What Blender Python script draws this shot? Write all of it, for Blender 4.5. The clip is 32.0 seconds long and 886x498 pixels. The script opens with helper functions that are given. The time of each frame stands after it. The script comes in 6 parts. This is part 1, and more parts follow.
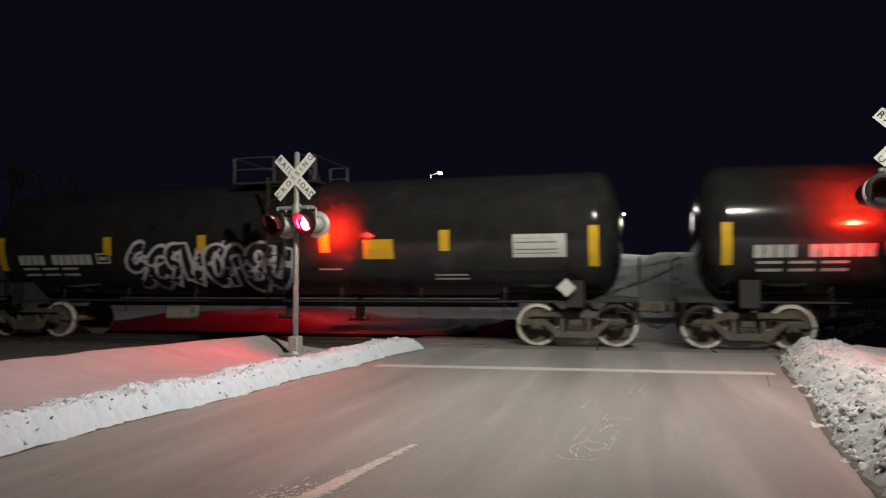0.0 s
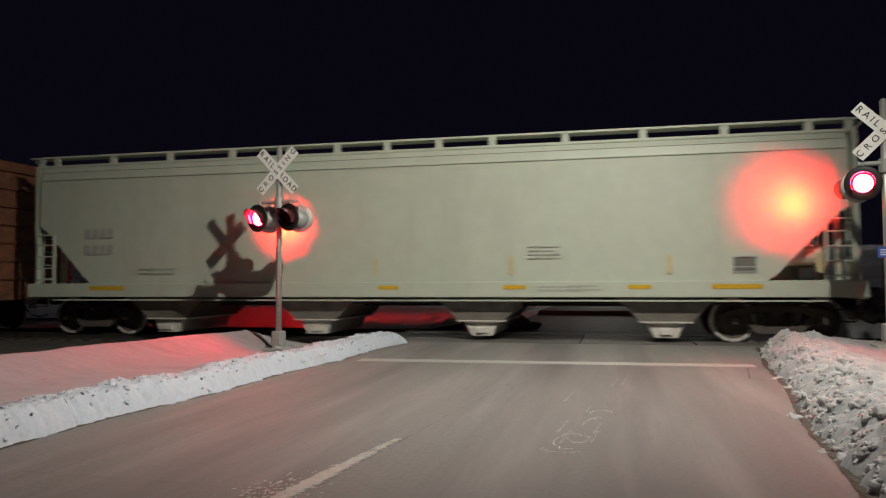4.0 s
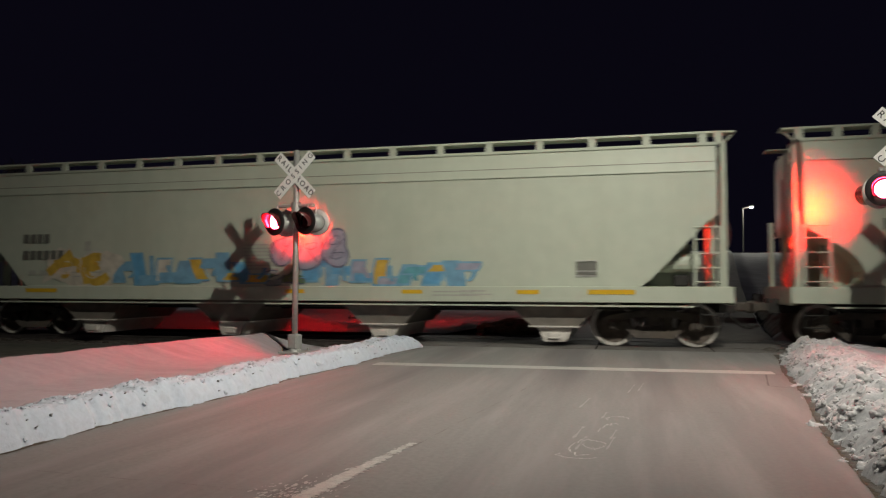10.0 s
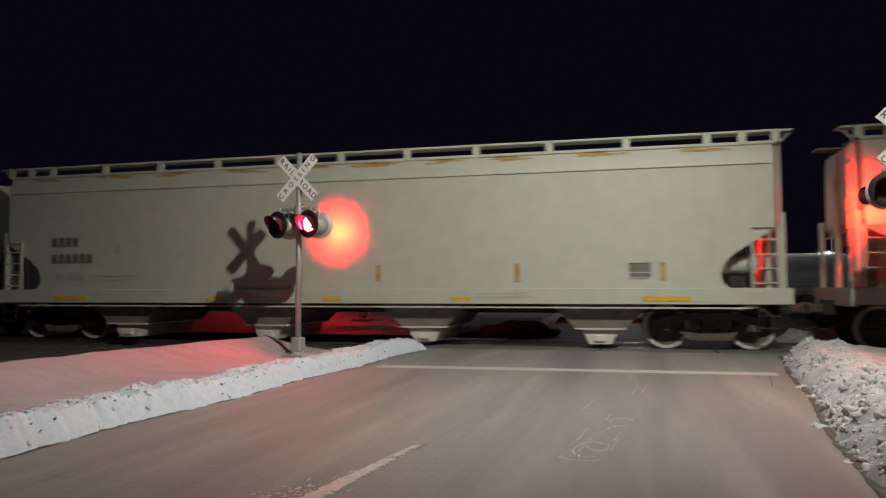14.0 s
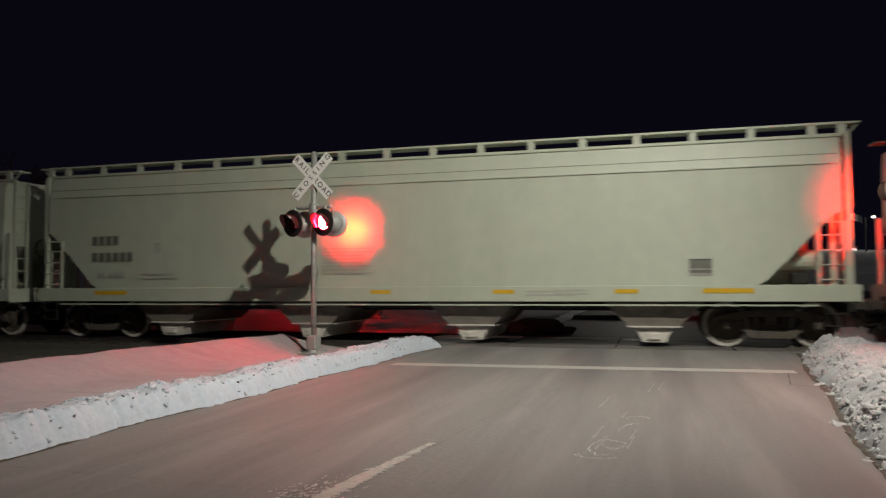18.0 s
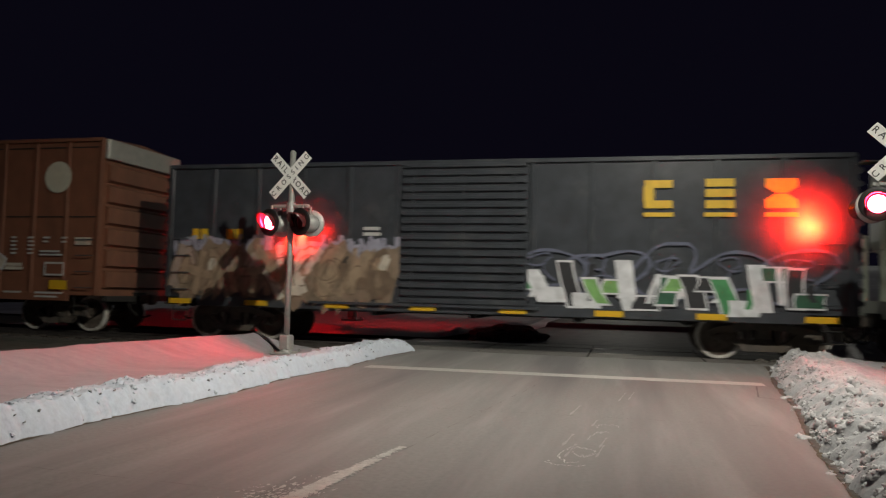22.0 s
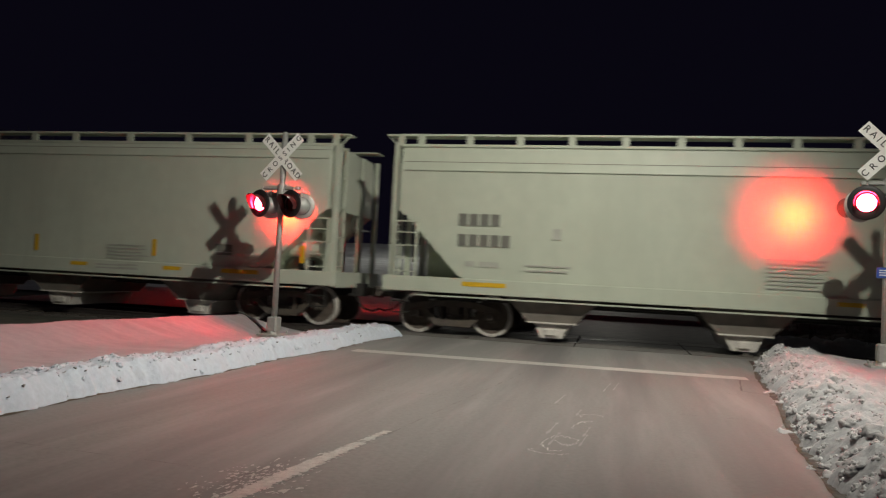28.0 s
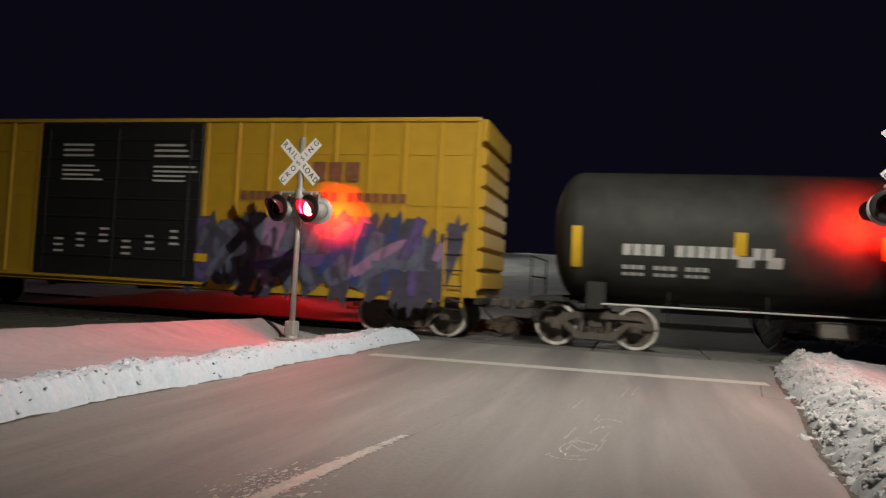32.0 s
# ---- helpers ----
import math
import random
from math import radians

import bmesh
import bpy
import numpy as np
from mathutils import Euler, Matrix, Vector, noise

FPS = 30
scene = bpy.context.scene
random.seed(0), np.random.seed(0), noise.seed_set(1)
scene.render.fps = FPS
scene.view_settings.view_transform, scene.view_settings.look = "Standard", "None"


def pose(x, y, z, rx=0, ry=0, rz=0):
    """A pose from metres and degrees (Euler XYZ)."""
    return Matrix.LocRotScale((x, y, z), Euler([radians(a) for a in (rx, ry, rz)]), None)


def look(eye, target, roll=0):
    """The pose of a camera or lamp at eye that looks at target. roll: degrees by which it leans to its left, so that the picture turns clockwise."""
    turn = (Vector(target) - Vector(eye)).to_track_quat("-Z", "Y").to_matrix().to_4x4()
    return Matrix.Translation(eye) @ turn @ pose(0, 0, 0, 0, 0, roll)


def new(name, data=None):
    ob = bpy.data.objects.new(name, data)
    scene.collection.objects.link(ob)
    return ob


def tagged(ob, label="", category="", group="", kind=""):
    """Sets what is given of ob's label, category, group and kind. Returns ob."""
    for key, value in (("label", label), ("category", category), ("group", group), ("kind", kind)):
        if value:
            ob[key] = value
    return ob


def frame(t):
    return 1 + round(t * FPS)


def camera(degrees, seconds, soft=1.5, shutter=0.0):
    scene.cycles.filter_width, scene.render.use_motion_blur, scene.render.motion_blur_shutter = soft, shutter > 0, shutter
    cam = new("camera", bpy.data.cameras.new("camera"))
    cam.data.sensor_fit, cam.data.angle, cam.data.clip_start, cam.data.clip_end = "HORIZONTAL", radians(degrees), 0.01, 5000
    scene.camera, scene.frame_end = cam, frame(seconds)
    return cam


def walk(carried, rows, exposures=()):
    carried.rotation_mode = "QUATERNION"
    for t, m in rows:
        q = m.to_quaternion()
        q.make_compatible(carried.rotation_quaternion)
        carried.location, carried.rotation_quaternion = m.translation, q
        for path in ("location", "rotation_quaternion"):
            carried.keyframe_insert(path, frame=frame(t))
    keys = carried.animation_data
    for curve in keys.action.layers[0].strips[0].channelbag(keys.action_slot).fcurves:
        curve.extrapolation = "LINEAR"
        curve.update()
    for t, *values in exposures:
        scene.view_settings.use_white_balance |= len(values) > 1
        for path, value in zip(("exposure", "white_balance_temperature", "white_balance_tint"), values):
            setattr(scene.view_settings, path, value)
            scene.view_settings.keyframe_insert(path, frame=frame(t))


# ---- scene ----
cam = camera(62.0, 32.0, soft=1.25, shutter=0.3)
EYE = (0.0, 0.0, 1.35)
# seconds, yaw, pitch, roll
PATH = (
    (0.0, 14.50, 2.98, 0.07), (0.5, 14.77, 3.08, 0.24), (1.0, 14.75, 3.04, 0.21), (1.5, 14.55, 2.92, 0.17),
    (2.0, 14.23, 2.90, 0.17), (2.5, 13.93, 2.82, 0.30), (3.0, 13.73, 2.73, 0.36), (3.5, 13.44, 2.55, 0.33),
    (4.0, 13.23, 2.52, 0.26), (4.5, 13.15, 2.42, 0.15), (6.5, 13.39, 2.40, -0.00), (7.0, 13.62, 2.48, -0.08),
    (7.5, 13.84, 2.63, -0.02), (8.0, 14.08, 2.74, -0.05), (8.5, 14.23, 2.77, -0.04), (9.0, 14.30, 2.81, -0.03),
    (9.5, 14.35, 2.82, -0.01), (10.0, 14.46, 2.86, -0.07), (10.5, 14.60, 2.81, -0.02), (11.0, 14.60, 2.85, 0.08),
    (11.5, 14.65, 2.81, 0.01), (12.0, 14.69, 2.81, -0.00), (12.5, 14.67, 2.94, -0.02), (13.0, 14.70, 2.94, 0.00),
    (13.5, 14.69, 3.04, 0.06), (14.0, 14.69, 3.04, 0.15), (14.5, 14.69, 3.04, 0.13), (16.5, 15.03, 3.04, 0.15),
    (17.0, 15.27, 3.04, 0.22), (17.5, 15.54, 2.84, 0.16), (18.0, 15.84, 2.87, 0.30), (18.5, 16.18, 2.78, 0.30),
    (19.0, 16.30, 2.83, 0.26), (19.5, 16.32, 2.80, 0.18), (20.0, 16.15, 2.91, -0.12), (20.2, 16.03, 2.93, -0.15),
    (20.3, 15.38, 3.04, -0.32), (20.4, 14.64, 3.17, -0.52), (20.5, 14.13, 3.25, -0.66), (21.0, 13.85, 3.43, -0.46),
    (21.5, 13.79, 3.37, -0.79), (22.0, 13.94, 3.19, -1.41), (22.5, 13.93, 2.93, -2.09), (23.0, 13.89, 2.68, -2.44),
    (23.5, 13.63, 2.51, -2.82), (24.0, 13.39, 2.38, -3.05), (24.5, 13.30, 2.24, -3.10), (26.5, 12.75, 2.02, -2.97),
    (27.0, 12.86, 1.98, -3.11), (27.5, 12.97, 2.06, -3.11), (28.0, 13.09, 2.17, -3.01), (28.5, 13.27, 2.16, -2.96),
    (29.0, 13.53, 2.31, -2.86), (29.5, 13.71, 2.27, -2.94), (30.0, 13.84, 2.37, -3.12), (30.5, 13.92, 2.44, -3.29),
    (31.0, 14.10, 2.32, -3.31), (31.5, 14.27, 2.33, -3.20), (32.0, 14.42, 2.43, -3.03),
)
# the clip's camera opens up when dark cars fill its picture
EXPOSURES = ((0.0, 0.42), (2.6, 0.42), (3.4, 0.08), (20.4, 0.06), (21.4, 0.08), (24.5, 0.14), (26.6, 0.06), (27.5, 0.04), (30.2, 0.02), (31.2, 0.16), (32.0, 0.34))
walk(cam, [(t, pose(*EYE, 90 + p, r, y)) for t, y, p, r in PATH], exposures=EXPOSURES)

import itertools

# ---- plan (metres): x along the track, y across it, z = 0 at rail top ----
TRACK_Y = 18.05
SPEED = 10.72
MAST_A = (-7.0, 14.5, -0.10)
MAST_B = (4.49, 13.9, 0.19)
MAST_C = (-8.05, 21.1, 0.36)
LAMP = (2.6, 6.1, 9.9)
FLASH, FLASH_ON = 1.191, 0.215

# ---- world and lights ----
world = bpy.data.worlds.new("night_sky")
scene.world = world
world.use_nodes = True
sky = world.node_tree.nodes["Background"]
sky.inputs[0].default_value = (0.0024, 0.0020, 0.0048, 1)
sky.inputs[1].default_value = 1.0


def lamp(name, at, power, colour, radius):
    data = bpy.data.lights.new(name, "POINT")
    data.energy, data.color, data.shadow_soft_size = power, colour, radius
    ob = new(name, data)
    ob.location = at
    return ob


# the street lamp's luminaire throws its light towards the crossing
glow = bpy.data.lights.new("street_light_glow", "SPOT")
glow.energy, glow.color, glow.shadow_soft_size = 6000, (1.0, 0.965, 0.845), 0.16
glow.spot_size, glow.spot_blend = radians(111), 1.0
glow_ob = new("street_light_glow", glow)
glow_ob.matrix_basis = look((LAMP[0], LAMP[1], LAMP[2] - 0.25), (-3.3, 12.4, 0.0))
lamp("far_light_glow", (-15.6, 59.2, 10.6), 900, (1.0, 0.97, 0.85), 0.2)
lamp("far_light_glow", (13.2, 90.2, 10.0), 1200, (1.0, 0.97, 0.85), 0.2)
lamp("far_light_glow", (-1.1, 97.1, 10.3), 5000, (1.0, 0.97, 0.85), 0.2)


# ---- materials ----
def mat(name, base, rough=0.6, metal=0.0, grain=0.12, scale=6.0, bump=0.0, dirt=None, dirt_at=0.55, dirt_scale=0.8,
        glow=None, power=0.0, spec=0.5, streak=None, stain=None, scatter=0.0):
    """A painted or natural surface: base colour, fine grain, larger stains and relief."""
    m = bpy.data.materials.new(name)
    m.use_nodes = True
    nt = m.node_tree
    N, L = nt.nodes, nt.links
    b = N["Principled BSDF"]
    b.inputs["Roughness"].default_value = rough
    b.inputs["Metallic"].default_value = metal
    b.inputs["Specular IOR Level"].default_value = spec
    if scatter:
        b.inputs["Subsurface Weight"].default_value = 0.7
        b.inputs["Subsurface Radius"].default_value = (1.0, 1.0, 1.0)
        b.inputs["Subsurface Scale"].default_value = scatter
    if glow:
        b.inputs["Base Color"].default_value = (*base, 1)
        b.inputs["Emission Color"].default_value = (*glow, 1)
        b.inputs["Emission Strength"].default_value = power
        return m
    co = N.new("ShaderNodeTexCoord")
    n1 = N.new("ShaderNodeTexNoise")
    n1.inputs["Scale"].default_value, n1.inputs["Detail"].default_value = scale, 6
    L.new(co.outputs["Object"], n1.inputs["Vector"])
    r1 = N.new("ShaderNodeMapRange")
    r1.inputs[1].default_value, r1.inputs[2].default_value = 0.3, 0.7
    r1.inputs[3].default_value, r1.inputs[4].default_value = 1 - grain, 1 + grain
    L.new(n1.outputs[0], r1.inputs[0])
    mul = N.new("ShaderNodeMix")
    mul.data_type, mul.blend_type = "RGBA", "MULTIPLY"
    mul.inputs[0].default_value = 1
    mul.inputs[6].default_value = (*base, 1)
    L.new(r1.outputs[0], mul.inputs[7])
    out = mul.outputs[2]
    if dirt:
        n2 = N.new("ShaderNodeTexNoise")
        n2.inputs["Scale"].default_value, n2.inputs["Detail"].default_value = dirt_scale, 7
        n2.inputs["Roughness"].default_value = 0.65
        if streak:
            mp = N.new("ShaderNodeMapping")
            mp.inputs["Scale"].default_value = streak
            L.new(co.outputs["Object"], mp.inputs[0])
            L.new(mp.outputs[0], n2.inputs["Vector"])
        else:
            L.new(co.outputs["Object"], n2.inputs["Vector"])
        r2 = N.new("ShaderNodeMapRange")
        r2.inputs[1].default_value, r2.inputs[2].default_value = dirt_at, dirt_at + 0.22
        L.new(n2.outputs[0], r2.inputs[0])
        mx = N.new("ShaderNodeMix")
        mx.data_type = "RGBA"
        L.new(r2.outputs[0], mx.inputs[0])
        L.new(out, mx.inputs[6])
        mx.inputs[7].default_value = (*dirt, 1)
        out = mx.outputs[2]
    if stain:
        n3 = N.new("ShaderNodeTexNoise")
        n3.inputs["Scale"].default_value, n3.inputs["Detail"].default_value = 1.0, 5
        mp = N.new("ShaderNodeMapping")
        mp.inputs["Scale"].default_value = (0.9, 0.07, 1)
        mp.inputs["Location"].default_value = (3.1, 0.4, 0)
        mp.inputs["Rotation"].default_value = (0, 0, -0.1)
        L.new(co.outputs["Object"], mp.inputs[0])
        L.new(mp.outputs[0], n3.inputs["Vector"])
        r3 = N.new("ShaderNodeMapRange")
        r3.inputs[1].default_value, r3.inputs[2].default_value, r3.inputs[4].default_value = 0.46, 0.66, 0.9
        L.new(n3.outputs[0], r3.inputs[0])
        m3 = N.new("ShaderNodeMix")
        m3.data_type = "RGBA"
        L.new(r3.outputs[0], m3.inputs[0])
        L.new(out, m3.inputs[6])
        m3.inputs[7].default_value = (*stain, 1)
        out = m3.outputs[2]
    L.new(out, b.inputs["Base Color"])
    if bump:
        bp = N.new("ShaderNodeBump")
        bp.inputs["Strength"].default_value, bp.inputs["Distance"].default_value = 0.8, bump
        L.new(n1.outputs[0], bp.inputs["Height"])
        L.new(bp.outputs[0], b.inputs["Normal"])
    return m


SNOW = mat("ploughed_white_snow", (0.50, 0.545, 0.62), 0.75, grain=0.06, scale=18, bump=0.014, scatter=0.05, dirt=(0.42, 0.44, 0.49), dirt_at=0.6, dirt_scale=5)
# field snow: darker, pinkish base holds the flatter lamplight and red signal glow
SNOW_FIELD = mat("dimmed_field_snow", (0.345, 0.325, 0.345), 0.85, grain=0.05, scale=9, bump=0.008, scatter=0.02, dirt=(0.27, 0.26, 0.26), dirt_at=0.5, dirt_scale=0.8, streak=(0.5, 1.4, 1))
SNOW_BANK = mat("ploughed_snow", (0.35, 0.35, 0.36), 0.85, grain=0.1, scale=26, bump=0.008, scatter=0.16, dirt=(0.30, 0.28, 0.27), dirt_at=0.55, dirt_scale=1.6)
SNOW_CLOD = mat("snow_clods", (0.37, 0.365, 0.37), 0.85, grain=0.12, scale=20, bump=0.012, scatter=0.16, dirt=(0.33, 0.31, 0.295), dirt_at=0.6, dirt_scale=1.5)
SLUSH = mat("slush", (0.095, 0.082, 0.075), 0.9, spec=0.15, grain=0.35, scale=18, bump=0.01, dirt=(0.16, 0.145, 0.135), dirt_at=0.5, dirt_scale=5)
SNOW_FAR = mat("far_snow", (0.6, 0.62, 0.64), 0.85, grain=0.2, scale=0.6, dirt=(0.2, 0.2, 0.17), dirt_at=0.66, dirt_scale=0.15)
WET_ROAD = mat("wet_far_road", (0.075, 0.07, 0.06), 0.7, grain=0.35, scale=2.5, bump=0.01, dirt=(0.17, 0.165, 0.145), dirt_at=0.58, dirt_scale=0.5)
PACKED = mat("packed_snow", (0.46, 0.46, 0.43), 0.8, grain=0.2, scale=1.2, dirt=(0.24, 0.23, 0.2), dirt_at=0.5, dirt_scale=0.35, streak=(1.5, 0.12, 1))
ROAD = mat("road_concrete", (0.198, 0.191, 0.185), 0.75, grain=0.09, scale=22, bump=0.0004, dirt=(0.275, 0.253, 0.248), dirt_at=0.48, dirt_scale=0.9, streak=(1.6, 0.16, 1), stain=(0.135, 0.125, 0.127))
DARK_GROUND = mat("frozen_ground", (0.075, 0.075, 0.06), 0.9, grain=0.4, scale=3, bump=0.03, dirt=(0.25, 0.25, 0.25), dirt_at=0.62, dirt_scale=0.5)
BALLAST = mat("ballast", (0.09, 0.08, 0.07), 0.95, grain=0.5, scale=25, bump=0.04)
LINE = mat("worn_line_paint", (0.41, 0.40, 0.38), 0.6, grain=0.2, scale=18, dirt=(0.30, 0.28, 0.265), dirt_at=0.56, dirt_scale=5)
CRACK = mat("crack", (0.13, 0.12, 0.115), 0.9)
FLECK_SHADE = mat("fleck_shade_grey", (0.22, 0.215, 0.21), 0.9, grain=0.3, scale=30)
SALT = mat("salt_trace", (0.25, 0.24, 0.235), 0.6, grain=0.2, scale=20)
ICE = mat("ice_trace", (0.52, 0.505, 0.49), 0.5, grain=0.15, scale=20)
RAIL = mat("rail_steel", (0.18, 0.16, 0.15), 0.4, 0.8, grain=0.2)
TIMBER = mat("tie_timber", (0.05, 0.04, 0.032), 0.9, grain=0.3, scale=12, bump=0.01)
PANEL = mat("crossing_panel", (0.13, 0.12, 0.11), 0.7, grain=0.2, scale=12, bump=0.004)
GALV = mat("galvanised_steel", (0.50, 0.50, 0.47), 0.45, 0.55, grain=0.12, scale=14)
HEAD = mat("cast_grey_housing", (0.42, 0.42, 0.40), 0.5, 0.3, grain=0.1, scale=12)
VISOR = mat("hood_enamel", (0.10, 0.022, 0.022), 0.24, grain=0.1, spec=0.8)
HOOD = mat("black_hood", (0.018, 0.015, 0.015), 0.55, grain=0.2)
SIGN = mat("sign_white", (0.90, 0.90, 0.86), 0.45, grain=0.06, scale=10, dirt=(0.55, 0.53, 0.48), dirt_at=0.66, dirt_scale=6)
INK = mat("sign_black", (0.02, 0.02, 0.02), 0.5)
BLUE_SIGN = mat("blue_sign", (0.05, 0.10, 0.42), 0.4, grain=0.05)
LENS_FRONT = mat("lit_lens_front", (0.3, 0.01, 0.01), 0.3, glow=(1.0, 0.010, 0.034), power=1050)
LENS_DIM = mat("lit_lens_dim", (0.3, 0.01, 0.01), 0.3, glow=(1.0, 0.010, 0.030), power=520)
LENS_EVEN = mat("lit_lens_even", (0.3, 0.01, 0.01), 0.3, glow=(1.0, 0.010, 0.034), power=900)
LENS_REAR = mat("lit_lens_rear", (0.3, 0.01, 0.01), 0.3, glow=(1.0, 0.012, 0.004), power=23000)
LENS_REAR_B = mat("lit_lens_rear_strong", (0.3, 0.01, 0.01), 0.3, glow=(1.0, 0.012, 0.004), power=25000)
LENS_CORE = mat("lit_lens_core", (0.3, 0.02, 0.01), 0.3, glow=(1.0, 0.25, 0.012), power=33000)
LENS_SKIRT = mat("lit_lens_skirt", (0.3, 0.01, 0.01), 0.3, glow=(1.0, 0.010, 0.008), power=5000)
LENS_WIDE = mat("lit_lens_wide", (0.3, 0.01, 0.01), 0.3, glow=(1.0, 0.006, 0.012), power=480)
LENS_OFF = mat("unlit_lens", (0.05, 0.004, 0.005), 0.25, grain=0.05)
GREY_PAINT = mat("hopper_grey_paint", (0.455, 0.492, 0.40), 0.5, grain=0.04, scale=3, dirt=(0.42, 0.452, 0.365), dirt_at=0.5, dirt_scale=0.6, streak=(1.6, 1, 0.25))
PALE_PAINT = mat("hopper_pale_paint", (0.485, 0.52, 0.43), 0.5, grain=0.04, scale=3, dirt=(0.435, 0.46, 0.38), dirt_at=0.52, dirt_scale=0.6, streak=(1.6, 1, 0.25))
RUST_GREY = mat("rust_streaked_paint", (0.44, 0.45, 0.385), 0.55, grain=0.05, scale=3, dirt=(0.36, 0.24, 0.12), dirt_at=0.63, dirt_scale=0.8, streak=(2.5, 1, 0.3))
GATE = mat("outlet_gate_paint", (0.60, 0.57, 0.52), 0.6, grain=0.12, scale=5)
BAY = mat("hopper_bay_paint", (0.20, 0.18, 0.155), 0.75, grain=0.2, scale=4, dirt=(0.14, 0.12, 0.10), dirt_at=0.5)
BLACK_TANK = mat("black_tank_paint", (0.021, 0.020, 0.019), 0.12, grain=0.25, scale=2, dirt=(0.034, 0.031, 0.028), dirt_at=0.58, dirt_scale=0.5)
GREEN_TANK = mat("dusty_dark_tank_paint", (0.034, 0.034, 0.031), 0.6, grain=0.2, scale=2, spec=0.25, dirt=(0.047, 0.046, 0.041), dirt_at=0.5, dirt_scale=0.5)
UNDER = mat("underframe_black", (0.022, 0.020, 0.018), 0.8, grain=0.3)
TRUCK = mat("truck_dust", (0.085, 0.072, 0.062), 0.85, grain=0.35, scale=7, dirt=(0.10, 0.075, 0.05), dirt_at=0.5)
PLATFORM = mat("platform_grey", (0.06, 0.06, 0.057), 0.5, grain=0.15)
RIM = mat("wheel_rim", (0.50, 0.475, 0.44), 0.5, 0.0, grain=0.3, scale=8)
WHEEL = mat("wheel_plate", (0.10, 0.08, 0.065), 0.8, grain=0.3)
BROWN = mat("boxcar_brown", (0.20, 0.083, 0.047), 0.6, grain=0.1, scale=3, dirt=(0.13, 0.058, 0.035), dirt_at=0.52, dirt_scale=0.7, streak=(1.5, 1, 0.3))
NAVY = mat("boxcar_dark_blue", (0.045, 0.05, 0.058), 0.3, grain=0.2, scale=3, dirt=(0.085, 0.088, 0.09), dirt_at=0.56, dirt_scale=0.8)
YELLOW_CAR = mat("boxcar_yellow", (0.46, 0.27, 0.018), 0.5, grain=0.07, scale=3, dirt=(0.30, 0.18, 0.03), dirt_at=0.58, dirt_scale=0.7, streak=(1.5, 1, 0.3))
BLACK_DOOR = mat("door_black", (0.014, 0.014, 0.014), 0.5, grain=0.2)
ROOF_PALE = mat("galvanised_roof", (0.45, 0.45, 0.40), 0.5, 0.4, grain=0.1)
RUST_STAIN = mat("rust_stain", (0.36, 0.235, 0.085), 0.7, grain=0.25, scale=9, dirt=(0.40, 0.36, 0.24), dirt_at=0.5, dirt_scale=4)
RUSTY = mat("rusty_steel", (0.20, 0.075, 0.035), 0.8, grain=0.3, scale=6, dirt=(0.10, 0.05, 0.03), dirt_at=0.5)
WRAP = mat("lumber_wrap", (0.60, 0.61, 0.585), 0.45, grain=0.05, scale=5, bump=0.01, dirt=(0.58, 0.58, 0.56), dirt_at=0.5)
LUMBER = mat("timber_ends", (0.42, 0.28, 0.14), 0.8, grain=0.2, scale=20)
BLUE_INK = mat("wrap_print_blue", (0.035, 0.06, 0.30), 0.5)
PALE_INK = mat("wrap_print_pale", (0.36, 0.42, 0.55), 0.5)
GREY_INK = mat("wrap_print_grey", (0.42, 0.43, 0.43), 0.5)
WHITE_INK = mat("stencil_white", (0.48, 0.48, 0.46), 0.6, grain=0.1)
DARK_INK = mat("stencil_dark", (0.14, 0.14, 0.12), 0.6, grain=0.1)
FAINT_INK = mat("stencil_faint", (0.385, 0.385, 0.34), 0.6, grain=0.1)
REFLECT = mat("yellow_reflector", (0.62, 0.38, 0.02), 0.35, grain=0.05)
FADED = mat("faded_reflector", (0.52, 0.46, 0.26), 0.45, grain=0.1)
LETTER_YELLOW = mat("letter_yellow", (0.62, 0.40, 0.02), 0.5, grain=0.1)
SPRAY = {k: mat("spray_" + k, c, 0.6, grain=0.2, scale=5) for k, c in dict(
    white=(0.55, 0.56, 0.58), black=(0.015, 0.015, 0.018), teal=(0.10, 0.30, 0.34), sky=(0.16, 0.33, 0.46), gold=(0.52, 0.34, 0.05),
    violet=(0.10, 0.06, 0.20), navy=(0.03, 0.05, 0.16), tan=(0.31, 0.23, 0.155), green=(0.05, 0.22, 0.08), cream=(0.52, 0.48, 0.40),
    olive=(0.10, 0.15, 0.06), lilac=(0.30, 0.30, 0.37), grey=(0.25, 0.27, 0.26), brown=(0.19, 0.08, 0.045), pale=(0.46, 0.46, 0.42), moss=(0.17, 0.20, 0.13), sand=(0.23, 0.17, 0.12), slate=(0.10, 0.11, 0.16), rose=(0.36, 0.28, 0.23), lime=(0.16, 0.33, 0.10), pine=(0.02, 0.085, 0.045), azure=(0.10, 0.30, 0.48), mauve=(0.26, 0.15, 0.26), umber=(0.15, 0.105, 0.07), dusk=(0.055, 0.05, 0.075)).items()}
LAMP_ON = mat("lamp_lit", (1, 1, 1), glow=(1.0, 0.97, 0.85), power=30)
SCREEN = mat("screen_lit", (1, 1, 1), glow=(0.95, 0.97, 1.0), power=1.6)
SCREEN_DARK = mat("screen_figure", (0.1, 0.05, 0.2), glow=(0.28, 0.2, 0.45), power=0.6)
WEED = mat("dead_grass", (0.075, 0.06, 0.045), 0.95, grain=0.4, scale=4, bump=0.05, dirt=(0.16, 0.15, 0.14), dirt_at=0.66, dirt_scale=0.6)
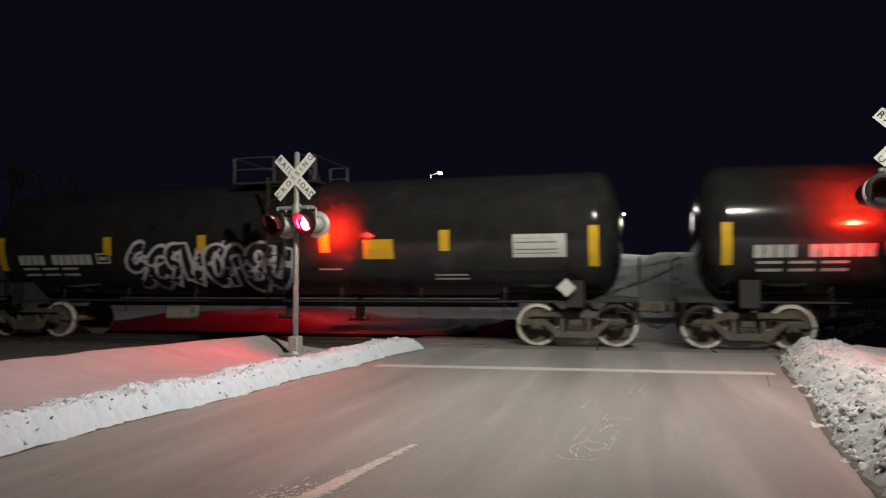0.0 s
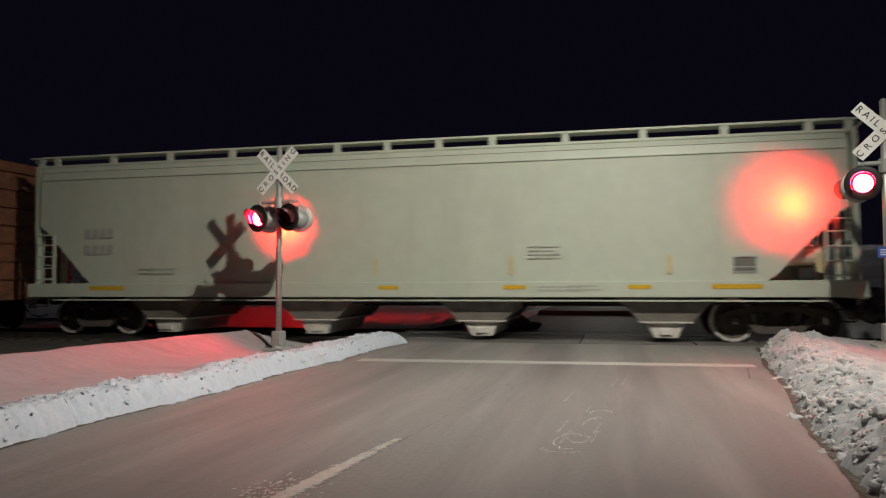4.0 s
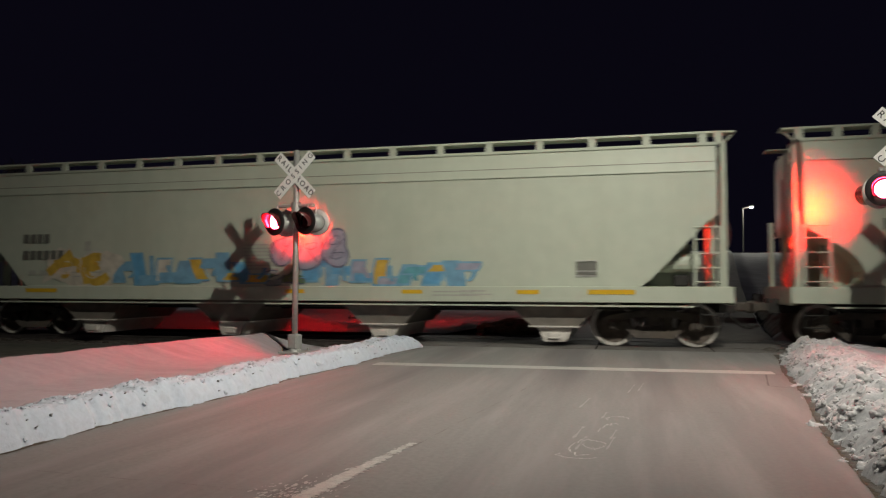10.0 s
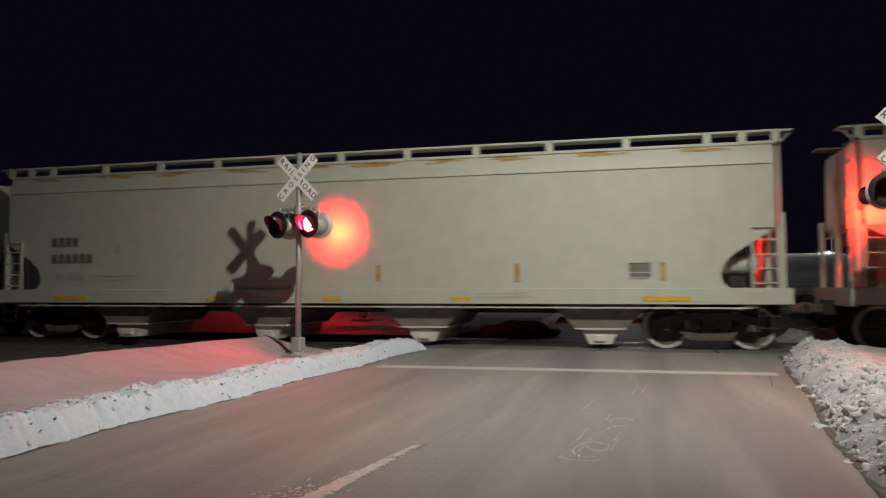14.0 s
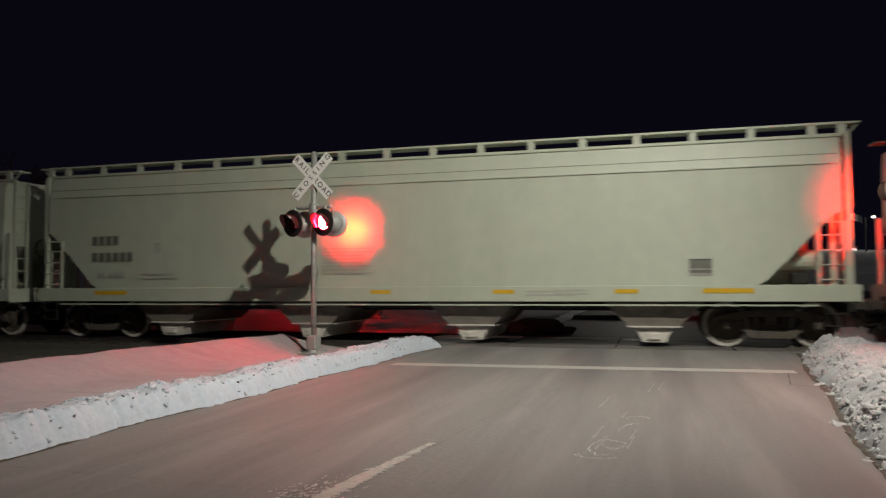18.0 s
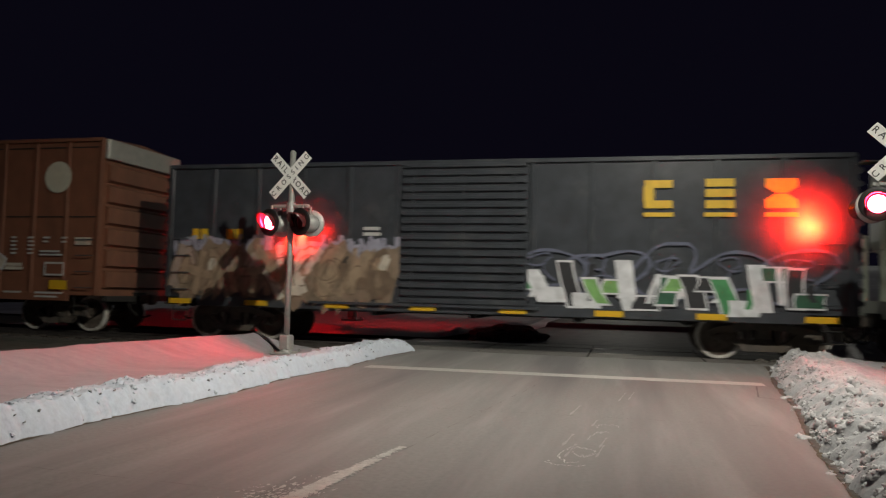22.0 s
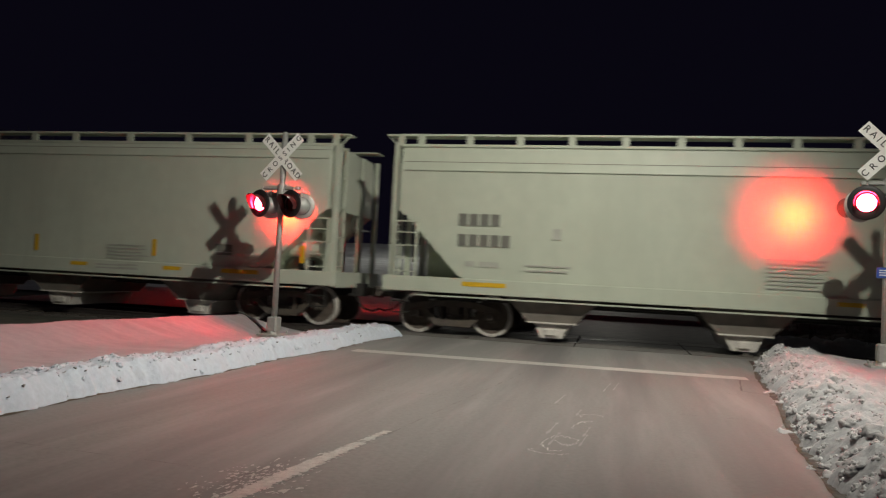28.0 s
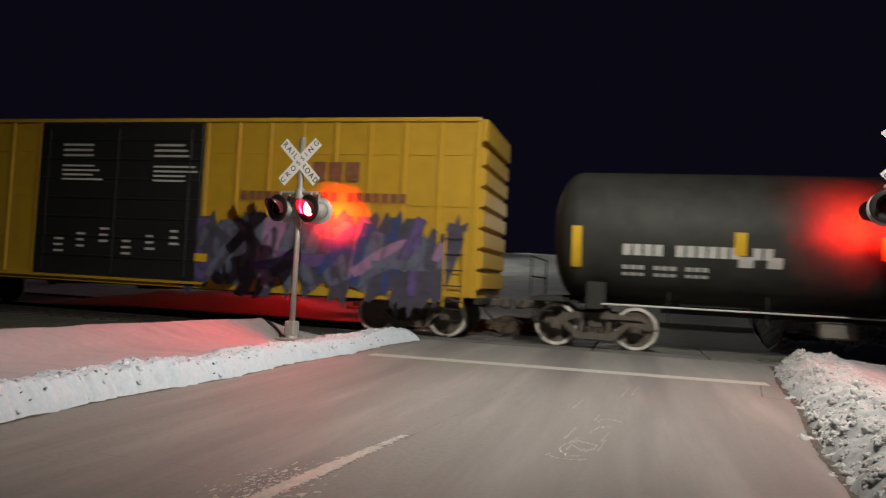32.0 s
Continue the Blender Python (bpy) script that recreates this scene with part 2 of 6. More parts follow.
BARK = mat("bark", (0.07, 0.055, 0.045), 0.9, grain=0.3)
EARTH = mat("thawed_earth", (0.09, 0.065, 0.045), 0.95, grain=0.4, scale=9, bump=0.03)


# ---- building helpers ----
def part(name, bm, material, parent=None, label="", m=None, smooth=False):
    """Links a bmesh as one mesh object under a thing or a part."""
    me = bpy.data.meshes.new(name)
    bm.to_mesh(me)
    bm.free()
    return link(name, me, material, parent, label, m, smooth)


def link(name, me, material, parent=None, label="", m=None, smooth=False):
    if material is not None and not me.materials:
        for one in (material if isinstance(material, (list, tuple)) else (material,)):
            me.materials.append(one)
    if smooth:
        me.shade_smooth()
    ob = new(name, me)
    ob.parent = parent
    if m is not None:
        ob.matrix_basis = m
    if label:
        tagged(ob, label)
    return ob


def box(bm, x0, x1, y0, y1, z0, z1, bevel=0.0):
    vs = [bm.verts.new(p) for p in ((x0, y0, z0), (x1, y0, z0), (x1, y1, z0), (x0, y1, z0), (x0, y0, z1), (x1, y0, z1), (x1, y1, z1), (x0, y1, z1))]
    fs = [bm.faces.new([vs[i] for i in f]) for f in ((3, 2, 1, 0), (4, 5, 6, 7), (0, 1, 5, 4), (1, 2, 6, 5), (2, 3, 7, 6), (3, 0, 4, 7))]
    if bevel:
        es = {e for f in fs for e in f.edges}
        bmesh.ops.bevel(bm, geom=list(es), offset=bevel, segments=1, affect="EDGES")
    return bm


def B():
    return bmesh.new()


def boxed(*a, **k):
    return box(B(), *a, **k)


def rod(bm, a, b, r, seg=8, r2=None):
    a, b = Vector(a), Vector(b)
    d = b - a
    q = d.to_track_quat("Z", "Y").to_matrix().to_4x4()
    bmesh.ops.create_cone(bm, cap_ends=True, segments=seg, radius1=r, radius2=r if r2 is None else r2, depth=d.length,
                          matrix=Matrix.Translation((a + b) / 2) @ q)
    return bm


def prism(bm, pts, y0, y1):
    """An outline in x, z pushed along y."""
    a = [bm.verts.new((x, y0, z)) for x, z in pts]
    b = [bm.verts.new((x, y1, z)) for x, z in pts]
    n = len(pts)
    bm.faces.new(a)
    bm.faces.new(b[::-1])
    for i in range(n):
        bm.faces.new((a[(i + 1) % n], a[i], b[i], b[(i + 1) % n]))
    bmesh.ops.recalc_face_normals(bm, faces=bm.faces)
    return bm


def along(bm, pts, x0, x1):
    """An outline in y, z pushed along x."""
    a = [bm.verts.new((x0, y, z)) for y, z in pts]
    b = [bm.verts.new((x1, y, z)) for y, z in pts]
    n = len(pts)
    bm.faces.new(a)
    bm.faces.new(b[::-1])
    for i in range(n):
        bm.faces.new((a[(i + 1) % n], a[i], b[i], b[(i + 1) % n]))
    bmesh.ops.recalc_face_normals(bm, faces=bm.faces)
    return bm


def empty(name, at, label, category, group="", kind=""):
    ob = new(name)
    ob.location = at
    return tagged(ob, label, category, group, kind)


def grid(nx, ny, at):
    """A sheet of nx by ny cells; at(u, v) gives each corner."""
    vs = [at(i / nx, j / ny) for j in range(ny + 1) for i in range(nx + 1)]
    fs = [(j * (nx + 1) + i, j * (nx + 1) + i + 1, (j + 1) * (nx + 1) + i + 1, (j + 1) * (nx + 1) + i) for j in range(ny) for i in range(nx)]
    me = bpy.data.meshes.new("sheet")
    me.from_pydata(vs, [], fs)
    return me


def turned(at, scale=1.0):
    """Smooth noise between about -1 and 1."""
    return noise.fractal(Vector(at) * scale, 1.0, 2.0, 4)


def strip(bm, pts, width, place, depth=0.004, swell=0.25):
    """A flat painted stroke along points in a surface's own two axes; place(u, v, d) puts it on the surface."""
    n = len(pts)
    row = []
    for i, p in enumerate(pts):
        a, b = pts[max(i - 1, 0)], pts[min(i + 1, n - 1)]
        dx, dy = b[0] - a[0], b[1] - a[1]
        l = math.hypot(dx, dy) or 1
        w = width * (1 - swell + swell * math.sin(i * 1.3)) / 2
        row.append((bm.verts.new(place(p[0] - dy / l * w, p[1] + dx / l * w, depth + 0.00002 * i)), bm.verts.new(place(p[0] + dy / l * w, p[1] - dx / l * w, depth + 0.00002 * i))))
    for (a, b), (c, d) in zip(row, row[1:]):
        bm.faces.new((a, b, d, c))


def plate(bm, u0, u1, v0, v1, place, depth=0.004, skew=0.0, cuts=1):
    """A flat rectangle laid on a surface."""
    rows = []
    for i in range(cuts + 1):
        v = v0 + (v1 - v0) * i / cuts
        s = skew * i / cuts
        rows.append((bm.verts.new(place(u0 + s, v, depth)), bm.verts.new(place(u1 + s, v, depth))))
    for (a, b), (c, d) in zip(rows, rows[1:]):
        bm.faces.new((a, b, d, c))


# ---- ground, road, snow ----
def road_x(y):
    """The road's middle line; it runs six degrees off the track's normal."""
    return -2.02 + 0.105 * (y - 4.6)


def far_z(y):
    """Height of the land beyond the track, which climbs away from it."""
    k = min(1.0, max(0.0, (y - 26) / 66))
    return -0.15 + 5.2 * k * k * (3 - 2 * k)


def left_edge(y):
    return -4.93 + 0.036 * (y - 6.0) + 0.05 * math.sin(y * 1.7)


def right_edge(y):
    return 1.50 + 0.114 * (y - 5.5) + 0.03 * math.sin(y * 1.3 + 1)


def build_ground():
    tagged(link("ground", grid(60, 60, lambda u, v: ((u - 0.5) * 2400, (v - 0.25) * 2400, -0.22)), DARK_GROUND),
           "dark frozen ground that reaches the horizon", "ground", kind="structure")
    me = grid(40, 200, lambda u, v: ((lambda y: (left_edge(y) - 0.7 + u * (right_edge(y) + 1.0 - left_edge(y) + 0.7), y,
                                                 -0.002))(-9 + v * 25.2)))
    tagged(link("road", me, ROAD, smooth=True), "worn grey concrete road with cracks and salt stains", "road", kind="structure")
    me = grid(24, 180, lambda u, v: (road_x(20 + v * 90) - 3.6 + u * 7.4, 20 + v * 90, far_z(20 + v * 90) + (0.15 if v > 0.1 else 0.0) + 0.138))
    for f in me.polygons:
        f.material_index = 0 if f.center.y + 5 * turned((f.center.x * 0.4, f.center.y * 0.15, 4)) > 47 else 1
    tagged(link("road_beyond", me, [PACKED, WET_ROAD]), "snow-packed road that climbs away beyond the track", "road", kind="structure")


    # dark wheel ruts on the snow-packed rise
    for (xa, ya), (xb, yb), wide in (((-1.4, 57.5), (4.6, 70.0), 1.3), ((-1.3, 44.0), (3.8, 63.0), 1.1)):
        def rut(u, v):
            x, y = xa + (xb - xa) * v, ya + (yb - ya) * v
            w = wide * (0.6 + 0.5 * turned((v * 4, wide, 3)))
            return x + 0.25 * turned((v * 3, 1, wide)), y + (u - 0.5) * w, far_z(y) + 0.36 + 0.05 * (u - 0.5)
        tagged(link("wheel_rut", grid(3, 60, rut), SLUSH), "dark wheel rut in the packed snow", "rut", kind="structure")


def build_road_marks():
    flat = lambda u, v, d: (u, v, 0.0005 + d * 0.4)
    bm = B()
    n = 90
    for i in range(n):
        u0, u1 = -4.35 + 6.45 * i / n, -4.35 + 6.45 * (i + 1) / n
        j0, j1 = 0.03 * turned((u0 * 3, 1, 0)), 0.03 * turned((u1 * 3, 1, 0))
        k0, k1 = 0.03 * turned((u0 * 3, 5, 0)), 0.03 * turned((u1 * 3, 5, 0))
        y0, y1 = 11.98 + 0.045 * (u0 + 4.4), 11.98 + 0.045 * (u1 + 4.4)
        bm.faces.new([bm.verts.new(p) for p in ((u0, y0 + j0, 0.002), (u1, y1 + j1, 0.002), (u1, y1 + 0.42 + k1, 0.002), (u0, y0 + 0.42 + k0, 0.002))])
    tagged(part("stop_line", bm, LINE), "worn white stop line painted across the road", "road marking", kind="structure")
    # the centre line, chipped along both edges and scraped away in places
    bm = B()
    chip = random.Random(14)
    for i in range(150):
        y0 = 3.0 + 0.021 * i
        if chip.random() < (0.0 if y0 < 5.5 else 0.06):
            continue
        mid = -2.06 + 0.125 * (y0 - 4.4)
        wide = 0.07 * (1 - 0.5 * max(0.0, (y0 - 5.0) / 1.2))
        a, b = mid - wide + chip.uniform(-0.012, 0.02), mid + wide + chip.uniform(-0.03, 0.012)
        bm.faces.new([bm.verts.new((x, y, 0.002)) for x, y in ((a, y0), (b, y0), (b + chip.uniform(-0.01, 0.01), y0 + 0.0205), (a + chip.uniform(-0.01, 0.01), y0 + 0.0205))])
    tagged(part("lane_line", bm, LINE), "worn pale centre line on the road", "road marking", kind="structure")
    rnd = random.Random(4)
    for name, path in (("crack", [(-2.0 + 0.115 * (y - 4.4) + 0.03 * turned((y * 2, 3, 0)), y) for y in [6.0 + 0.12 * i for i in range(86)]]),
                       ("crack", [(-4.6 + 0.1 * i, 8.1 + 0.006 * i + 0.03 * turned((i * 0.3, 9, 0))) for i in range(62)]),
                       ("crack", [(-4.8 + 0.12 * i, 4.55 - 0.004 * i + 0.015 * turned((i * 0.3, 7, 0))) for i in range(24)]),
                       ("crack", [(1.2 + 0.06 * i, 10.5 + 0.03 * turned((i * 0.5, 8, 0))) for i in range(12)])):
        bm = B()
        strip(bm, path, 0.007, flat, swell=0.6)
        tagged(part(name, bm, CRACK), "dark crack along a joint in the concrete", "crack", kind="structure")
    # packed ice left in the wheel track and beside the centre line
    wisp = random.Random(19)
    for k, (x0, y0, ru, rv, a0, sweep) in enumerate(((-0.47, 6.35, 0.14, 0.30, 0.4, 4.6), (-0.40, 6.55, 0.10, 0.24, 3.4, 2.4), (-0.30, 7.15, 0.10, 0.35, 1.2, 2.2), (-0.52, 6.05, 0.17, 0.12, 3.0, 2.7), (-0.25, 7.75, 0.11, 0.16, 0.3, 3.2))):
        bm = B()
        for part_of in range(3):
            a1 = a0 + sweep * (part_of + wisp.uniform(0.0, 0.12)) / 3
            pts = []
            for j in range(15):
                a = a1 + sweep * 0.36 * j / 14
                wob = 1 + 0.35 * turned((j * 0.3 + part_of * 5, k * 7, 3))
                pts.append((x0 + 0.08 + ru * math.cos(a) * wob + 0.1 * rv * math.sin(a), y0 + rv * math.sin(a) * wob))
            strip(bm, pts, wisp.uniform(0.007, 0.015), flat, swell=0.8)
        tagged(part("ice_streak", bm, ICE), "thin pale broken rim of ice on the road", "ice", kind="structure")
    for k in range(8):
        y0, long = wisp.uniform(6.2, 10.2), wisp.uniform(0.3, 0.9)
        x0 = -0.46 + 0.1 * (y0 - 5.9) + wisp.gauss(0, 0.16)
        bm = B()
        strip(bm, [(x0 + 0.1 * long * j / 6, y0 + long * j / 6) for j in range(7)], wisp.uniform(0.02, 0.04), flat, swell=0.8)
        tagged(part("salt_scratch", bm, SALT), "faint salt scratch along the wheel track", "salt", kind="structure")
    bm = B()
    for _ in range(340):
        y = 4.35 + rnd.gauss(0, 0.26)
        x = -2.06 + 0.125 * (y - 4.4) + rnd.gauss(-0.1, 0.13)
        k = rnd.lognormvariate(-5.1, 0.5)
        blob(bm, x, y, k, k * rnd.uniform(1.0, 3.0), flat, 0.001 + 0.003 * rnd.random(), rnd, rnd.uniform(-0.3, 0.5), 7, 0.5)
    tagged(part("salt_crust", bm, LINE), "scraped crust of ice and salt beside the centre line", "ice", kind="stuff")
    # joint round a drain, and grit along both snow banks
    for pts in ([(1.76, 10.87), (1.95, 12.25)], [(1.76, 10.87), (2.35, 10.5)], [(1.95, 12.25), (2.35, 12.3)]):
        bm = B()
        strip(bm, [(pts[0][0] + (pts[1][0] - pts[0][0]) * j / 8 + 0.01 * turned((j, pts[0][1], 1)), pts[0][1] + (pts[1][1] - pts[0][1]) * j / 8) for j in range(9)], 0.03, flat)
        tagged(part("drain_joint", bm, CRACK), "dark joint round a drain in the road edge", "crack", kind="structure")
    for name, edge, wide, sgn in (("grit_strip", left_edge, 0.08, -1), ("grit_strip", right_edge, 0.07, 1)):
        bm = B()
        ys = [-9 + 0.1 * j for j in range(249)]
        row = [(bm.verts.new((edge(y) - sgn * (wide * (0.35 + 0.5 * abs(turned((y * 2.5, sgn, 4))))), y, 0.002)), bm.verts.new((edge(y) + sgn * 0.25, y, 0.002))) for y in ys]
        for (p, q), (r, t) in zip(row, row[1:]):
            bm.faces.new((p, q, t, r))
        tagged(part(name, bm, EARTH), "dark wet grit along the foot of the snow bank", "grit", kind="structure")


def bank_left(x, y):
    """Height of the snow west of the road."""
    e = left_edge(y) + 0.06 * turned((y * 2.2, 0, 3)) + 0.03 * turned((y * 7, 2, 3))
    d = e - x
    if d <= 0:
        return -0.03
    end = min(1.0, max(0.0, (16.75 - y) / 1.3))
    rise = min(1.0, d / 0.16) ** 0.6
    crest = 0.25 + 0.05 * turned((y * 1.3, x, 5)) + 0.035 * turned((x * 4, y * 4, 1)) + 0.022 * turned((x * 11, y * 11, 6))
    far = -9.6 + 0.08 * (y - 6) + 0.25 * turned((y * 0.6, 9, 9))
    swell = min(1.0, max(0.0, (far + 2.0 - x) / 1.6))
    field = 0.05 + 0.27 * swell * swell * (3 - 2 * swell) + 0.02 * turned((x * 0.7, y * 0.7, 2))
    k = min(1.0, max(0.0, (d - 0.35) / 1.1))
    k = k * k * (3 - 2 * k)
    h = rise * (crest * (1 - k) + field * k)
    hollow = math.exp(-((x + 6.9) / 1.3) ** 2 - ((y - 14.6) / 1.2) ** 2)
    h -= 0.17 * hollow * k
    edge = min(1.0, max(0.0, (x - far) / 0.6))
    return -0.2 + (h + 0.2) * end * edge if edge * end < 1 else h


def bank_right(x, y):
    """Height of the rough snow east of the road."""
    e = right_edge(y) + 0.05 + 0.08 * turned((y * 2.0, 0, 13)) + 0.05 * turned((y * 6, 2, 13))
    d = x - e
    if d <= 0:
        return -0.03
    end = min(1.0, max(0.0, (16.1 - y) / 0.8))
    rise = min(1.0, d / 0.36) ** 0.75
    lumps = 0.09 * turned((x * 2.2, y * 2.2, 11))
    for scale, high in ((4.0, 0.045), (8.5, 0.026), (19.0, 0.012), (38.0, 0.004)):
        lumps += high * (0.6 - abs(turned((x * scale, y * scale, 40 + scale))) * 1.9)
    k = min(1.0, max(0.0, (d - 0.8) / 0.8))
    h = rise * (0.33 + lumps) * (1 - k) + k * (0.22 + 0.03 * turned((x, y, 4)))
    return -0.2 + (h + 0.2) * end if end < 1 else h


def y_bank(v):
    """Rows of the snow sheets: coarse behind the viewer, fine ahead."""
    return -9 + 11.5 * v / 0.12 if v < 0.12 else 2.5 + 14.4 * (v - 0.12) / 0.88


def build_snow():
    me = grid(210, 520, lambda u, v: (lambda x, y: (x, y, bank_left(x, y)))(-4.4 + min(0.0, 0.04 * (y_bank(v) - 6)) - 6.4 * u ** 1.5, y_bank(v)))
    # roadside strip gets the bright snow, the field behind it the dimmed colour
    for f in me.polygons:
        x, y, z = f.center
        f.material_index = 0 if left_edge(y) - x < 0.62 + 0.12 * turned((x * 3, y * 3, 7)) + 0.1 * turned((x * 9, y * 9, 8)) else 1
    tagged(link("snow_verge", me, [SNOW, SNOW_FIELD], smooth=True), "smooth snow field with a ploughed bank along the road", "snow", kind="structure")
    me = grid(240, 560, lambda u, v: (lambda x, y: (x, y, bank_right(x, y)))(1.1 + 0.1 * (y_bank(v) - 5.5) + 8.5 * u ** 1.6, y_bank(v)))
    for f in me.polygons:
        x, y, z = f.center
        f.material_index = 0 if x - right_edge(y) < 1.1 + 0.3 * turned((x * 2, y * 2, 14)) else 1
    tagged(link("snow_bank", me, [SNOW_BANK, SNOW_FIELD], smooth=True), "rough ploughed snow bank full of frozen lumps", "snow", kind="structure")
    rnd = random.Random(8)
    lumps = []
    for _ in range(6):
        bm = B()
        bmesh.ops.create_icosphere(bm, subdivisions=3, radius=1)
        off = rnd.uniform(0, 50)
        for v in bm.verts:
            v.co *= 1 + 0.6 * turned(v.co * 1.6 + Vector((off, 0, 0))) + 0.3 * turned(v.co * 4.2 + Vector((0, off, 0)))
        me = bpy.data.meshes.new("lump")
        bm.to_mesh(me)
        bm.free()
        lumps.append(me)
    for name, label, count, spot in (("snow_lumps", "frozen snow lumps heaped on the road side bank", 1300, "r"), ("snow_crumbs", "snow crumbs on the crest of the bank", 900, "l")):
        vs, fs = [], []
        for _ in range(count):
            y = 3.6 + 12.3 * rnd.random() ** 1.3
            if spot == "r":
                x = right_edge(y) + 0.05 + abs(rnd.gauss(0.12, 0.4)) - (0.12 if rnd.random() < 0.06 else 0.0)
                s, z = min(0.085, rnd.lognormvariate(-3.7, 0.55)), bank_right(x, y)
            else:
                x = left_edge(y) - abs(rnd.gauss(0.38, 0.2)) - 0.02
                s, z = min(0.06, rnd.lognormvariate(-3.9, 0.45)), bank_left(x, y)
            src = rnd.choice(lumps)
            turn = Euler((rnd.uniform(0, 6), rnd.uniform(0, 6), rnd.uniform(0, 6))).to_matrix()
            k = len(vs)
            for v in src.vertices:
                p = turn @ v.co * s
                vs.append((x + p.x, y + p.y, max(z, 0) - s * (0.5 if spot == "r" else 0.5) + p.z * 0.8))
            fs += [tuple(k + i for i in f.vertices) for f in src.polygons]
        me = bpy.data.meshes.new(name)
        me.from_pydata(vs, [], fs)
        tagged(link(name, me, SNOW_CLOD if spot == "r" else SNOW, smooth=True), label, "snow", kind="stuff")
    # dark flecks added for the shade in small hollows of the ploughed face
    fleck, vs, fs = random.Random(31), [], []
    for _ in range(56):
        y = 4.0 + 11.5 * fleck.random()
        x = left_edge(y) - fleck.uniform(0.05, 0.4)
        z, n = bank_left(x, y), len(vs)
        a, l, w = fleck.uniform(0, 6.28), fleck.uniform(0.01, 0.04), fleck.uniform(0.004, 0.012)
        dx, dz = math.cos(a) * l, math.sin(a) * l
        vs += [(x + 0.02, y - dx, z - dz * 0.5), (x + 0.03, y + w, z + 0.012), (x + 0.02, y + dx, z + dz * 0.5), (x + 0.035, y - w, z - 0.004), (x - 0.03, y, z - 0.02)]
        fs += [(n, n + 1, n + 3), (n + 1, n + 2, n + 3), (n, n + 4, n + 1), (n + 1, n + 4, n + 2), (n + 2, n + 4, n + 3), (n + 3, n + 4, n)]
    me = bpy.data.meshes.new("shadow_flecks")
    me.from_pydata(vs, [], fs)
    tagged(link("shadow_flecks", me, FLECK_SHADE), "dark flecks standing in for shaded hollows in the white bank", "dirt", kind="stuff")
    # wet brown slush along the foot of the bank
    def slush(u, v):
        y = 2.5 + 13.2 * v
        ragged = 0.05 * turned((y * 3.0, 0, 33)) + 0.03 * turned((y * 11, 0, 34))
        return (right_edge(y) - 0.01 + ragged + u * 0.30, y, 0.004 + 0.012 * u + 0.006 * u * turned((u * 3, y * 9, 35)))
    tagged(link("slush", grid(8, 520, slush), SLUSH, smooth=True), "wet brown slush along the foot of the snow bank", "slush", kind="structure")
    # the far side of the crossing
    for name, x0, sgn in (("far_snow_bank", -5.2, -1),):
        def far(u, v, x0=x0, sgn=sgn):
            y = 20.3 + 34 * v
            x = x0 + 0.105 * (y - 20) + sgn * 16 * u ** 1.6
            k = min(1.0, max(0.0, (-9.2 - x + 0.1 * (y - 20)) / 2.2))
            h = min(1, u * 25) * (0.17 + 0.33 * k * k * (3 - 2 * k) + 0.12 * turned((x, y, 21)) + 0.05 * turned((x * 4, y * 4, 22))) * min(1, (y - 20.3) / 1.2)
            return x, y, -0.2 + (h + 0.2) * min(1.0, (1 - u) * 4)
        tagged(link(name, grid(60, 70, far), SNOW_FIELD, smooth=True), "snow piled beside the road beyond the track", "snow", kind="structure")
    me = grid(120, 70, lambda u, v: ((lambda x, y: (x, y, far_z(y) + 0.3 * turned((x * 0.12, y * 0.12, 2)) * min(1, v * 5)))(-110 + 230 * u, 27 + 130 * v)))
    tagged(link("far_snow_field", me, SNOW_FAR, smooth=True), "dim snowy field rising behind the crossing", "snow", kind="structure")
    # rough dead grass climbs beside the road beyond the track, with a rim of snow at its foot
    def slope(u, v):
        y = 20.4 + 32 * v ** 1.3
        x = 3.6 + 0.1 * (y - 20) + 40 * u ** 1.7
        k = min(1.0, max(0.0, (y - 21) / 22))
        return x, y, -0.2 + (0.32 + 0.75 * k) * min(1.0, u * 14) * min(1.0, v * 12) + 0.16 * turned((x * 0.9, y * 0.9, 31)) + 0.07 * turned((x * 3, y * 3, 33))
    tagged(link("grass_slope", grid(130, 110, slope), WEED, smooth=True), "dark slope of dead grass beyond the track", "slope", kind="structure")
    def rim(u, v):
        x = 3.3 + 9 * u
        y = 20.2 + 1.9 * v
        return x, y, -0.2 + (0.42 + 0.16 * turned((x * 2, y * 2, 35)) + 0.08 * turned((x * 6, y * 6, 36))) * math.sin(math.pi * v) ** 0.7 * min(1, u * 12)
    tagged(link("far_snow_bank", grid(120, 30, rim), SNOW_BANK, smooth=True), "grey rim of ploughed snow beyond the rails", "snow", kind="structure")
    tuft, blades = random.Random(23), ([], [])
    for _ in range(420):
        y = 21 + 22 * tuft.random()
        x = 4.4 + 0.1 * (y - 20) + 11 * tuft.random()
        k = min(1.0, max(0.0, (y - 21) / 22))
        z = 0.05 + 0.8 * k * min(1.0, (x - 3.6) / 3)
        for _ in range(7):
            a, h = tuft.uniform(0, 6.28), tuft.uniform(0.15, 0.6)
            n = len(blades[0])
            dx, dy = math.cos(a), math.sin(a)
            blades[0].extend([(x - 0.012 * dy, y + 0.012 * dx, z - 0.1), (x + 0.012 * dy, y - 0.012 * dx, z - 0.1), (x + dx * h * 0.4, y + dy * h * 0.4, z + h)])
            blades[1].append((n, n + 1, n + 2))
    me = bpy.data.meshes.new("dry_grass")
    me.from_pydata(blades[0], [], blades[1])
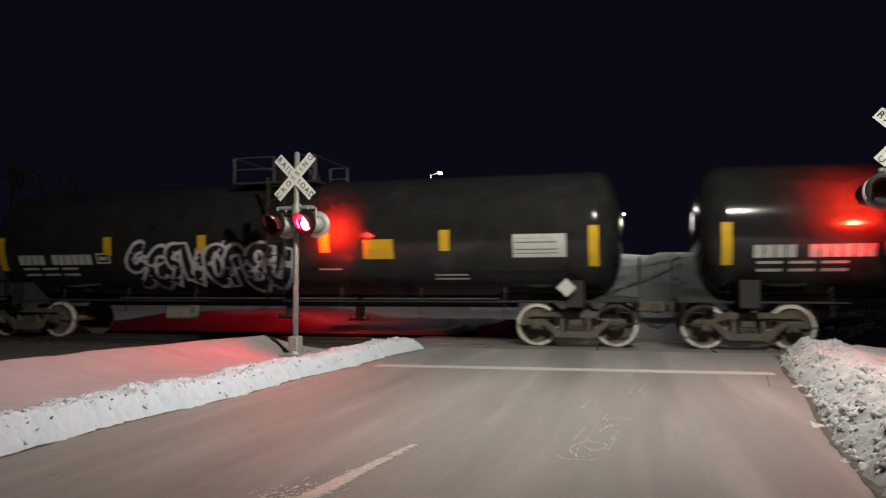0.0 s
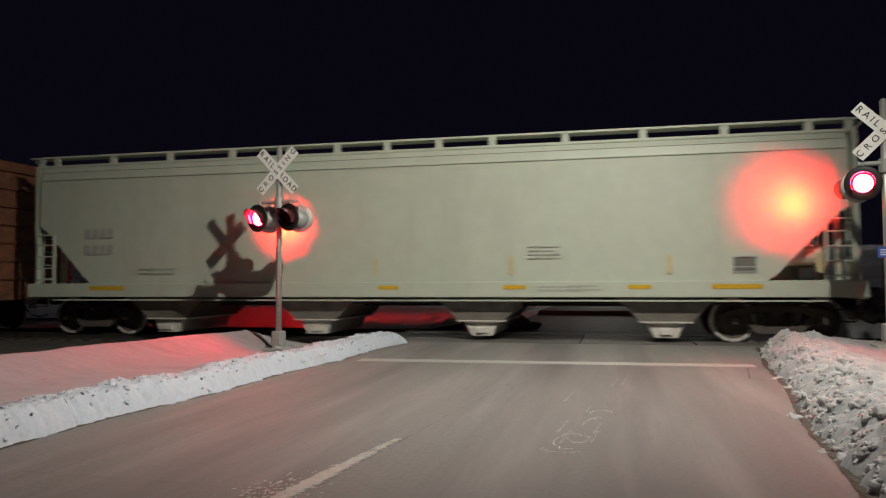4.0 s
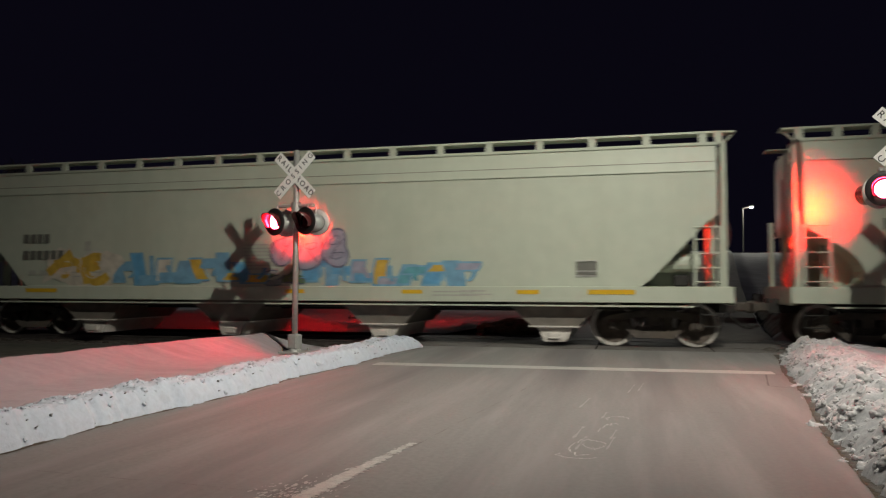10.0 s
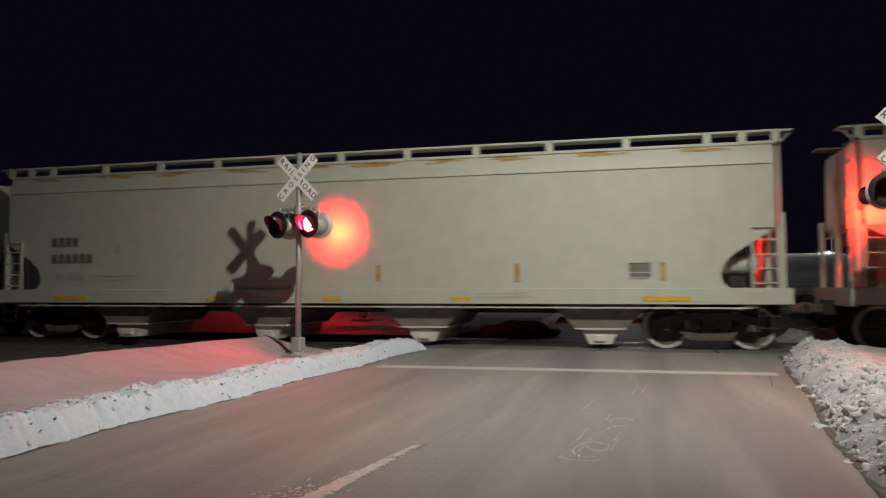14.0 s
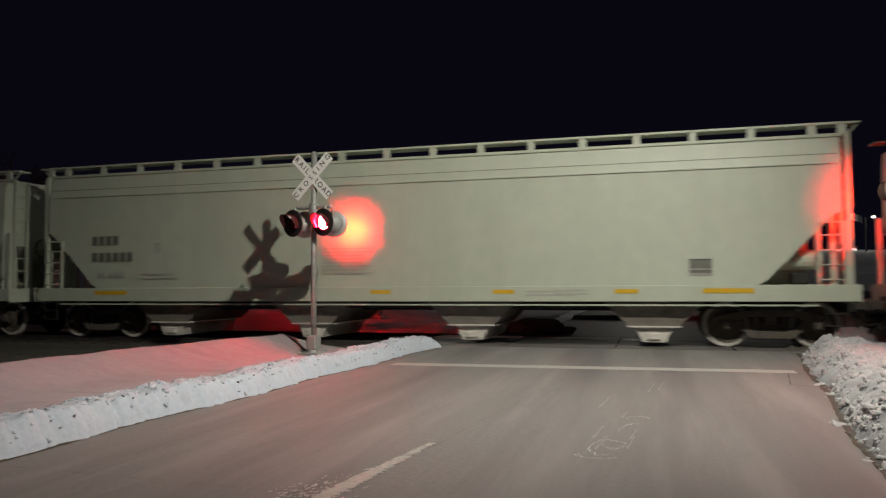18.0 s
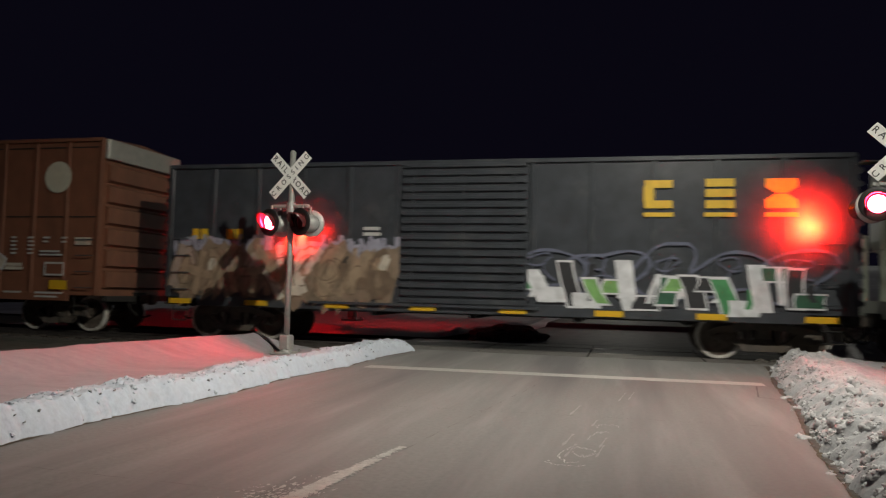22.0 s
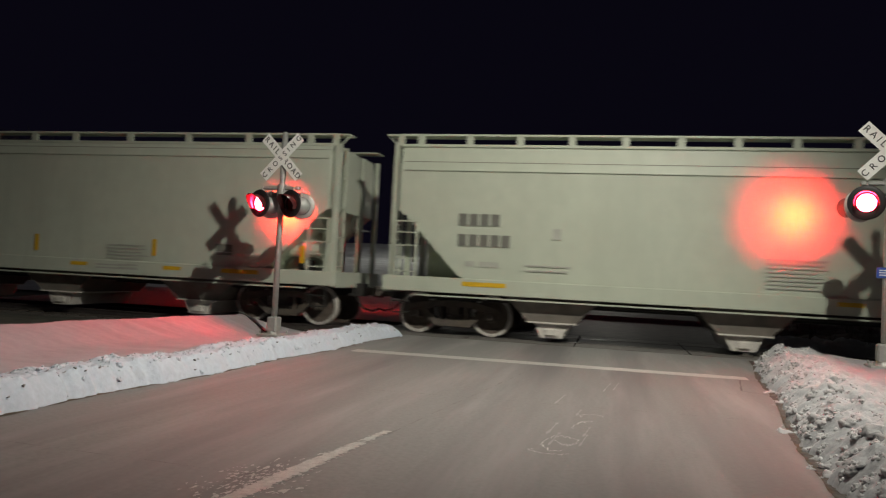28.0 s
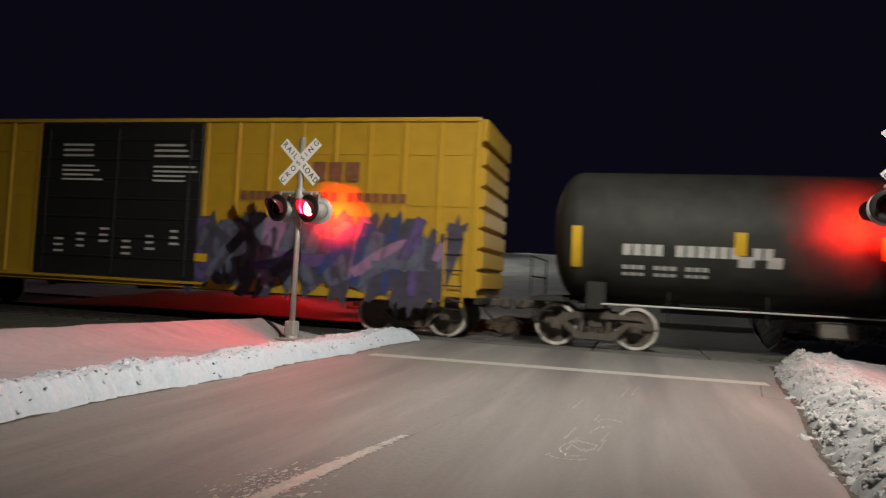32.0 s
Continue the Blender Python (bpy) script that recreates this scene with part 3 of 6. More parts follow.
    tagged(link("dry_grass", me, WEED), "dry grass stalks on the dark slope", "grass", kind="stuff")
    bm = B()
    bmesh.ops.create_icosphere(bm, subdivisions=4, radius=1)
    for v in bm.verts:
        v.co *= 1 + 0.2 * turned(v.co * 2.2)
        v.co = Vector((v.co.x * 1.1, v.co.y * 0.9, max(-0.1, v.co.z * 0.4)))
    tagged(part("earth_mound", bm, EARTH, None, m=pose(-3.3, 21.2, 0, 0, 0, 8)), "low mound of brown earth and ballast beside the far rail", "mound")


# ---- track ----
def build_track():
    tr = empty("railway_track", (0, TRACK_Y, 0), "single railway track on dark ballast through the crossing", "track", kind="structure")
    prof = [(-1.75, -0.3), (-1.35, -0.17), (1.35, -0.17), (1.75, -0.3)]
    part("ballast_bed", along(B(), prof, -80, 80), BALLAST, tr)
    rail = [(-0.07, -0.17), (0.07, -0.17), (0.07, -0.155), (0.012, -0.14), (0.012, -0.045), (0.036, -0.035), (0.036, -0.004), (0.028, 0.0),
            (-0.028, 0.0), (-0.036, -0.004), (-0.036, -0.035), (-0.012, -0.045), (-0.012, -0.14), (-0.07, -0.155)]
    for s in (-0.755, 0.755):
        part("rail", along(B(), [(s + y, z) for y, z in rail], -80, 80), RAIL, tr)
    tie = bpy.data.meshes.new("tie")
    bm = boxed(-0.11, 0.11, -1.28, 1.28, -0.3, -0.15, 0.01)
    bm.to_mesh(tie)
    bm.free()
    for i in range(150):
        x = -60 + i * 0.54
        if -5.2 < x < 3.4 or x > 20:
            continue
        link("tie", tie, TIMBER, tr, m=pose(x, 0, 0.005 * (i % 3), 0, 0, (i * 7 % 5 - 2) * 0.4))
    panel = bpy.data.meshes.new("panel")
    bm = boxed(-1.2, 1.2, -0.64, 0.64, -0.2, -0.006, 0.012)
    bm.to_mesh(panel)
    bm.free()
    side = bpy.data.meshes.new("side_panel")
    bm = boxed(-1.2, 1.2, -0.44, 0.44, -0.2, -0.006, 0.012)
    bm.to_mesh(side)
    bm.free()
    for i in range(4):
        x = -4.55 + 2.43 * i + 0.1
        link("crossing_panel", panel, PANEL, tr, m=pose(x, 0, 0))
        for s in (-1, 1):
            link("crossing_panel", side, PANEL, tr, m=pose(x, s * 1.27, 0))


def build_rubble():
    """Ballast stones and frozen clods spilled at the east edge of the crossing."""
    rnd = random.Random(77)
    for name, material, label, count, size in (("ballast_stones", BALLAST, "dark ballast stones spilled beside the crossing", 260, 0.045), ("frozen_clods", SNOW_CLOD, "dirty frozen clods beside the rails", 46, 0.075)):
        vs, fs = [], []
        for _ in range(count):
            x, y, k = 2.75 + abs(rnd.gauss(0, 0.9)), rnd.uniform(15.9, 17.2), size * rnd.lognormvariate(0, 0.4)
            bm = B()
            bmesh.ops.create_icosphere(bm, subdivisions=1, radius=k)
            n, spin = len(vs), Euler((rnd.uniform(0, 6), rnd.uniform(0, 6), 0)).to_matrix()
            for v in bm.verts:
                p = spin @ (v.co * rnd.uniform(0.75, 1.2))
                vs.append((x + p.x * 1.2, y + p.y, -0.13 + k * 0.4 + p.z * 0.8))
            fs += [tuple(n + v.index for v in f.verts) for f in bm.faces]
            bm.free()
        me = bpy.data.meshes.new(name)
        me.from_pydata(vs, [], fs)
        tagged(link(name, me, material), label, "rubble", kind="stuff")


# ---- crossing signals ----
def letters(body, size, material, parent, m, gap=1.2):
    cu = bpy.data.curves.new("letters", "FONT")
    cu.body, cu.size, cu.align_x, cu.align_y, cu.space_character = body, size, "CENTER", "CENTER", gap
    cu.extrude, cu.offset = 0.002, 0.001
    tmp = bpy.data.objects.new("letters", cu)
    me = bpy.data.meshes.new_from_object(tmp)
    bpy.data.objects.remove(tmp)
    return link("lettering", me, material, parent, m=m)


def blade():
    bm = boxed(-0.61, 0.61, -0.004, 0.004, -0.1145, 0.1145)
    return bm


def visor(start, end, r, depth, seg=22):
    """A thin hood round a lens, open to the front (-y)."""
    bm = B()
    rows = []
    for i in range(seg + 1):
        a = radians(start + (end - start) * i / seg)
        c, s = math.cos(a), math.sin(a)
        cut = depth if end - start >= 359 else depth * (0.45 + 0.55 * max(0.0, math.sin(a) * 0.8 + 0.2))
        rows.append([bm.verts.new(p) for p in ((c * r, 0.02, s * r), (c * r * 1.03, -cut, s * r * 1.03), (c * (r * 1.03 + 0.006), -cut, s * (r * 1.03 + 0.006)), (c * (r + 0.006), 0.02, s * (r + 0.006)))])
    for a, b in zip(rows, rows[1:]):
        for i in range(4):
            j = (i + 1) % 4
            bm.faces.new((a[i], b[i], b[j], a[j]))
    bmesh.ops.recalc_face_normals(bm, faces=bm.faces)
    return bm


def lens_mesh(front, r, glow_r, core=None, skirt=None):
    """A thin round insert: one face glows, the other is dark glass. With a core it is brightest in the middle and fades to its rim."""
    bm = B()
    seg = 28

    def ring(rad, y):
        return [bm.verts.new((math.cos(2 * math.pi * i / seg) * rad, y, math.sin(2 * math.pi * i / seg) * rad)) for i in range(seg)]

    def band(a, b, index):
        for i in range(seg):
            j = (i + 1) % seg
            bm.faces.new((a[i], a[j], b[j], b[i])).material_index = index

    rings = [ring(glow_r, -0.014), ring(r, -0.008), ring(r, 0.008), ring(r * 0.6, 0.016)]
    if core:
        inner, middle = ring(0.021, -0.014), ring(glow_r * 0.55, -0.014)
        bm.faces.new(inner).material_index = 2
        band(inner, middle, 0)
        band(middle, rings[0], 3)
    else:
        bm.faces.new(rings[0]).material_index = 0
    for k in range(3):
        band(rings[k], rings[k + 1], 1)
    bm.faces.new(rings[3][::-1]).material_index = 1
    bmesh.ops.recalc_face_normals(bm, faces=bm.faces)
    me = bpy.data.meshes.new("lens")
    bm.to_mesh(me)
    bm.free()
    for one in (front, LENS_OFF) + ((core, skirt) if core else ()):
        me.materials.append(one)
    return me


ROTORS = []


def signal_head(mast, x, y, z, aim, tilt, rear, phase, wide=False, front=None, back=None):
    """One flashing head. Its lens insert turns its glowing or its dark face to the front."""
    turn = pose(x, y, z, tilt, 0, aim) @ Matrix.Scale(1.12, 4)
    bm = B()
    bmesh.ops.create_uvsphere(bm, u_segments=24, v_segments=14, radius=0.172)
    bmesh.ops.delete(bm, geom=[v for v in bm.verts if v.co.y < -0.02], context="VERTS")
    bmesh.ops.solidify(bm, geom=bm.faces[:], thickness=0.006)
    head = part("signal_head", bm, HEAD, mast, "grey cast light housing with a dark hood", m=turn, smooth=True)
    bm = visor(0, 360, 0.150, 0.42) if rear else visor(-35, 215, 0.160, 0.30)
    part("visor", bm, [VISOR], head, "dark hood open to the front", smooth=True)
    if rear:
        # an added, unseen stop at the mouth of the hood keeps the beam narrow
        bm = B()
        rings = [[bm.verts.new((math.cos(2 * math.pi * i / 32) * r, -0.405, math.sin(2 * math.pi * i / 32) * r)) for i in range(32)] for r in (0.112, 0.153)]
        for i in range(32):
            j = (i + 1) % 32
            bm.faces.new((rings[0][i], rings[0][j], rings[1][j], rings[1][i]))
        part("beam_stop", bm, HOOD, head)
        # an added, unseen narrow tube round the middle of the lens confines its yellow core
        bm = B()
        rings = [[bm.verts.new((math.cos(2 * math.pi * i / 20) * r, y, math.sin(2 * math.pi * i / 20) * r)) for i in range(20)] for r, y in ((0.022, -0.02), (0.022, -0.18), (0.024, -0.18), (0.024, -0.02))]
        for k in range(4):
            for i in range(20):
                j = (i + 1) % 20
                bm.faces.new((rings[k][i], rings[k][j], rings[(k + 1) % 4][j], rings[(k + 1) % 4][i]))
        part("core_baffle", bm, HOOD, head)
    bm = B()
    seg = 36
    rings = []
    for r, y in ((0.165, -0.035), (0.25, -0.05), (0.262, -0.035), (0.25, -0.02), (0.165, -0.008)):
        rings.append([bm.verts.new((math.cos(2 * math.pi * i / seg) * r, y, math.sin(2 * math.pi * i / seg) * r)) for i in range(seg)])
    for k in range(4):
        for i in range(seg):
            j = (i + 1) % seg
            bm.faces.new((rings[k][i], rings[k][j], rings[k + 1][j], rings[k + 1][i])).material_index = 0 if k < 2 else 1
    bmesh.ops.recalc_face_normals(bm, faces=bm.faces)
    part("background_disc", bm, [HOOD, HEAD], head, "round backing disc, black in front and grey behind", smooth=True)
    bm = B()
    rod(bm, (0, 0.04, 0.15), (0, 0.04, 0.32), 0.022)
    part("bracket", bm, HEAD, head)
    bm = B()
    rings = [[bm.verts.new((math.cos(2 * math.pi * i / seg) * r, y, math.sin(2 * math.pi * i / seg) * r)) for i in range(seg)]
             for r, y in ((0.134, -0.021), (0.171, -0.021), (0.171, 0.021), (0.134, 0.021), (0.1425, 0.017), (0.1425, -0.017))]
    for k in range(6):
        for i in range(seg):
            j = (i + 1) % seg
            bm.faces.new((rings[k][i], rings[k][j], rings[(k + 1) % 6][j], rings[(k + 1) % 6][i]))
    bmesh.ops.recalc_face_normals(bm, faces=bm.faces)
    part("bezel", bm, HOOD, head)
    me = lens_mesh(LENS_WIDE if wide else (back or LENS_REAR) if rear else front or LENS_FRONT, 0.142, 0.128 if rear else 0.136, LENS_CORE if rear else None, LENS_SKIRT)
    lens = link("lens", me, None, head, "red roundel that flashes")
    ROTORS.append((lens, phase))


def build_signal(name, at, turn, rear_aim, rear_tilt, label, sign_z=3.70, light_z=2.69, plate=False, wide=False, lens=None):
    """A cantilever-free flashing signal: mast, crossbuck, four light heads."""
    mast = empty(name, at, label, "railway signal", "crossing signals")
    mast.rotation_euler = (0, 0, radians(turn))
    bm = rod(B(), (0, 0, 0.1), (0, 0, sign_z + 0.5), 0.062, 20)
    part("mast_pole", bm, GALV, mast, smooth=True)
    bm = rod(B(), (0, 0, sign_z + 0.5), (0, 0, sign_z + 0.55), 0.07, 16, 0.04)
    part("pole_cap", bm, GALV, mast)
    bm = boxed(-0.12, 0.12, -0.12, 0.12, 0.10, 0.42, 0.03)
    part("junction_box", bm, HEAD, mast)
    bm = boxed(-0.26, 0.26, -0.26, 0.26, 0.0, 0.06, 0.015)
    rod(bm, (0, 0, 0.05), (0, 0, 0.13), 0.15, 16, 0.11)
    part("base_casting", bm, HEAD, mast)
    for sx in (-1, 1):
        for sy in (-1, 1):
            bm = rod(B(), (sx * 0.2, sy * 0.2, 0.05), (sx * 0.2, sy * 0.2, 0.12), 0.018, 6)
            part("anchor_bolt", bm, GALV, mast)
    bm = boxed(-0.43, 0.43, -0.06, 0.06, 0.03, 0.10, 0.015)
    rod(bm, (0, 0, -0.1), (0, 0, 0.14), 0.10, 14)
    part("crossarm", bm, HEAD, mast, m=pose(0, 0, light_z + 0.29))
    front = -1
    for ang, words in ((45, ("CROSSING",)), (-45, ("RAIL", "ROAD"))):
        y = front * (0.085 if len(words) == 1 else 0.076)
        b = part("crossbuck_blade", blade(), SIGN, mast, "white reflective crossbuck board with black letters", m=pose(0, y, sign_z, 0, -ang, 0))
        face = pose(0, front * 0.0052, 0, 90, 0, 0 if front < 0 else 180)
        if len(words) == 1:
            letters("CROSSING", 0.155, INK, b, face, 1.85)
        else:
            letters(words[0], 0.165, INK, b, pose(-0.355, 0, 0) @ face, 1.5)
            letters(words[1], 0.165, INK, b, pose(0.355, 0, 0) @ face, 1.3)
    for i, sx in enumerate((-0.375, 0.375)):
        signal_head(mast, sx, -0.20, light_z, 59 if wide and i else -12, 3, False, i, wide, lens or (LENS_EVEN if i else None))
        signal_head(mast, sx, 0.20, light_z, 180 + (rear_aim[i] if not wide else 15 if i else -70), rear_tilt[i], not wide, i, wide, None, LENS_REAR_B if plate else None)
    if plate:
        bm = boxed(-0.17, 0.17, -0.085, -0.078, -0.09, 0.09)
        p = part("notice_plate", bm, BLUE_SIGN, mast, "small blue notice plate with white bars", m=pose(0, 0, 1.62))
        for z in (0.04, 0.0, -0.04):
            part("lettering", boxed(-0.13, 0.13 - abs(z), -0.089, -0.0855, z - 0.008, z + 0.008), SIGN, p)
    return mast


def build_signals():
    build_signal("crossing_signal", MAST_A, -6, (18.5, 15.5), (0.5, 0), "flashing railway crossing signal with crossbuck on a galvanised mast in snow", sign_z=3.82, light_z=2.81)
    build_signal("crossing_signal", MAST_B, -6, (20, 18), (0, 0), "flashing railway crossing signal with crossbuck and a small blue plate", plate=True, sign_z=3.70, light_z=2.79, lens=LENS_DIM)
    build_signal("crossing_signal", MAST_C, 174, (-22, -22), (4, 4), "flashing railway crossing signal beyond the track, facing away", wide=True)
    bm = B()
    pts = [(-7.1 - 0.07 * i, 14.62 + 0.05 * i + 0.02 * math.sin(i), bank_left(-7.1 - 0.07 * i, 14.62 + 0.05 * i) + 0.012) for i in range(22)]
    rows = [[bm.verts.new((p[0] + 0.006 * math.cos(a), p[1] + 0.009 * math.cos(a), p[2] + 0.009 * math.sin(a))) for a in [math.pi * k / 3 for k in range(6)]] for p in pts]
    for a, b in zip(rows, rows[1:]):
        for k in range(6):
            bm.faces.new((a[k], a[(k + 1) % 6], b[(k + 1) % 6], b[k]))
    tagged(part("signal_cable", bm, HOOD), "dark cable lying on the snow beside the mast", "cable")
    bm = boxed(-0.55, 0.55, -0.5, 0.5, -0.3, 0.03, 0.03)
    tagged(part("mast_footing", bm, PANEL, m=pose(-7.0, 14.5, -0.115)), "concrete pad under the signal mast", "footing", kind="structure")
    bm = boxed(-0.4, 0.4, -0.4, 0.4, -0.3, 0.03, 0.03)
    tagged(part("mast_footing", bm, PANEL, m=pose(4.46, 13.9, 0.17)), "concrete pad under the signal mast", "footing", kind="structure")


# ---- rolling stock ----
WHEELS = []
CARS = []
MESH = {}
HALF = 1.6
WHEEL_R = 0.483


def shared(key, name, build, material, parent, m=None, label="", smooth=False):
    """Alike pieces share one mesh."""
    if key not in MESH:
        me = bpy.data.meshes.new(name)
        bm = build()
        bm.to_mesh(me)
        bm.free()
        MESH[key] = me
    return link(name, MESH[key], material, parent, label, m, smooth)


def wheelset_bm():
    bm = B()
    for s in (-1, 1):
        prof = [(0.0, 0.83), (0.09, 0.83), (0.11, 0.80), (0.30, 0.765), (0.40, 0.79), (0.412, 0.835), (0.478, 0.835), (0.483, 0.825), (0.483, 0.745), (0.51, 0.735), (0.51, 0.705), (0.41, 0.70), (0.09, 0.72)]
        seg, rows = 32, []
        for i in range(seg):
            a = 2 * math.pi * i / seg
            rows.append([bm.verts.new((math.cos(a) * r, s * y, math.sin(a) * r)) for r, y in prof[1:]])
        for i in range(seg):
            a, b = rows[i], rows[(i + 1) % seg]
            for k in range(len(a) - 1):
                f = bm.faces.new((a[k], b[k], b[k + 1], a[k + 1]))
                f.material_index = 1 if 4 <= k <= 6 else 0
        bm.faces.new([r[0] for r in rows])
        rod(bm, (0, s * 0.7, 0), (0, s * 1.02, 0), 0.08, 12)
        for k in range(5):
            a = 2 * math.pi * k / 5
            rod(bm, (math.cos(a) * 0.2, s * 0.79, math.sin(a) * 0.2), (math.cos(a) * 0.2, s * 0.80, math.sin(a) * 0.2), 0.03, 6)
    rod(bm, (0, -0.74, 0), (0, 0.74, 0), 0.085, 12)
    bmesh.ops.recalc_face_normals(bm, faces=bm.faces)
    return bm


def side_frame_bm(y):
    """A cast truck side: an arched beam with a bolster opening and journal jaws."""
    bm = B()
    top = [(-1.12, 0.62), (-0.95, 0.70), (-0.45, 0.80), (0.45, 0.80), (0.95, 0.70), (1.12, 0.62)]
    prism(bm, top[:3] + [(-0.45, 0.64), (-0.78, 0.55), (-1.12, 0.48)], y - 0.07, y + 0.07)
    prism(bm, top[3:] + [(1.12, 0.48), (0.78, 0.55), (0.45, 0.64)], y - 0.07, y + 0.07)
    prism(bm, [(-0.45, 0.80), (0.45, 0.80), (0.45, 0.66), (-0.45, 0.66)], y - 0.07, y + 0.07)
    prism(bm, [(-0.78, 0.55), (-0.62, 0.58), (-0.34, 0.34), (0.34, 0.34), (0.62, 0.58), (0.78, 0.55), (0.42, 0.20), (-0.42, 0.20)], y - 0.07, y + 0.07)
    for sx in (-0.30, 0.30):
        box(bm, sx - 0.05, sx + 0.05, y - 0.06, y + 0.06, 0.30, 0.68)
    for sx in (-0.89, 0.89):
        box(bm, sx - 0.13, sx + 0.13, y - 0.08, y + 0.08, 0.36, 0.62, 0.03)
    return bm


def truck(car, x):
    t = shared("bolster", "truck", lambda: box(boxed(-0.16, 0.16, -1.0, 1.0, 0.46, 0.78, 0.03), -0.3, 0.3, -0.25, 0.25, 0.6, 0.92, 0.03), TRUCK, car, pose(x, 0, 0), "dusty cast steel four-wheel truck")
    for s in (-1, 1):
        shared("frame%d" % s, "side_frame", lambda s=s: side_frame_bm(s * 0.98), TRUCK, t)
        def coil():
            bm = B()
            rows = [[bm.verts.new((math.cos(a) * r, math.sin(a) * r, 0.34 + 0.018 * j)) for a in [2 * math.pi * i / 10 for i in range(10)]]
                    for j, r in enumerate((0.062, 0.05, 0.062, 0.05, 0.062, 0.05, 0.062, 0.05, 0.062))]
            for p, q in zip(rows, rows[1:]):
                for i in range(10):
                    bm.faces.new((p[i], p[(i + 1) % 10], q[(i + 1) % 10], q[i]))
            return bm
        for k in (-0.14, 0.0, 0.14):
            shared("coil", "spring", coil, TRUCK, t, pose(k, s * 0.98, 0))
        for sx in (-0.89, 0.89):
            def cap(s=s):
                return rod(B(), (0, s * 1.02, 0), (0, s * 1.12, 0), 0.10, 14, 0.075)
            shared("cap%d" % s, "bearing_cap", cap, TRUCK, t, pose(sx, 0, WHEEL_R))
    for sx in (-0.89, 0.89):
        w = shared("wheelset", "wheelset", wheelset_bm, [WHEEL, RIM], t, pose(sx, 0, WHEEL_R), "steel wheels with worn bright rims")
        WHEELS.append((w, car, sx))
    return t


def coupler(car, x, s):
    def knuckle():
        bm = boxed(-0.1, 0.55, -0.10, 0.10, 0.78, 0.98, 0.03)
        box(bm, 0.42, 0.62, -0.15, 0.15, 0.74, 1.02, 0.05)
        return bm
    shared("coupler", "coupler", knuckle, TRUCK, car, pose(x, 0, 0, 0, 0, 0 if s > 0 else 180), "dark cast coupler")
    def hose():
        bm = B()
        pts = [(0.0, -0.35, 0.85), (0.12, -0.36, 0.62), (0.3, -0.33, 0.45), (0.5, -0.25, 0.40), (0.62, -0.15, 0.46)]
        for a, b in zip(pts, pts[1:]):
            rod(bm, a, b, 0.022, 6)
        return bm
    shared("hose", "air_hose", hose, UNDER, car, pose(x, 0, 0, 0, 0, 0 if s > 0 else 180))


def ladder(car, x, z0, z1, y=-1.62, width=0.42, step=0.36, material=None, name="ladder"):
    lad = part(name, box(boxed(-width / 2 - 0.025, -width / 2 + 0.025, -0.03, 0.03, z0, z1), width / 2 - 0.025, width / 2 + 0.025, -0.03, 0.03, z0, z1), material, car, m=pose(x, y, 0))
    z = z0 + 0.12
    while z < z1 - 0.03:
        shared("rung%.2f" % width, "rung", lambda: rod(B(), (-width / 2, -0.035, 0), (width / 2, -0.035, 0), 0.014, 6), material, lad, pose(0, 0, z))
        z += step
    return lad


def stirrup(car, x, y=-1.58, z=1.0, material=None):
    def step():
        bm = B()
        rod(bm, (-0.2, 0, 0), (-0.2, 0, -0.5), 0.016, 6)
        rod(bm, (0.2, 0, 0), (0.2, 0, -0.5), 0.016, 6)
        rod(bm, (-0.2, 0, -0.5), (0.2, 0, -0.5), 0.016, 6)
        rod(bm, (-0.2, 0, -0.25), (0.2, 0, -0.25), 0.016, 6)
        return bm
    shared("stirrup", "stirrup_step", step, material or GREY_PAINT, car, pose(x, y, z))


def flat_side(y):
    return lambda u, v, d: (u, y - d, v)


def round_side(r, zc):
    def place(u, v, d):
        k = max(-0.999, min(0.999, (v - zc) / r))
        a = math.asin(k)
        return u, -math.cos(a) * (r + d), zc + math.sin(a) * (r + d)
    return place


def marks(car, place, u, v, text, high, material, name="lettering", wide=None, gap=0.28, label=""):
    """Lettering too blurred to read: a bar for each character; a space in text leaves a gap."""
    w = wide or high * 0.72
    for i, c in enumerate(text):
        if c != " ":
            bm = B()
            plate(bm, u + i * w * (1 + gap), u + i * w * (1 + gap) + w, v, v + high, place, 0.006, cuts=1)
            part(name, bm, material, car, label)


def lines(car, place, u, v, width, count, pitch, material, name="stencil_line", high=0.035, seed=1):
    rnd = random.Random(seed)
    for k in range(count):
        bm = B()
        plate(bm, u, u + width * rnd.uniform(0.7, 1.0), v - k * pitch, v - k * pitch + high, place, 0.006)
        part(name, bm, material, car)


def patch(car, place, u0, u1, v0, v1, material, name, label="", depth=0.007, cuts=4):
    bm = B()
    plate(bm, u0, u1, v0, v1, place, depth, cuts=cuts)
    return part(name, bm, material, car, label)


def blob(bm, u, v, ru, rv, place, depth, rnd, lean=0.3, n=14, jag=0.25):
    pts = []
    for i in range(n):
        a = 2 * math.pi * i / n
        k = 1 + rnd.uniform(-jag, jag)
        y = math.sin(a) * rv * k
        pts.append((u + math.cos(a) * ru * k + lean * y, v + y))
    c = bm.verts.new(place(u, v, depth))
    vs = [bm.verts.new(place(p[0], p[1], depth)) for p in pts]
    for i in range(n):
        bm.faces.new((c, vs[i], vs[(i + 1) % n]))


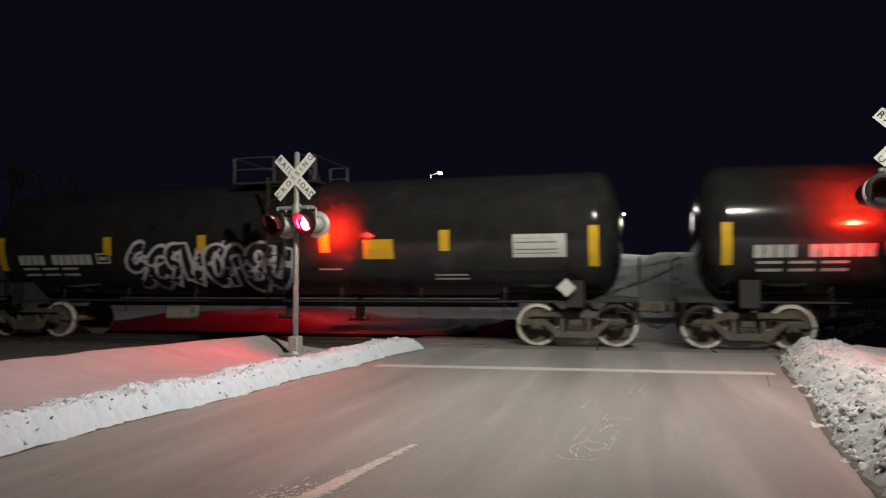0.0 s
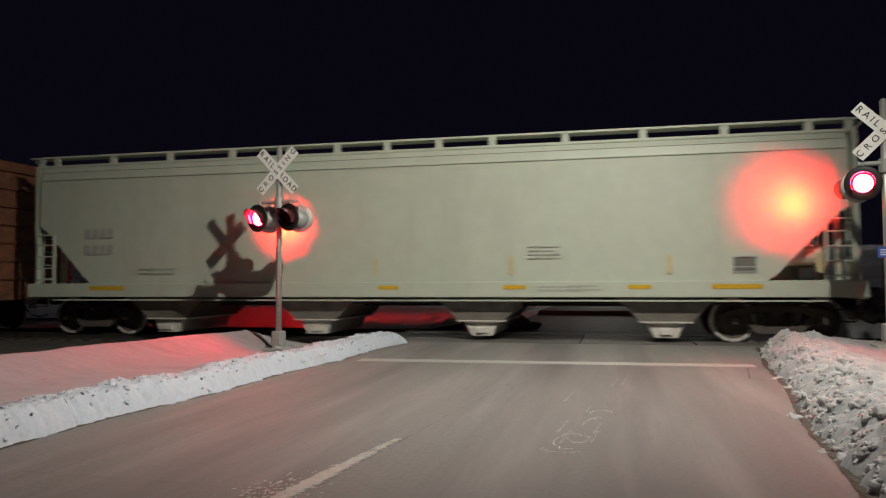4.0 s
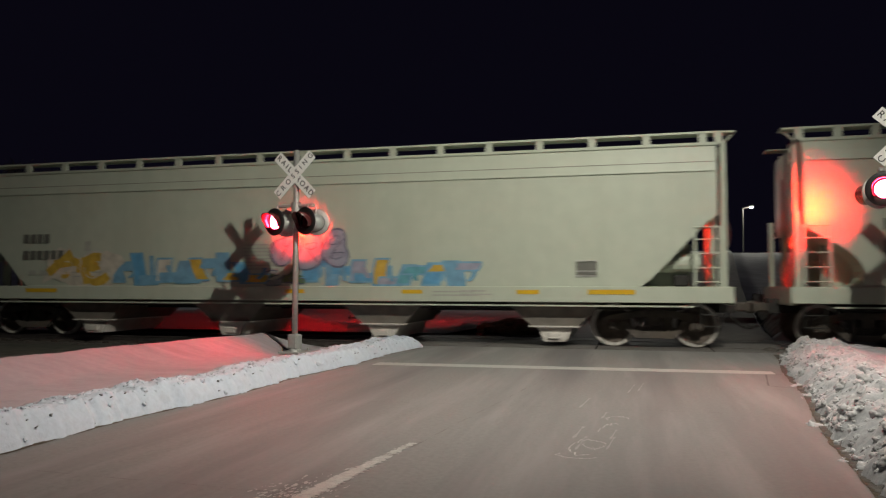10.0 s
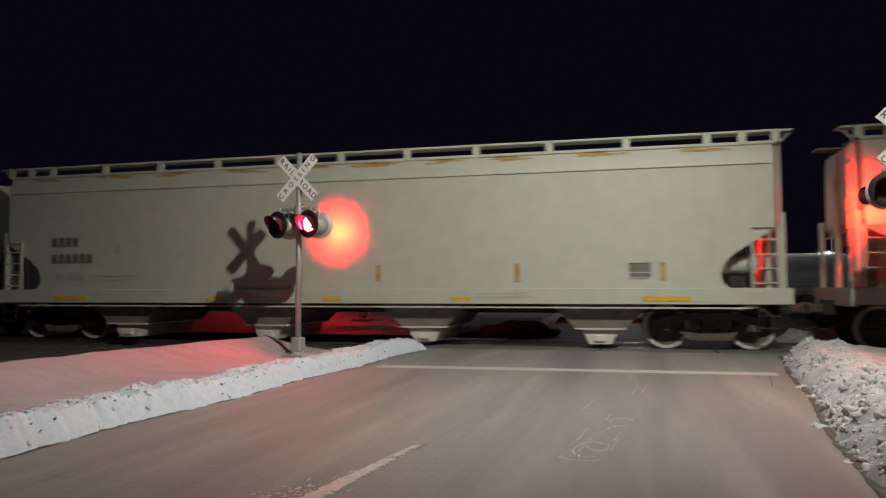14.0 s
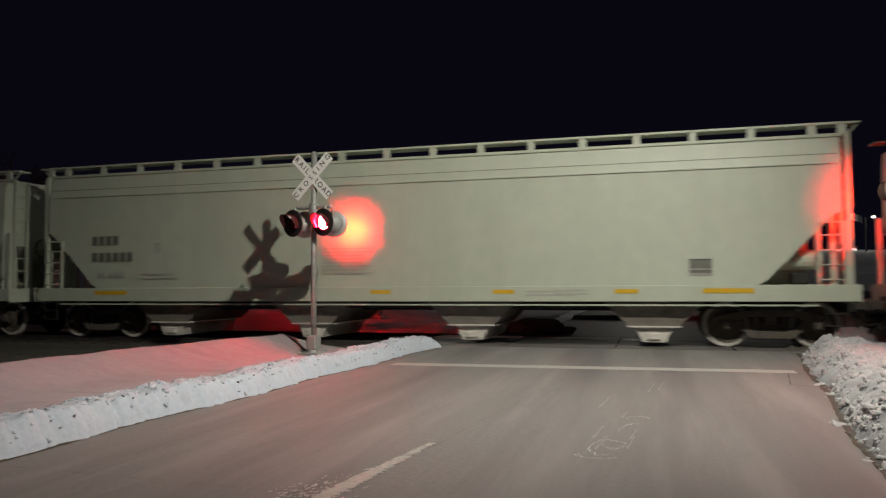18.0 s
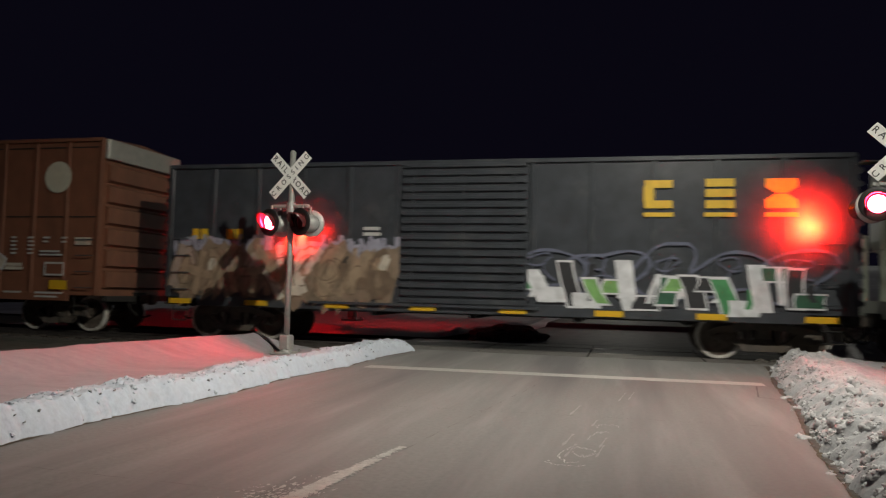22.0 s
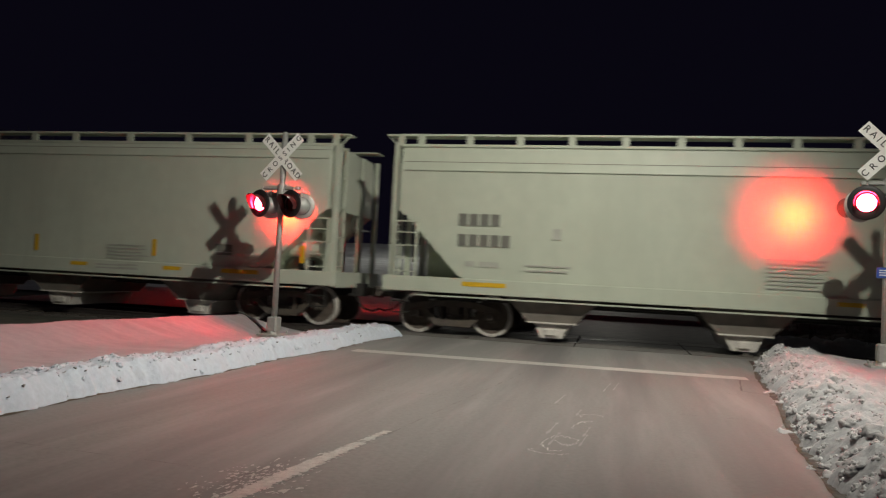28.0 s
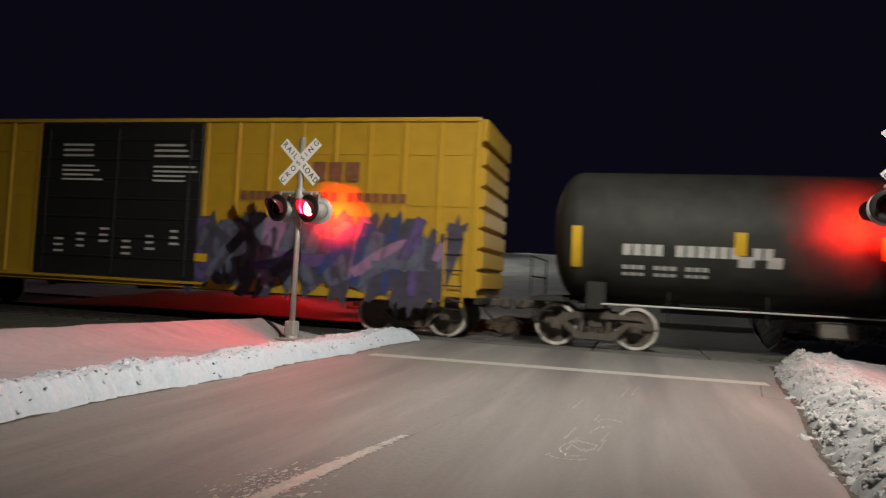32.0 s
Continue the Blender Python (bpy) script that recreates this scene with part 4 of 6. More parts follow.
def graffiti(car, place, u0, u1, v0, v1, fills, outline, seed, count=None, strokes=4, line=0.06, shadow=None, label="", burst=0.0):
    """A sprayed piece: leaning forms in flat colours, each edged in the outline colour, over a sprayed ground."""
    rnd = random.Random(seed)
    high, wide = v1 - v0, u1 - u0
    coat = itertools.count()
    lift = lambda: 0.004 + 0.00035 * next(coat)
    count = count or max(3, int(wide / (high * 0.75)))
    pitch = wide / count
    colours = sorted(set(list(fills) + [outline]))
    root = None
    if shadow:
        bm = B()
        for k in range(count * 2):
            blob(bm, u0 + wide * (k + 0.5) / (count * 2), v0 + high * rnd.uniform(0.3, 0.6), pitch * 0.5, high * rnd.uniform(0.4, 0.55), place, lift(), rnd, jag=0.35)
        root = part("graffiti", bm, SPRAY[shadow], car, label)
    for k in range(count):
        uc = u0 + pitch * (k + 0.5)
        bm = B()
        done = [0]
        def coated(colour):
            for f in list(bm.faces)[done[0]:]:
                f.material_index = colours.index(colour)
            done[0] = len(bm.faces)
        forms = []
        lean = rnd.uniform(-0.05, 0.3)
        for j in range(rnd.choice((2, 2, 3))):
            kind = rnd.randrange(4)
            side = rnd.choice((-1, 1))
            if kind == 0:
                raw = [(side * 0.35, 0.02 + 0.16 * t) for t in range(7)]
            elif kind == 1:
                raw = [(0.42 * math.cos(a), 0.5 + 0.45 * math.sin(a)) for a in [radians(50 + 32 * t) * side for t in range(9)]]
            elif kind == 2:
                raw = [(0.4 * math.sin(3.0 * t / 8 * side + 0.6), 0.05 + 0.9 * t / 8) for t in range(9)]
            else:
                raw = [(side * (-0.42 + 0.14 * t), 0.05 + 0.15 * t) for t in range(7)]
            spin = rnd.uniform(-0.9, 0.9)
            cs, sn = math.cos(spin), math.sin(spin)
            raw = [(x * cs - (y - 0.5) * sn, 0.5 + x * sn + (y - 0.5) * cs) for x, y in raw]
            forms.append([(uc + x * pitch + lean * (y - 0.5) * high, v0 + high * min(1.0, max(0.0, 0.06 + 0.88 * y))) for x, y in raw])
        thick = min(pitch, high) * 0.3
        for pts in forms:
            strip(bm, pts, thick + 2 * line, place, lift(), 0.1)
        coated(outline)
        for pts in forms:
            strip(bm, pts, thick, place, lift(), 0.1)
        coated(rnd.choice(fills))
        for j in range(2):
            if burst and rnd.random() < burst:
                a = rnd.uniform(0, math.pi)
                l = high * rnd.uniform(0.35, 0.6)
                cx, cy = uc + rnd.uniform(-0.4, 0.4) * pitch, v0 + high * rnd.uniform(0.35, 0.6)
                strip(bm, [(cx - math.cos(a) * l * t, min(v1, max(v0, cy - math.sin(a) * l * t * 0.8))) for t in (-1, -0.4, 0.2, 0.7, 1)], high * rnd.uniform(0.1, 0.26), place, lift())
            else:
                blob(bm, uc + rnd.uniform(-0.2, 0.2) * pitch, v0 + high * rnd.uniform(0.25, 0.75), pitch * rnd.uniform(0.12, 0.26), high * rnd.uniform(0.08, 0.2), place, lift(), rnd)
            coated(rnd.choice(fills))
        for j in range(strokes - 2):
            a0 = rnd.uniform(0, 6.28)
            sweep = rnd.uniform(2.0, 4.6) * rnd.choice((-1, 1))
            ru, rv = pitch * rnd.uniform(0.22, 0.45), high * rnd.uniform(0.18, 0.45)
            cu, cv = uc + rnd.uniform(-0.15, 0.15) * pitch, v0 + high * rnd.uniform(0.4, 0.6)
            pts = []
            for t in range(13):
                a = a0 + sweep * t / 12
                y = math.sin(a) * rv
                pts.append((cu + math.cos(a) * ru + 0.25 * y, min(v1, max(v0, cv + y))))
            strip(bm, pts, line * 0.7, place, lift())
            coated(outline)
        p = part("graffiti_form" if root else "graffiti", bm, [SPRAY[c] for c in colours], root or car, label if root is None else "")
        root = root or p
    return root


def bubble_letters(car, place, u0, u1, v0, v1, count, outline, line, seed, fill=None, counter=None, label=""):
    """Swollen sprayed letters: closed rounded outlines that lean on one another, with small counters and a slash inside."""
    rnd = random.Random(seed)
    pitch, high = (u1 - u0) / count, v1 - v0
    coat = itertools.count()
    lift = lambda: 0.004 + 0.0003 * next(coat)
    colours = [c for c in (outline, fill, counter) if c]
    root = None
    for k in range(count):
        bm, done = B(), [0]

        def coated(colour):
            for f in list(bm.faces)[done[0]:]:
                f.material_index = colours.index(colour)
            done[0] = len(bm.faces)

        def loop(cu, cv, ru, rv, bend, n=26):
            p, q, lean = rnd.uniform(0, 6.28), rnd.uniform(0, 6.28), rnd.uniform(0.0, 0.25)
            pts = []
            for i in range(n + 2):
                a = 2 * math.pi * i / n
                w = 1 + bend * math.sin(2 * a + p) + 0.6 * bend * math.sin(3 * a + q)
                y = min(high * 0.55, max(-high * 0.55, math.sin(a) * rv * w))
                pts.append((cu + math.cos(a) * ru * w + lean * y, cv + y))
            return pts
        uc, vc = u0 + pitch * (k + 0.5), (v0 + v1) / 2 + high * rnd.uniform(-0.06, 0.06)
        rim = loop(uc, vc, pitch * 0.60, high * rnd.uniform(0.40, 0.48), 0.2)
        if fill:
            depth = lift()
            mid = bm.verts.new(place(uc, vc, depth))
            ring = [bm.verts.new(place(x, y, depth)) for x, y in rim[:-2]]
            for a, b in zip(ring, ring[1:] + ring[:1]):
                bm.faces.new((mid, a, b))
            coated(fill)
        strip(bm, rim, line, place, lift(), 0.2)
        coated(outline)
        for j in range(rnd.choice((1, 2))):
            cu, cv = uc + rnd.uniform(-0.14, 0.14) * pitch, vc + high * (0.2 * (1 - 2 * j) + rnd.uniform(-0.05, 0.05))
            hole = loop(cu, cv, pitch * 0.2, high * 0.11, 0.25, 14)
            if counter:
                depth = lift()
                mid = bm.verts.new(place(cu, cv, depth))
                ring = [bm.verts.new(place(x, y, depth)) for x, y in hole[:-2]]
                for a, b in zip(ring, ring[1:] + ring[:1]):
                    bm.faces.new((mid, a, b))
                coated(counter)
            strip(bm, hole, line * 0.6, place, lift(), 0.2)
            coated(outline)
        a = rnd.uniform(0.9, 2.2)
        reach = high * rnd.uniform(0.2, 0.36)
        strip(bm, [(uc + math.cos(a) * reach * t + 0.1 * pitch * t * t, vc + math.sin(a) * reach * t) for t in (-1, -0.6, -0.2, 0.2, 0.6, 1)], line * 0.7, place, lift())
        coated(outline)
        p = part("graffiti_form" if root else "graffiti", bm, [SPRAY[c] for c in colours], root or car, label if root is None else "")
        root = root or p
    return root


def arc(cx, cy, rx, ry, a0, a1, n=9):
    return [(cx + rx * math.cos(radians(a0 + (a1 - a0) * i / n)), cy + ry * math.sin(radians(a0 + (a1 - a0) * i / n))) for i in range(n + 1)]


def letter_paths():
    """Skeletons of rounded sprayed letter forms in a unit cell."""
    return (arc(0, 0.72, 0.34, 0.24, 20, 270) + arc(0, 0.26, 0.36, 0.24, 80, -160),
            arc(0.05, 0.5, 0.42, 0.46, 50, 310, 14),
            [(-0.36, 0.0), (-0.36, 0.35), (-0.34, 0.7), (-0.3, 0.95)] + arc(0, 0.72, 0.34, 0.22, 110, -90, 8) + [(0.12, 0.3), (0.42, 0.0)],
            [(-0.1, 0.0), (-0.04, 0.33), (0.02, 0.66), (0.1, 0.98)],
            [(-0.38, 0.0), (-0.36, 0.3)] + arc(0, 0.6, 0.36, 0.36, 180, 0, 9) + [(0.38, 0.3), (0.42, 0.0)],
            [(-0.38, 1.0), (-0.36, 0.7)] + arc(0, 0.38, 0.36, 0.36, 180, 360, 9) + [(0.38, 0.7), (0.4, 1.0)],
            arc(0, 0.5, 0.36, 0.42, 10, 380, 16),
            [(-0.42, 0.9), (-0.1, 0.95), (0.35, 0.92), (0.1, 0.5), (-0.35, 0.05), (0.0, 0.02), (0.42, 0.08)])


def hollow_letters(car, place, u0, u1, v0, v1, word, outline, fill, wide, line, seed, depth=0.006, label=""):
    """Fat rounded letters: each a thick stroke with a pale rim, overlapping its neighbour. word: which skeletons, in order."""
    rnd = random.Random(seed)
    pitch, high = (u1 - u0) / len(word), v1 - v0
    paths, root = letter_paths(), None
    coat = itertools.count()
    for k, w in enumerate(word):
        bm = B()
        flip, spin, lean, grow = rnd.choice((-1, 1)), rnd.uniform(-0.75, 0.75), rnd.uniform(0.0, 0.25), rnd.uniform(0.95, 1.12)
        cs, sn = math.cos(spin), math.sin(spin)
        sit = v0 + wide / 2 + high * rnd.uniform(-0.04, 0.04)
        tall = (high - wide) * grow
        cell = [(flip * x * cs - (y - 0.5) * sn, min(1.04, max(-0.04, 0.5 + flip * x * sn + (y - 0.5) * cs))) for x, y in paths[w]]
        pts = [(u0 + pitch * (k + 0.5) + x * pitch * 1.25 + lean * (y - 0.5) * tall, sit + y * tall) for x, y in cell]
        strip(bm, pts, wide, place, depth + 0.0006 * next(coat), 0.16)
        n = len(bm.faces)
        inner = [(pts[0][0] * 0.8 + pts[1][0] * 0.2, pts[0][1] * 0.8 + pts[1][1] * 0.2)] + pts[1:-1] + [(pts[-1][0] * 0.8 + pts[-2][0] * 0.2, pts[-1][1] * 0.8 + pts[-2][1] * 0.2)]
        strip(bm, inner, wide - 2 * line, place, depth + 0.0006 * next(coat), 0.16)
        for f in list(bm.faces)[n:]:
            f.material_index = 1
        a = rnd.uniform(0, 3.1)
        n = len(bm.faces)
        reach, cu, cv = high * rnd.uniform(0.15, 0.3), u0 + pitch * (k + 0.5), sit + tall * rnd.uniform(0.3, 0.7)
        strip(bm, [(cu + math.cos(a) * reach * t, cv + math.sin(a) * reach * t + 0.1 * t * t) for t in (-1, -0.5, 0, 0.5, 1)], line * 0.8, place, depth + 0.0006 * next(coat))
        for f in list(bm.faces)[n:]:
            f.material_index = 0
        p = part("graffiti_form" if root else "graffiti", bm, [SPRAY[outline], fill], root or car, label if root is None else "")
        root = root or p
    return root


def slashed_letters(car, place, u0, u1, v0, v1, count, fills, outline, seed, line=0.07, ragged=0.12, label=""):
    """Angular sprayed letters: leaning slabs in changing colours, each with an edge, a serif and a bar across."""
    rnd = random.Random(seed)
    pitch, high = (u1 - u0) / count, v1 - v0
    coat = itertools.count()
    lift = lambda: 0.004 + 0.0003 * next(coat)
    colours = sorted(set(list(fills) + [outline]))
    root = None
    for k in range(count):
        bm, done = B(), [0]

        def coated(colour):
            for f in list(bm.faces)[done[0]:]:
                f.material_index = colours.index(colour)
            done[0] = len(bm.faces)

        def slab(ua, ub, va, vb, lean, colour, grow=0.0):
            d = lift()
            n = 5
            rows = []
            for i in range(n + 1):
                t = i / n
                wob = ragged * pitch * 0.3 * math.sin(3.1 * t + k)
                rows.append((bm.verts.new(place(ua - grow + lean * t + wob, va - grow + (vb - va + 2 * grow) * t, d)),
                             bm.verts.new(place(ub + grow + lean * t + wob, va - grow + (vb - va + 2 * grow) * t, d))))
            for (p, q), (e, f) in zip(rows, rows[1:]):
                bm.faces.new((p, q, f, e))
            coated(colour)
        uc = u0 + pitch * k
        lean = pitch * rnd.uniform(-0.55, 0.25)
        va, vb = v0 + high * rnd.uniform(0.0, ragged), v1 - high * rnd.uniform(0.0, 2 * ragged)
        wide = pitch * rnd.uniform(0.42, 0.62)
        ink = fills[k % len(fills)]
        slab(uc + pitch * 0.1, uc + pitch * 0.1 + wide, va, vb, lean, outline, line)
        slab(uc + pitch * 0.1, uc + pitch * 0.1 + wide, va, vb, lean, ink)
        top = rnd.random() < 0.5
        vm = vb - high * 0.24 if top else va
        slab(uc + pitch * 0.3, uc + pitch * 1.15, vm, vm + high * 0.22, 0.1 * pitch, outline, line * 0.8)
        slab(uc + pitch * 0.3, uc + pitch * 1.15, vm, vm + high * 0.22, 0.1 * pitch, rnd.choice(fills))
        slab(uc + pitch * 0.75, uc + pitch * 0.95, va + high * 0.1, vb - high * rnd.uniform(0.0, 0.3), -lean * 0.6, rnd.choice((outline, ink)))
        p = part("graffiti_form" if root else "graffiti", bm, [SPRAY[c] for c in colours], root or car, label if root is None else "")
        root = root or p
    return root


def spray_fringe(car, place, u0, u1, v, high, colour, seed, label=""):
    """A ragged fringe of upright spray strokes along the top of a piece."""
    rnd = random.Random(seed)
    bm = B()
    u, k = u0, 0
    while u < u1:
        w = rnd.uniform(0.06, 0.2)
        strip(bm, [(u, v - 0.25), (u + rnd.uniform(-0.03, 0.03), v), (u + rnd.uniform(-0.08, 0.08), v + high * rnd.uniform(0.2, 1.0))], w, place, 0.003 + 0.00003 * k)
        u += w * rnd.uniform(0.5, 1.1)
        k += 1
    return tagged(part("graffiti", bm, SPRAY[colour], car, label), kind="stuff")


def reflectors(car, place, us, v, w, h, vertical=True, paint=None):
    for u in us:
        bm = B()
        plate(bm, u - w / 2, u + w / 2, v, v + h, place, 0.008, cuts=4 if vertical else 1)
        part("reflector", bm, paint or REFLECT, car, "yellow reflective strip")


def new_car(name, right, left, label, category, group):
    """An empty thing at the middle of the car; right and left are its ends along the train at the clip's start."""
    car = empty(name, (0, 0, 0), label, category, group)
    CARS.append((car, (right + left) / 2))
    return car, (right - left) / 2


def underframe(car, half, z=0.95):
    part("center_sill", boxed(-half - 0.2, half + 0.2, -0.2, 0.2, z - 0.2, z + 0.12), UNDER, car)


# ---- covered hopper ----
def end_curve(style):
    """The outline of one end of the side sheet, from the sill up; x measured from the end."""
    if style == "round":
        pts = [(1.17, 1.32), (1.30, 1.40), (1.37, 1.52), (1.385, 1.65), (1.35, 1.78), (1.25, 1.93), (1.1, 2.07), (0.58, 2.40), (0.34, 2.56), (0.30, 2.74)]
    else:
        pts = [(1.95, 1.32), (1.75, 1.42), (0.5, 2.72), (0.3, 2.85)]
    return pts


def build_hopper(right, left, label, style, paint, name="covered_hopper", seam=True, slots="wide", bays=4, roof=4.66, top_band=0.25, block=(4.9, 2.2), block_wide=1.35):
    car, half = new_car(name, right, left, label, "hopper car", "covered hoppers")
    eave = roof - top_band
    L = end_curve(style)
    knee = 4.35 - {"fine": 0.54, "mixed": 0.29, "wide": 0.40}[slots]
    outline = ([(half - 0.3, knee)] + [(-half + 0.3, knee)] + [(-half + x, z) for x, z in L[::-1]] + [(half - x, z) for x, z in L])
    part("body", prism(B(), outline, -HALF + 0.02, HALF - 0.02), paint, car)
    part("upper_side", along(B(), [(-HALF + 0.02, knee), (-HALF + 0.06, knee + 0.2), (-HALF + 0.15, eave), (HALF - 0.15, eave), (HALF - 0.06, knee + 0.2), (HALF - 0.02, knee)], -half + 0.3, half - 0.3), paint, car)
    part("roof_sheet", along(B(), [(-HALF + 0.12, eave), (-1.0, eave + 0.02), (0, eave + 0.03), (1.0, eave + 0.02), (HALF - 0.12, eave)], -half + 0.4, half - 0.4), paint, car)
    if seam:
        part("side_stiffener", boxed(-half + 0.4, half - 0.4, -HALF - 0.012, -HALF + 0.03, knee - 0.015, knee + 0.002), paint, car)

    if slots != "wide":
        for z, y in ((knee + 0.19, -HALF + 0.052), (knee + 0.34, -HALF + 0.10)) if slots == "fine" else ((knee + 0.19, -HALF + 0.052),):
            part("side_seam", boxed(-half + 0.35, half - 0.35, y, y + 0.03, z, z + 0.012), BAY, car)
    part("top_chord", boxed(-half + 0.25, half - 0.25, -HALF + 0.1, -HALF + 0.22, eave - 0.05, eave + 0.02, 0.01), paint, car)
    part("side_sill", boxed(-half, half, -HALF - 0.04, -HALF + 0.12, 0.99, 1.34, 0.012), paint, car)
    part("sill_flange", boxed(-half + 0.8, half - 0.8, -HALF - 0.06, -HALF + 0.12, 0.90, 0.932), paint, car)
    part("side_sill", boxed(-half, half, HALF - 0.12, HALF, 0.97, 1.34, 0.012), paint, car)
    # running board along the roof edge, with its brackets
    part("running_board", boxed(-half + 0.2, half - 0.2, -HALF + 0.08, -HALF + 0.5, roof - 0.045, roof), paint, car, "pale roof walkway")
    part("running_board", boxed(-half + 0.05, half - 0.05, HALF - 0.5, HALF - 0.02, roof - 0.03, roof), paint, car, "pale roof walkway")
    if slots == "fine":
        spots = [-9.3 + 1.1625 * k for k in range(17)]
    elif slots == "wide":
        spots = [-9.1] + [-8.4 + 1.68 * k for k in range(11)] + [9.1]
    else:
        spots = [-9.3, -7.6, -5.95, -4.2, -2.67, -1.42, -0.17, 1.09, 2.35, 4.0, 5.68, 7.35, 9.0]
    for k, x in enumerate([-half + 0.25] + spots + [half - 0.25]):
        shared("bracket%.2f" % roof, "roof_bracket", lambda: boxed(-0.08, 0.08, -HALF + 0.095, -HALF + 0.16, eave + 0.0, roof - 0.045), paint, car, pose(x, 0, 0))
        if k % 2 == 1 and k < len(spots):
            shared("hatch", "roof_hatch", lambda: boxed(-0.55, 0.55, -0.42, 0.42, 0, 0.09, 0.03), paint, car, pose(x * 0.94, 0, eave + 0.01))
    for s in (-1, 1):
        e = s * half
        part("end_platform", boxed(min(e, e - s * 1.9), max(e, e - s * 1.9), -HALF, HALF, 1.22, 1.34), paint, car)
        part("end_sill", boxed(min(e, e - s * 0.12), max(e, e - s * 0.12), -HALF, HALF, 0.95, 1.34, 0.02), paint, car)
        for sy in (-1, 1):
            part("corner_post", boxed(e - s * 0.17 - 0.05, e - s * 0.17 + 0.05, sy * (HALF - 0.12) - 0.06, sy * (HALF - 0.12) + 0.06, 1.3, 2.9 if style == "round" else eave), paint, car)
        for sy in (-0.7, 0.7):
            part("end_post", boxed(e - s * 0.32 - 0.06, e - s * 0.32 + 0.06, sy - 0.08, sy + 0.08, 1.3, eave), paint, car)
        for sy in (-0.62, 0.62):
            part("bolster_web", boxed(min(e - s * 1.9, e - s * 0.8), max(e - s * 1.9, e - s * 0.8), sy - 0.02, sy + 0.02, 1.33, 2.3), paint, car)
        ladder(car, e - s * 0.52, 1.32, 2.62, -HALF - 0.0, 0.50, 0.30, paint)
        part("grab_iron", rod(B(), (e - s * 0.28, -HALF - 0.02, 2.6), (e - s * 0.78, -HALF - 0.02, 2.6), 0.018, 6), paint, car)
        part("handrail", rod(B(), (e - s * 0.03, -0.6, 2.45), (e - s * 0.03, 0.6, 2.45), 0.016, 6), paint, car)
        part("end_walkway", boxed(min(e - s * 0.25, e + s * 0.09), max(e - s * 0.25, e + s * 0.09), -HALF + 0.1, -HALF + 0.5, roof - 0.04, roof - 0.002), paint, car, "pale roof walkway")
        part("walkway_brace", rod(B(), (e + s * 0.07, -HALF + 0.2, roof - 0.04), (e - s * 0.2, -HALF + 0.2, roof - 0.3), 0.02, 6), paint, car)
        lad = ladder(car, 0, 1.35, eave, 0, 0.42, 0.36, paint, "end_ladder")
        lad.matrix_basis = pose(e - s * 0.18, -1.1, 0, 0, 0, 90 * s)
        stirrup(car, e - s * 0.45, -HALF - 0.02, 1.0, paint)
        truck(car, s * (half - 1.6))
        coupler(car, e, s)
    # brake gear on one end platform
    bm = rod(B(), (half - 1.5, -1.0, 1.86), (half - 0.62, -1.0, 1.86), 0.21, 14)
    part("brake_reservoir", bm, paint, car)
    part("brake_valve", boxed(half - 1.2, half - 0.85, -1.15, -0.85, 1.34, 1.6, 0.04), UNDER, car)
    bm = B()
    bmesh.ops.create_cone(bm, cap_ends=False, segments=20, radius1=0.28, radius2=0.26, depth=0.04, matrix=pose(half + 0.02, -0.5, 2.5, 0, 90, 0))
    part("brake_wheel", bm, UNDER, car)
    # discharge bays
    for k in range(bays):
        x = 4.07 * (k - (bays - 1) / 2)
        w = 1.08
        def bay(w=w):
            bm = B()
            top = [(-w, -1.45), (w, -1.45), (w, 1.45), (-w, 1.45)]
            bot = [(-0.53, -1.3), (0.53, -1.3), (0.53, 1.3), (-0.53, 1.3)]
            a = [bm.verts.new((px, py, 1.0)) for px, py in top]
            b = [bm.verts.new((px, py, 0.45)) for px, py in bot]
            bm.faces.new(b)
            for i in range(4):
                bm.faces.new((a[i], b[i], b[(i + 1) % 4], a[(i + 1) % 4]))
            bmesh.ops.recalc_face_normals(bm, faces=bm.faces)
            return bm
        b = part("discharge_bay", bay(), BAY, car, "dusty sloped hopper bay", pose(x, 0, 0))
        shared("gate", "outlet_gate", lambda: box(box(prism(B(), [(-0.40, 0.43), (0.40, 0.43), (0.24, 0.10), (-0.24, 0.10)], -1.24, 1.24), -0.56, 0.56, -1.36, 1.3, 0.425, 0.455), -0.14, 0.14, -1.30, -1.24, 0.16, 0.3, 0.01), GATE, b, None, "pale outlet gate")
    underframe(car, half)
    part("brake_pipe", rod(B(), (-half + 1, -1.25, 0.85), (half - 1, -1.25, 0.85), 0.022, 6), UNDER, car)
    side = flat_side(-HALF)
    low = 1.06 if style == "round" else 1.17
    reflectors(car, flat_side(-HALF - 0.042), [-half + 2.4, half - 2.5], low, 1.0, 0.1, False)
    reflectors(car, flat_side(-HALF - 0.042), [-3.26, -0.17, 3.01] if style == "round" else [-0.1, 2.85, 5.55], low, 0.5, 0.09, False)
    if block:
        lines(car, side, block[0], block[1], block_wide, 8 if block_wide > 1 else 4, 0.085, FAINT_INK, high=0.028, seed=int(-right))
    lines(car, side, -half + 3.3, 1.68, 1.2, 2, 0.11, FAINT_INK, seed=int(-right) + 1)
    lines(car, flat_side(-HALF - 0.042), 3.35, 1.2, 1.25, 2, 0.08, FAINT_INK, seed=int(-right) + 2)
    lines(car, flat_side(-HALF - 0.042), 4.0, 1.22, 0.8, 2, 0.08, FAINT_INK, seed=int(-right) + 3)
    return car, half, side


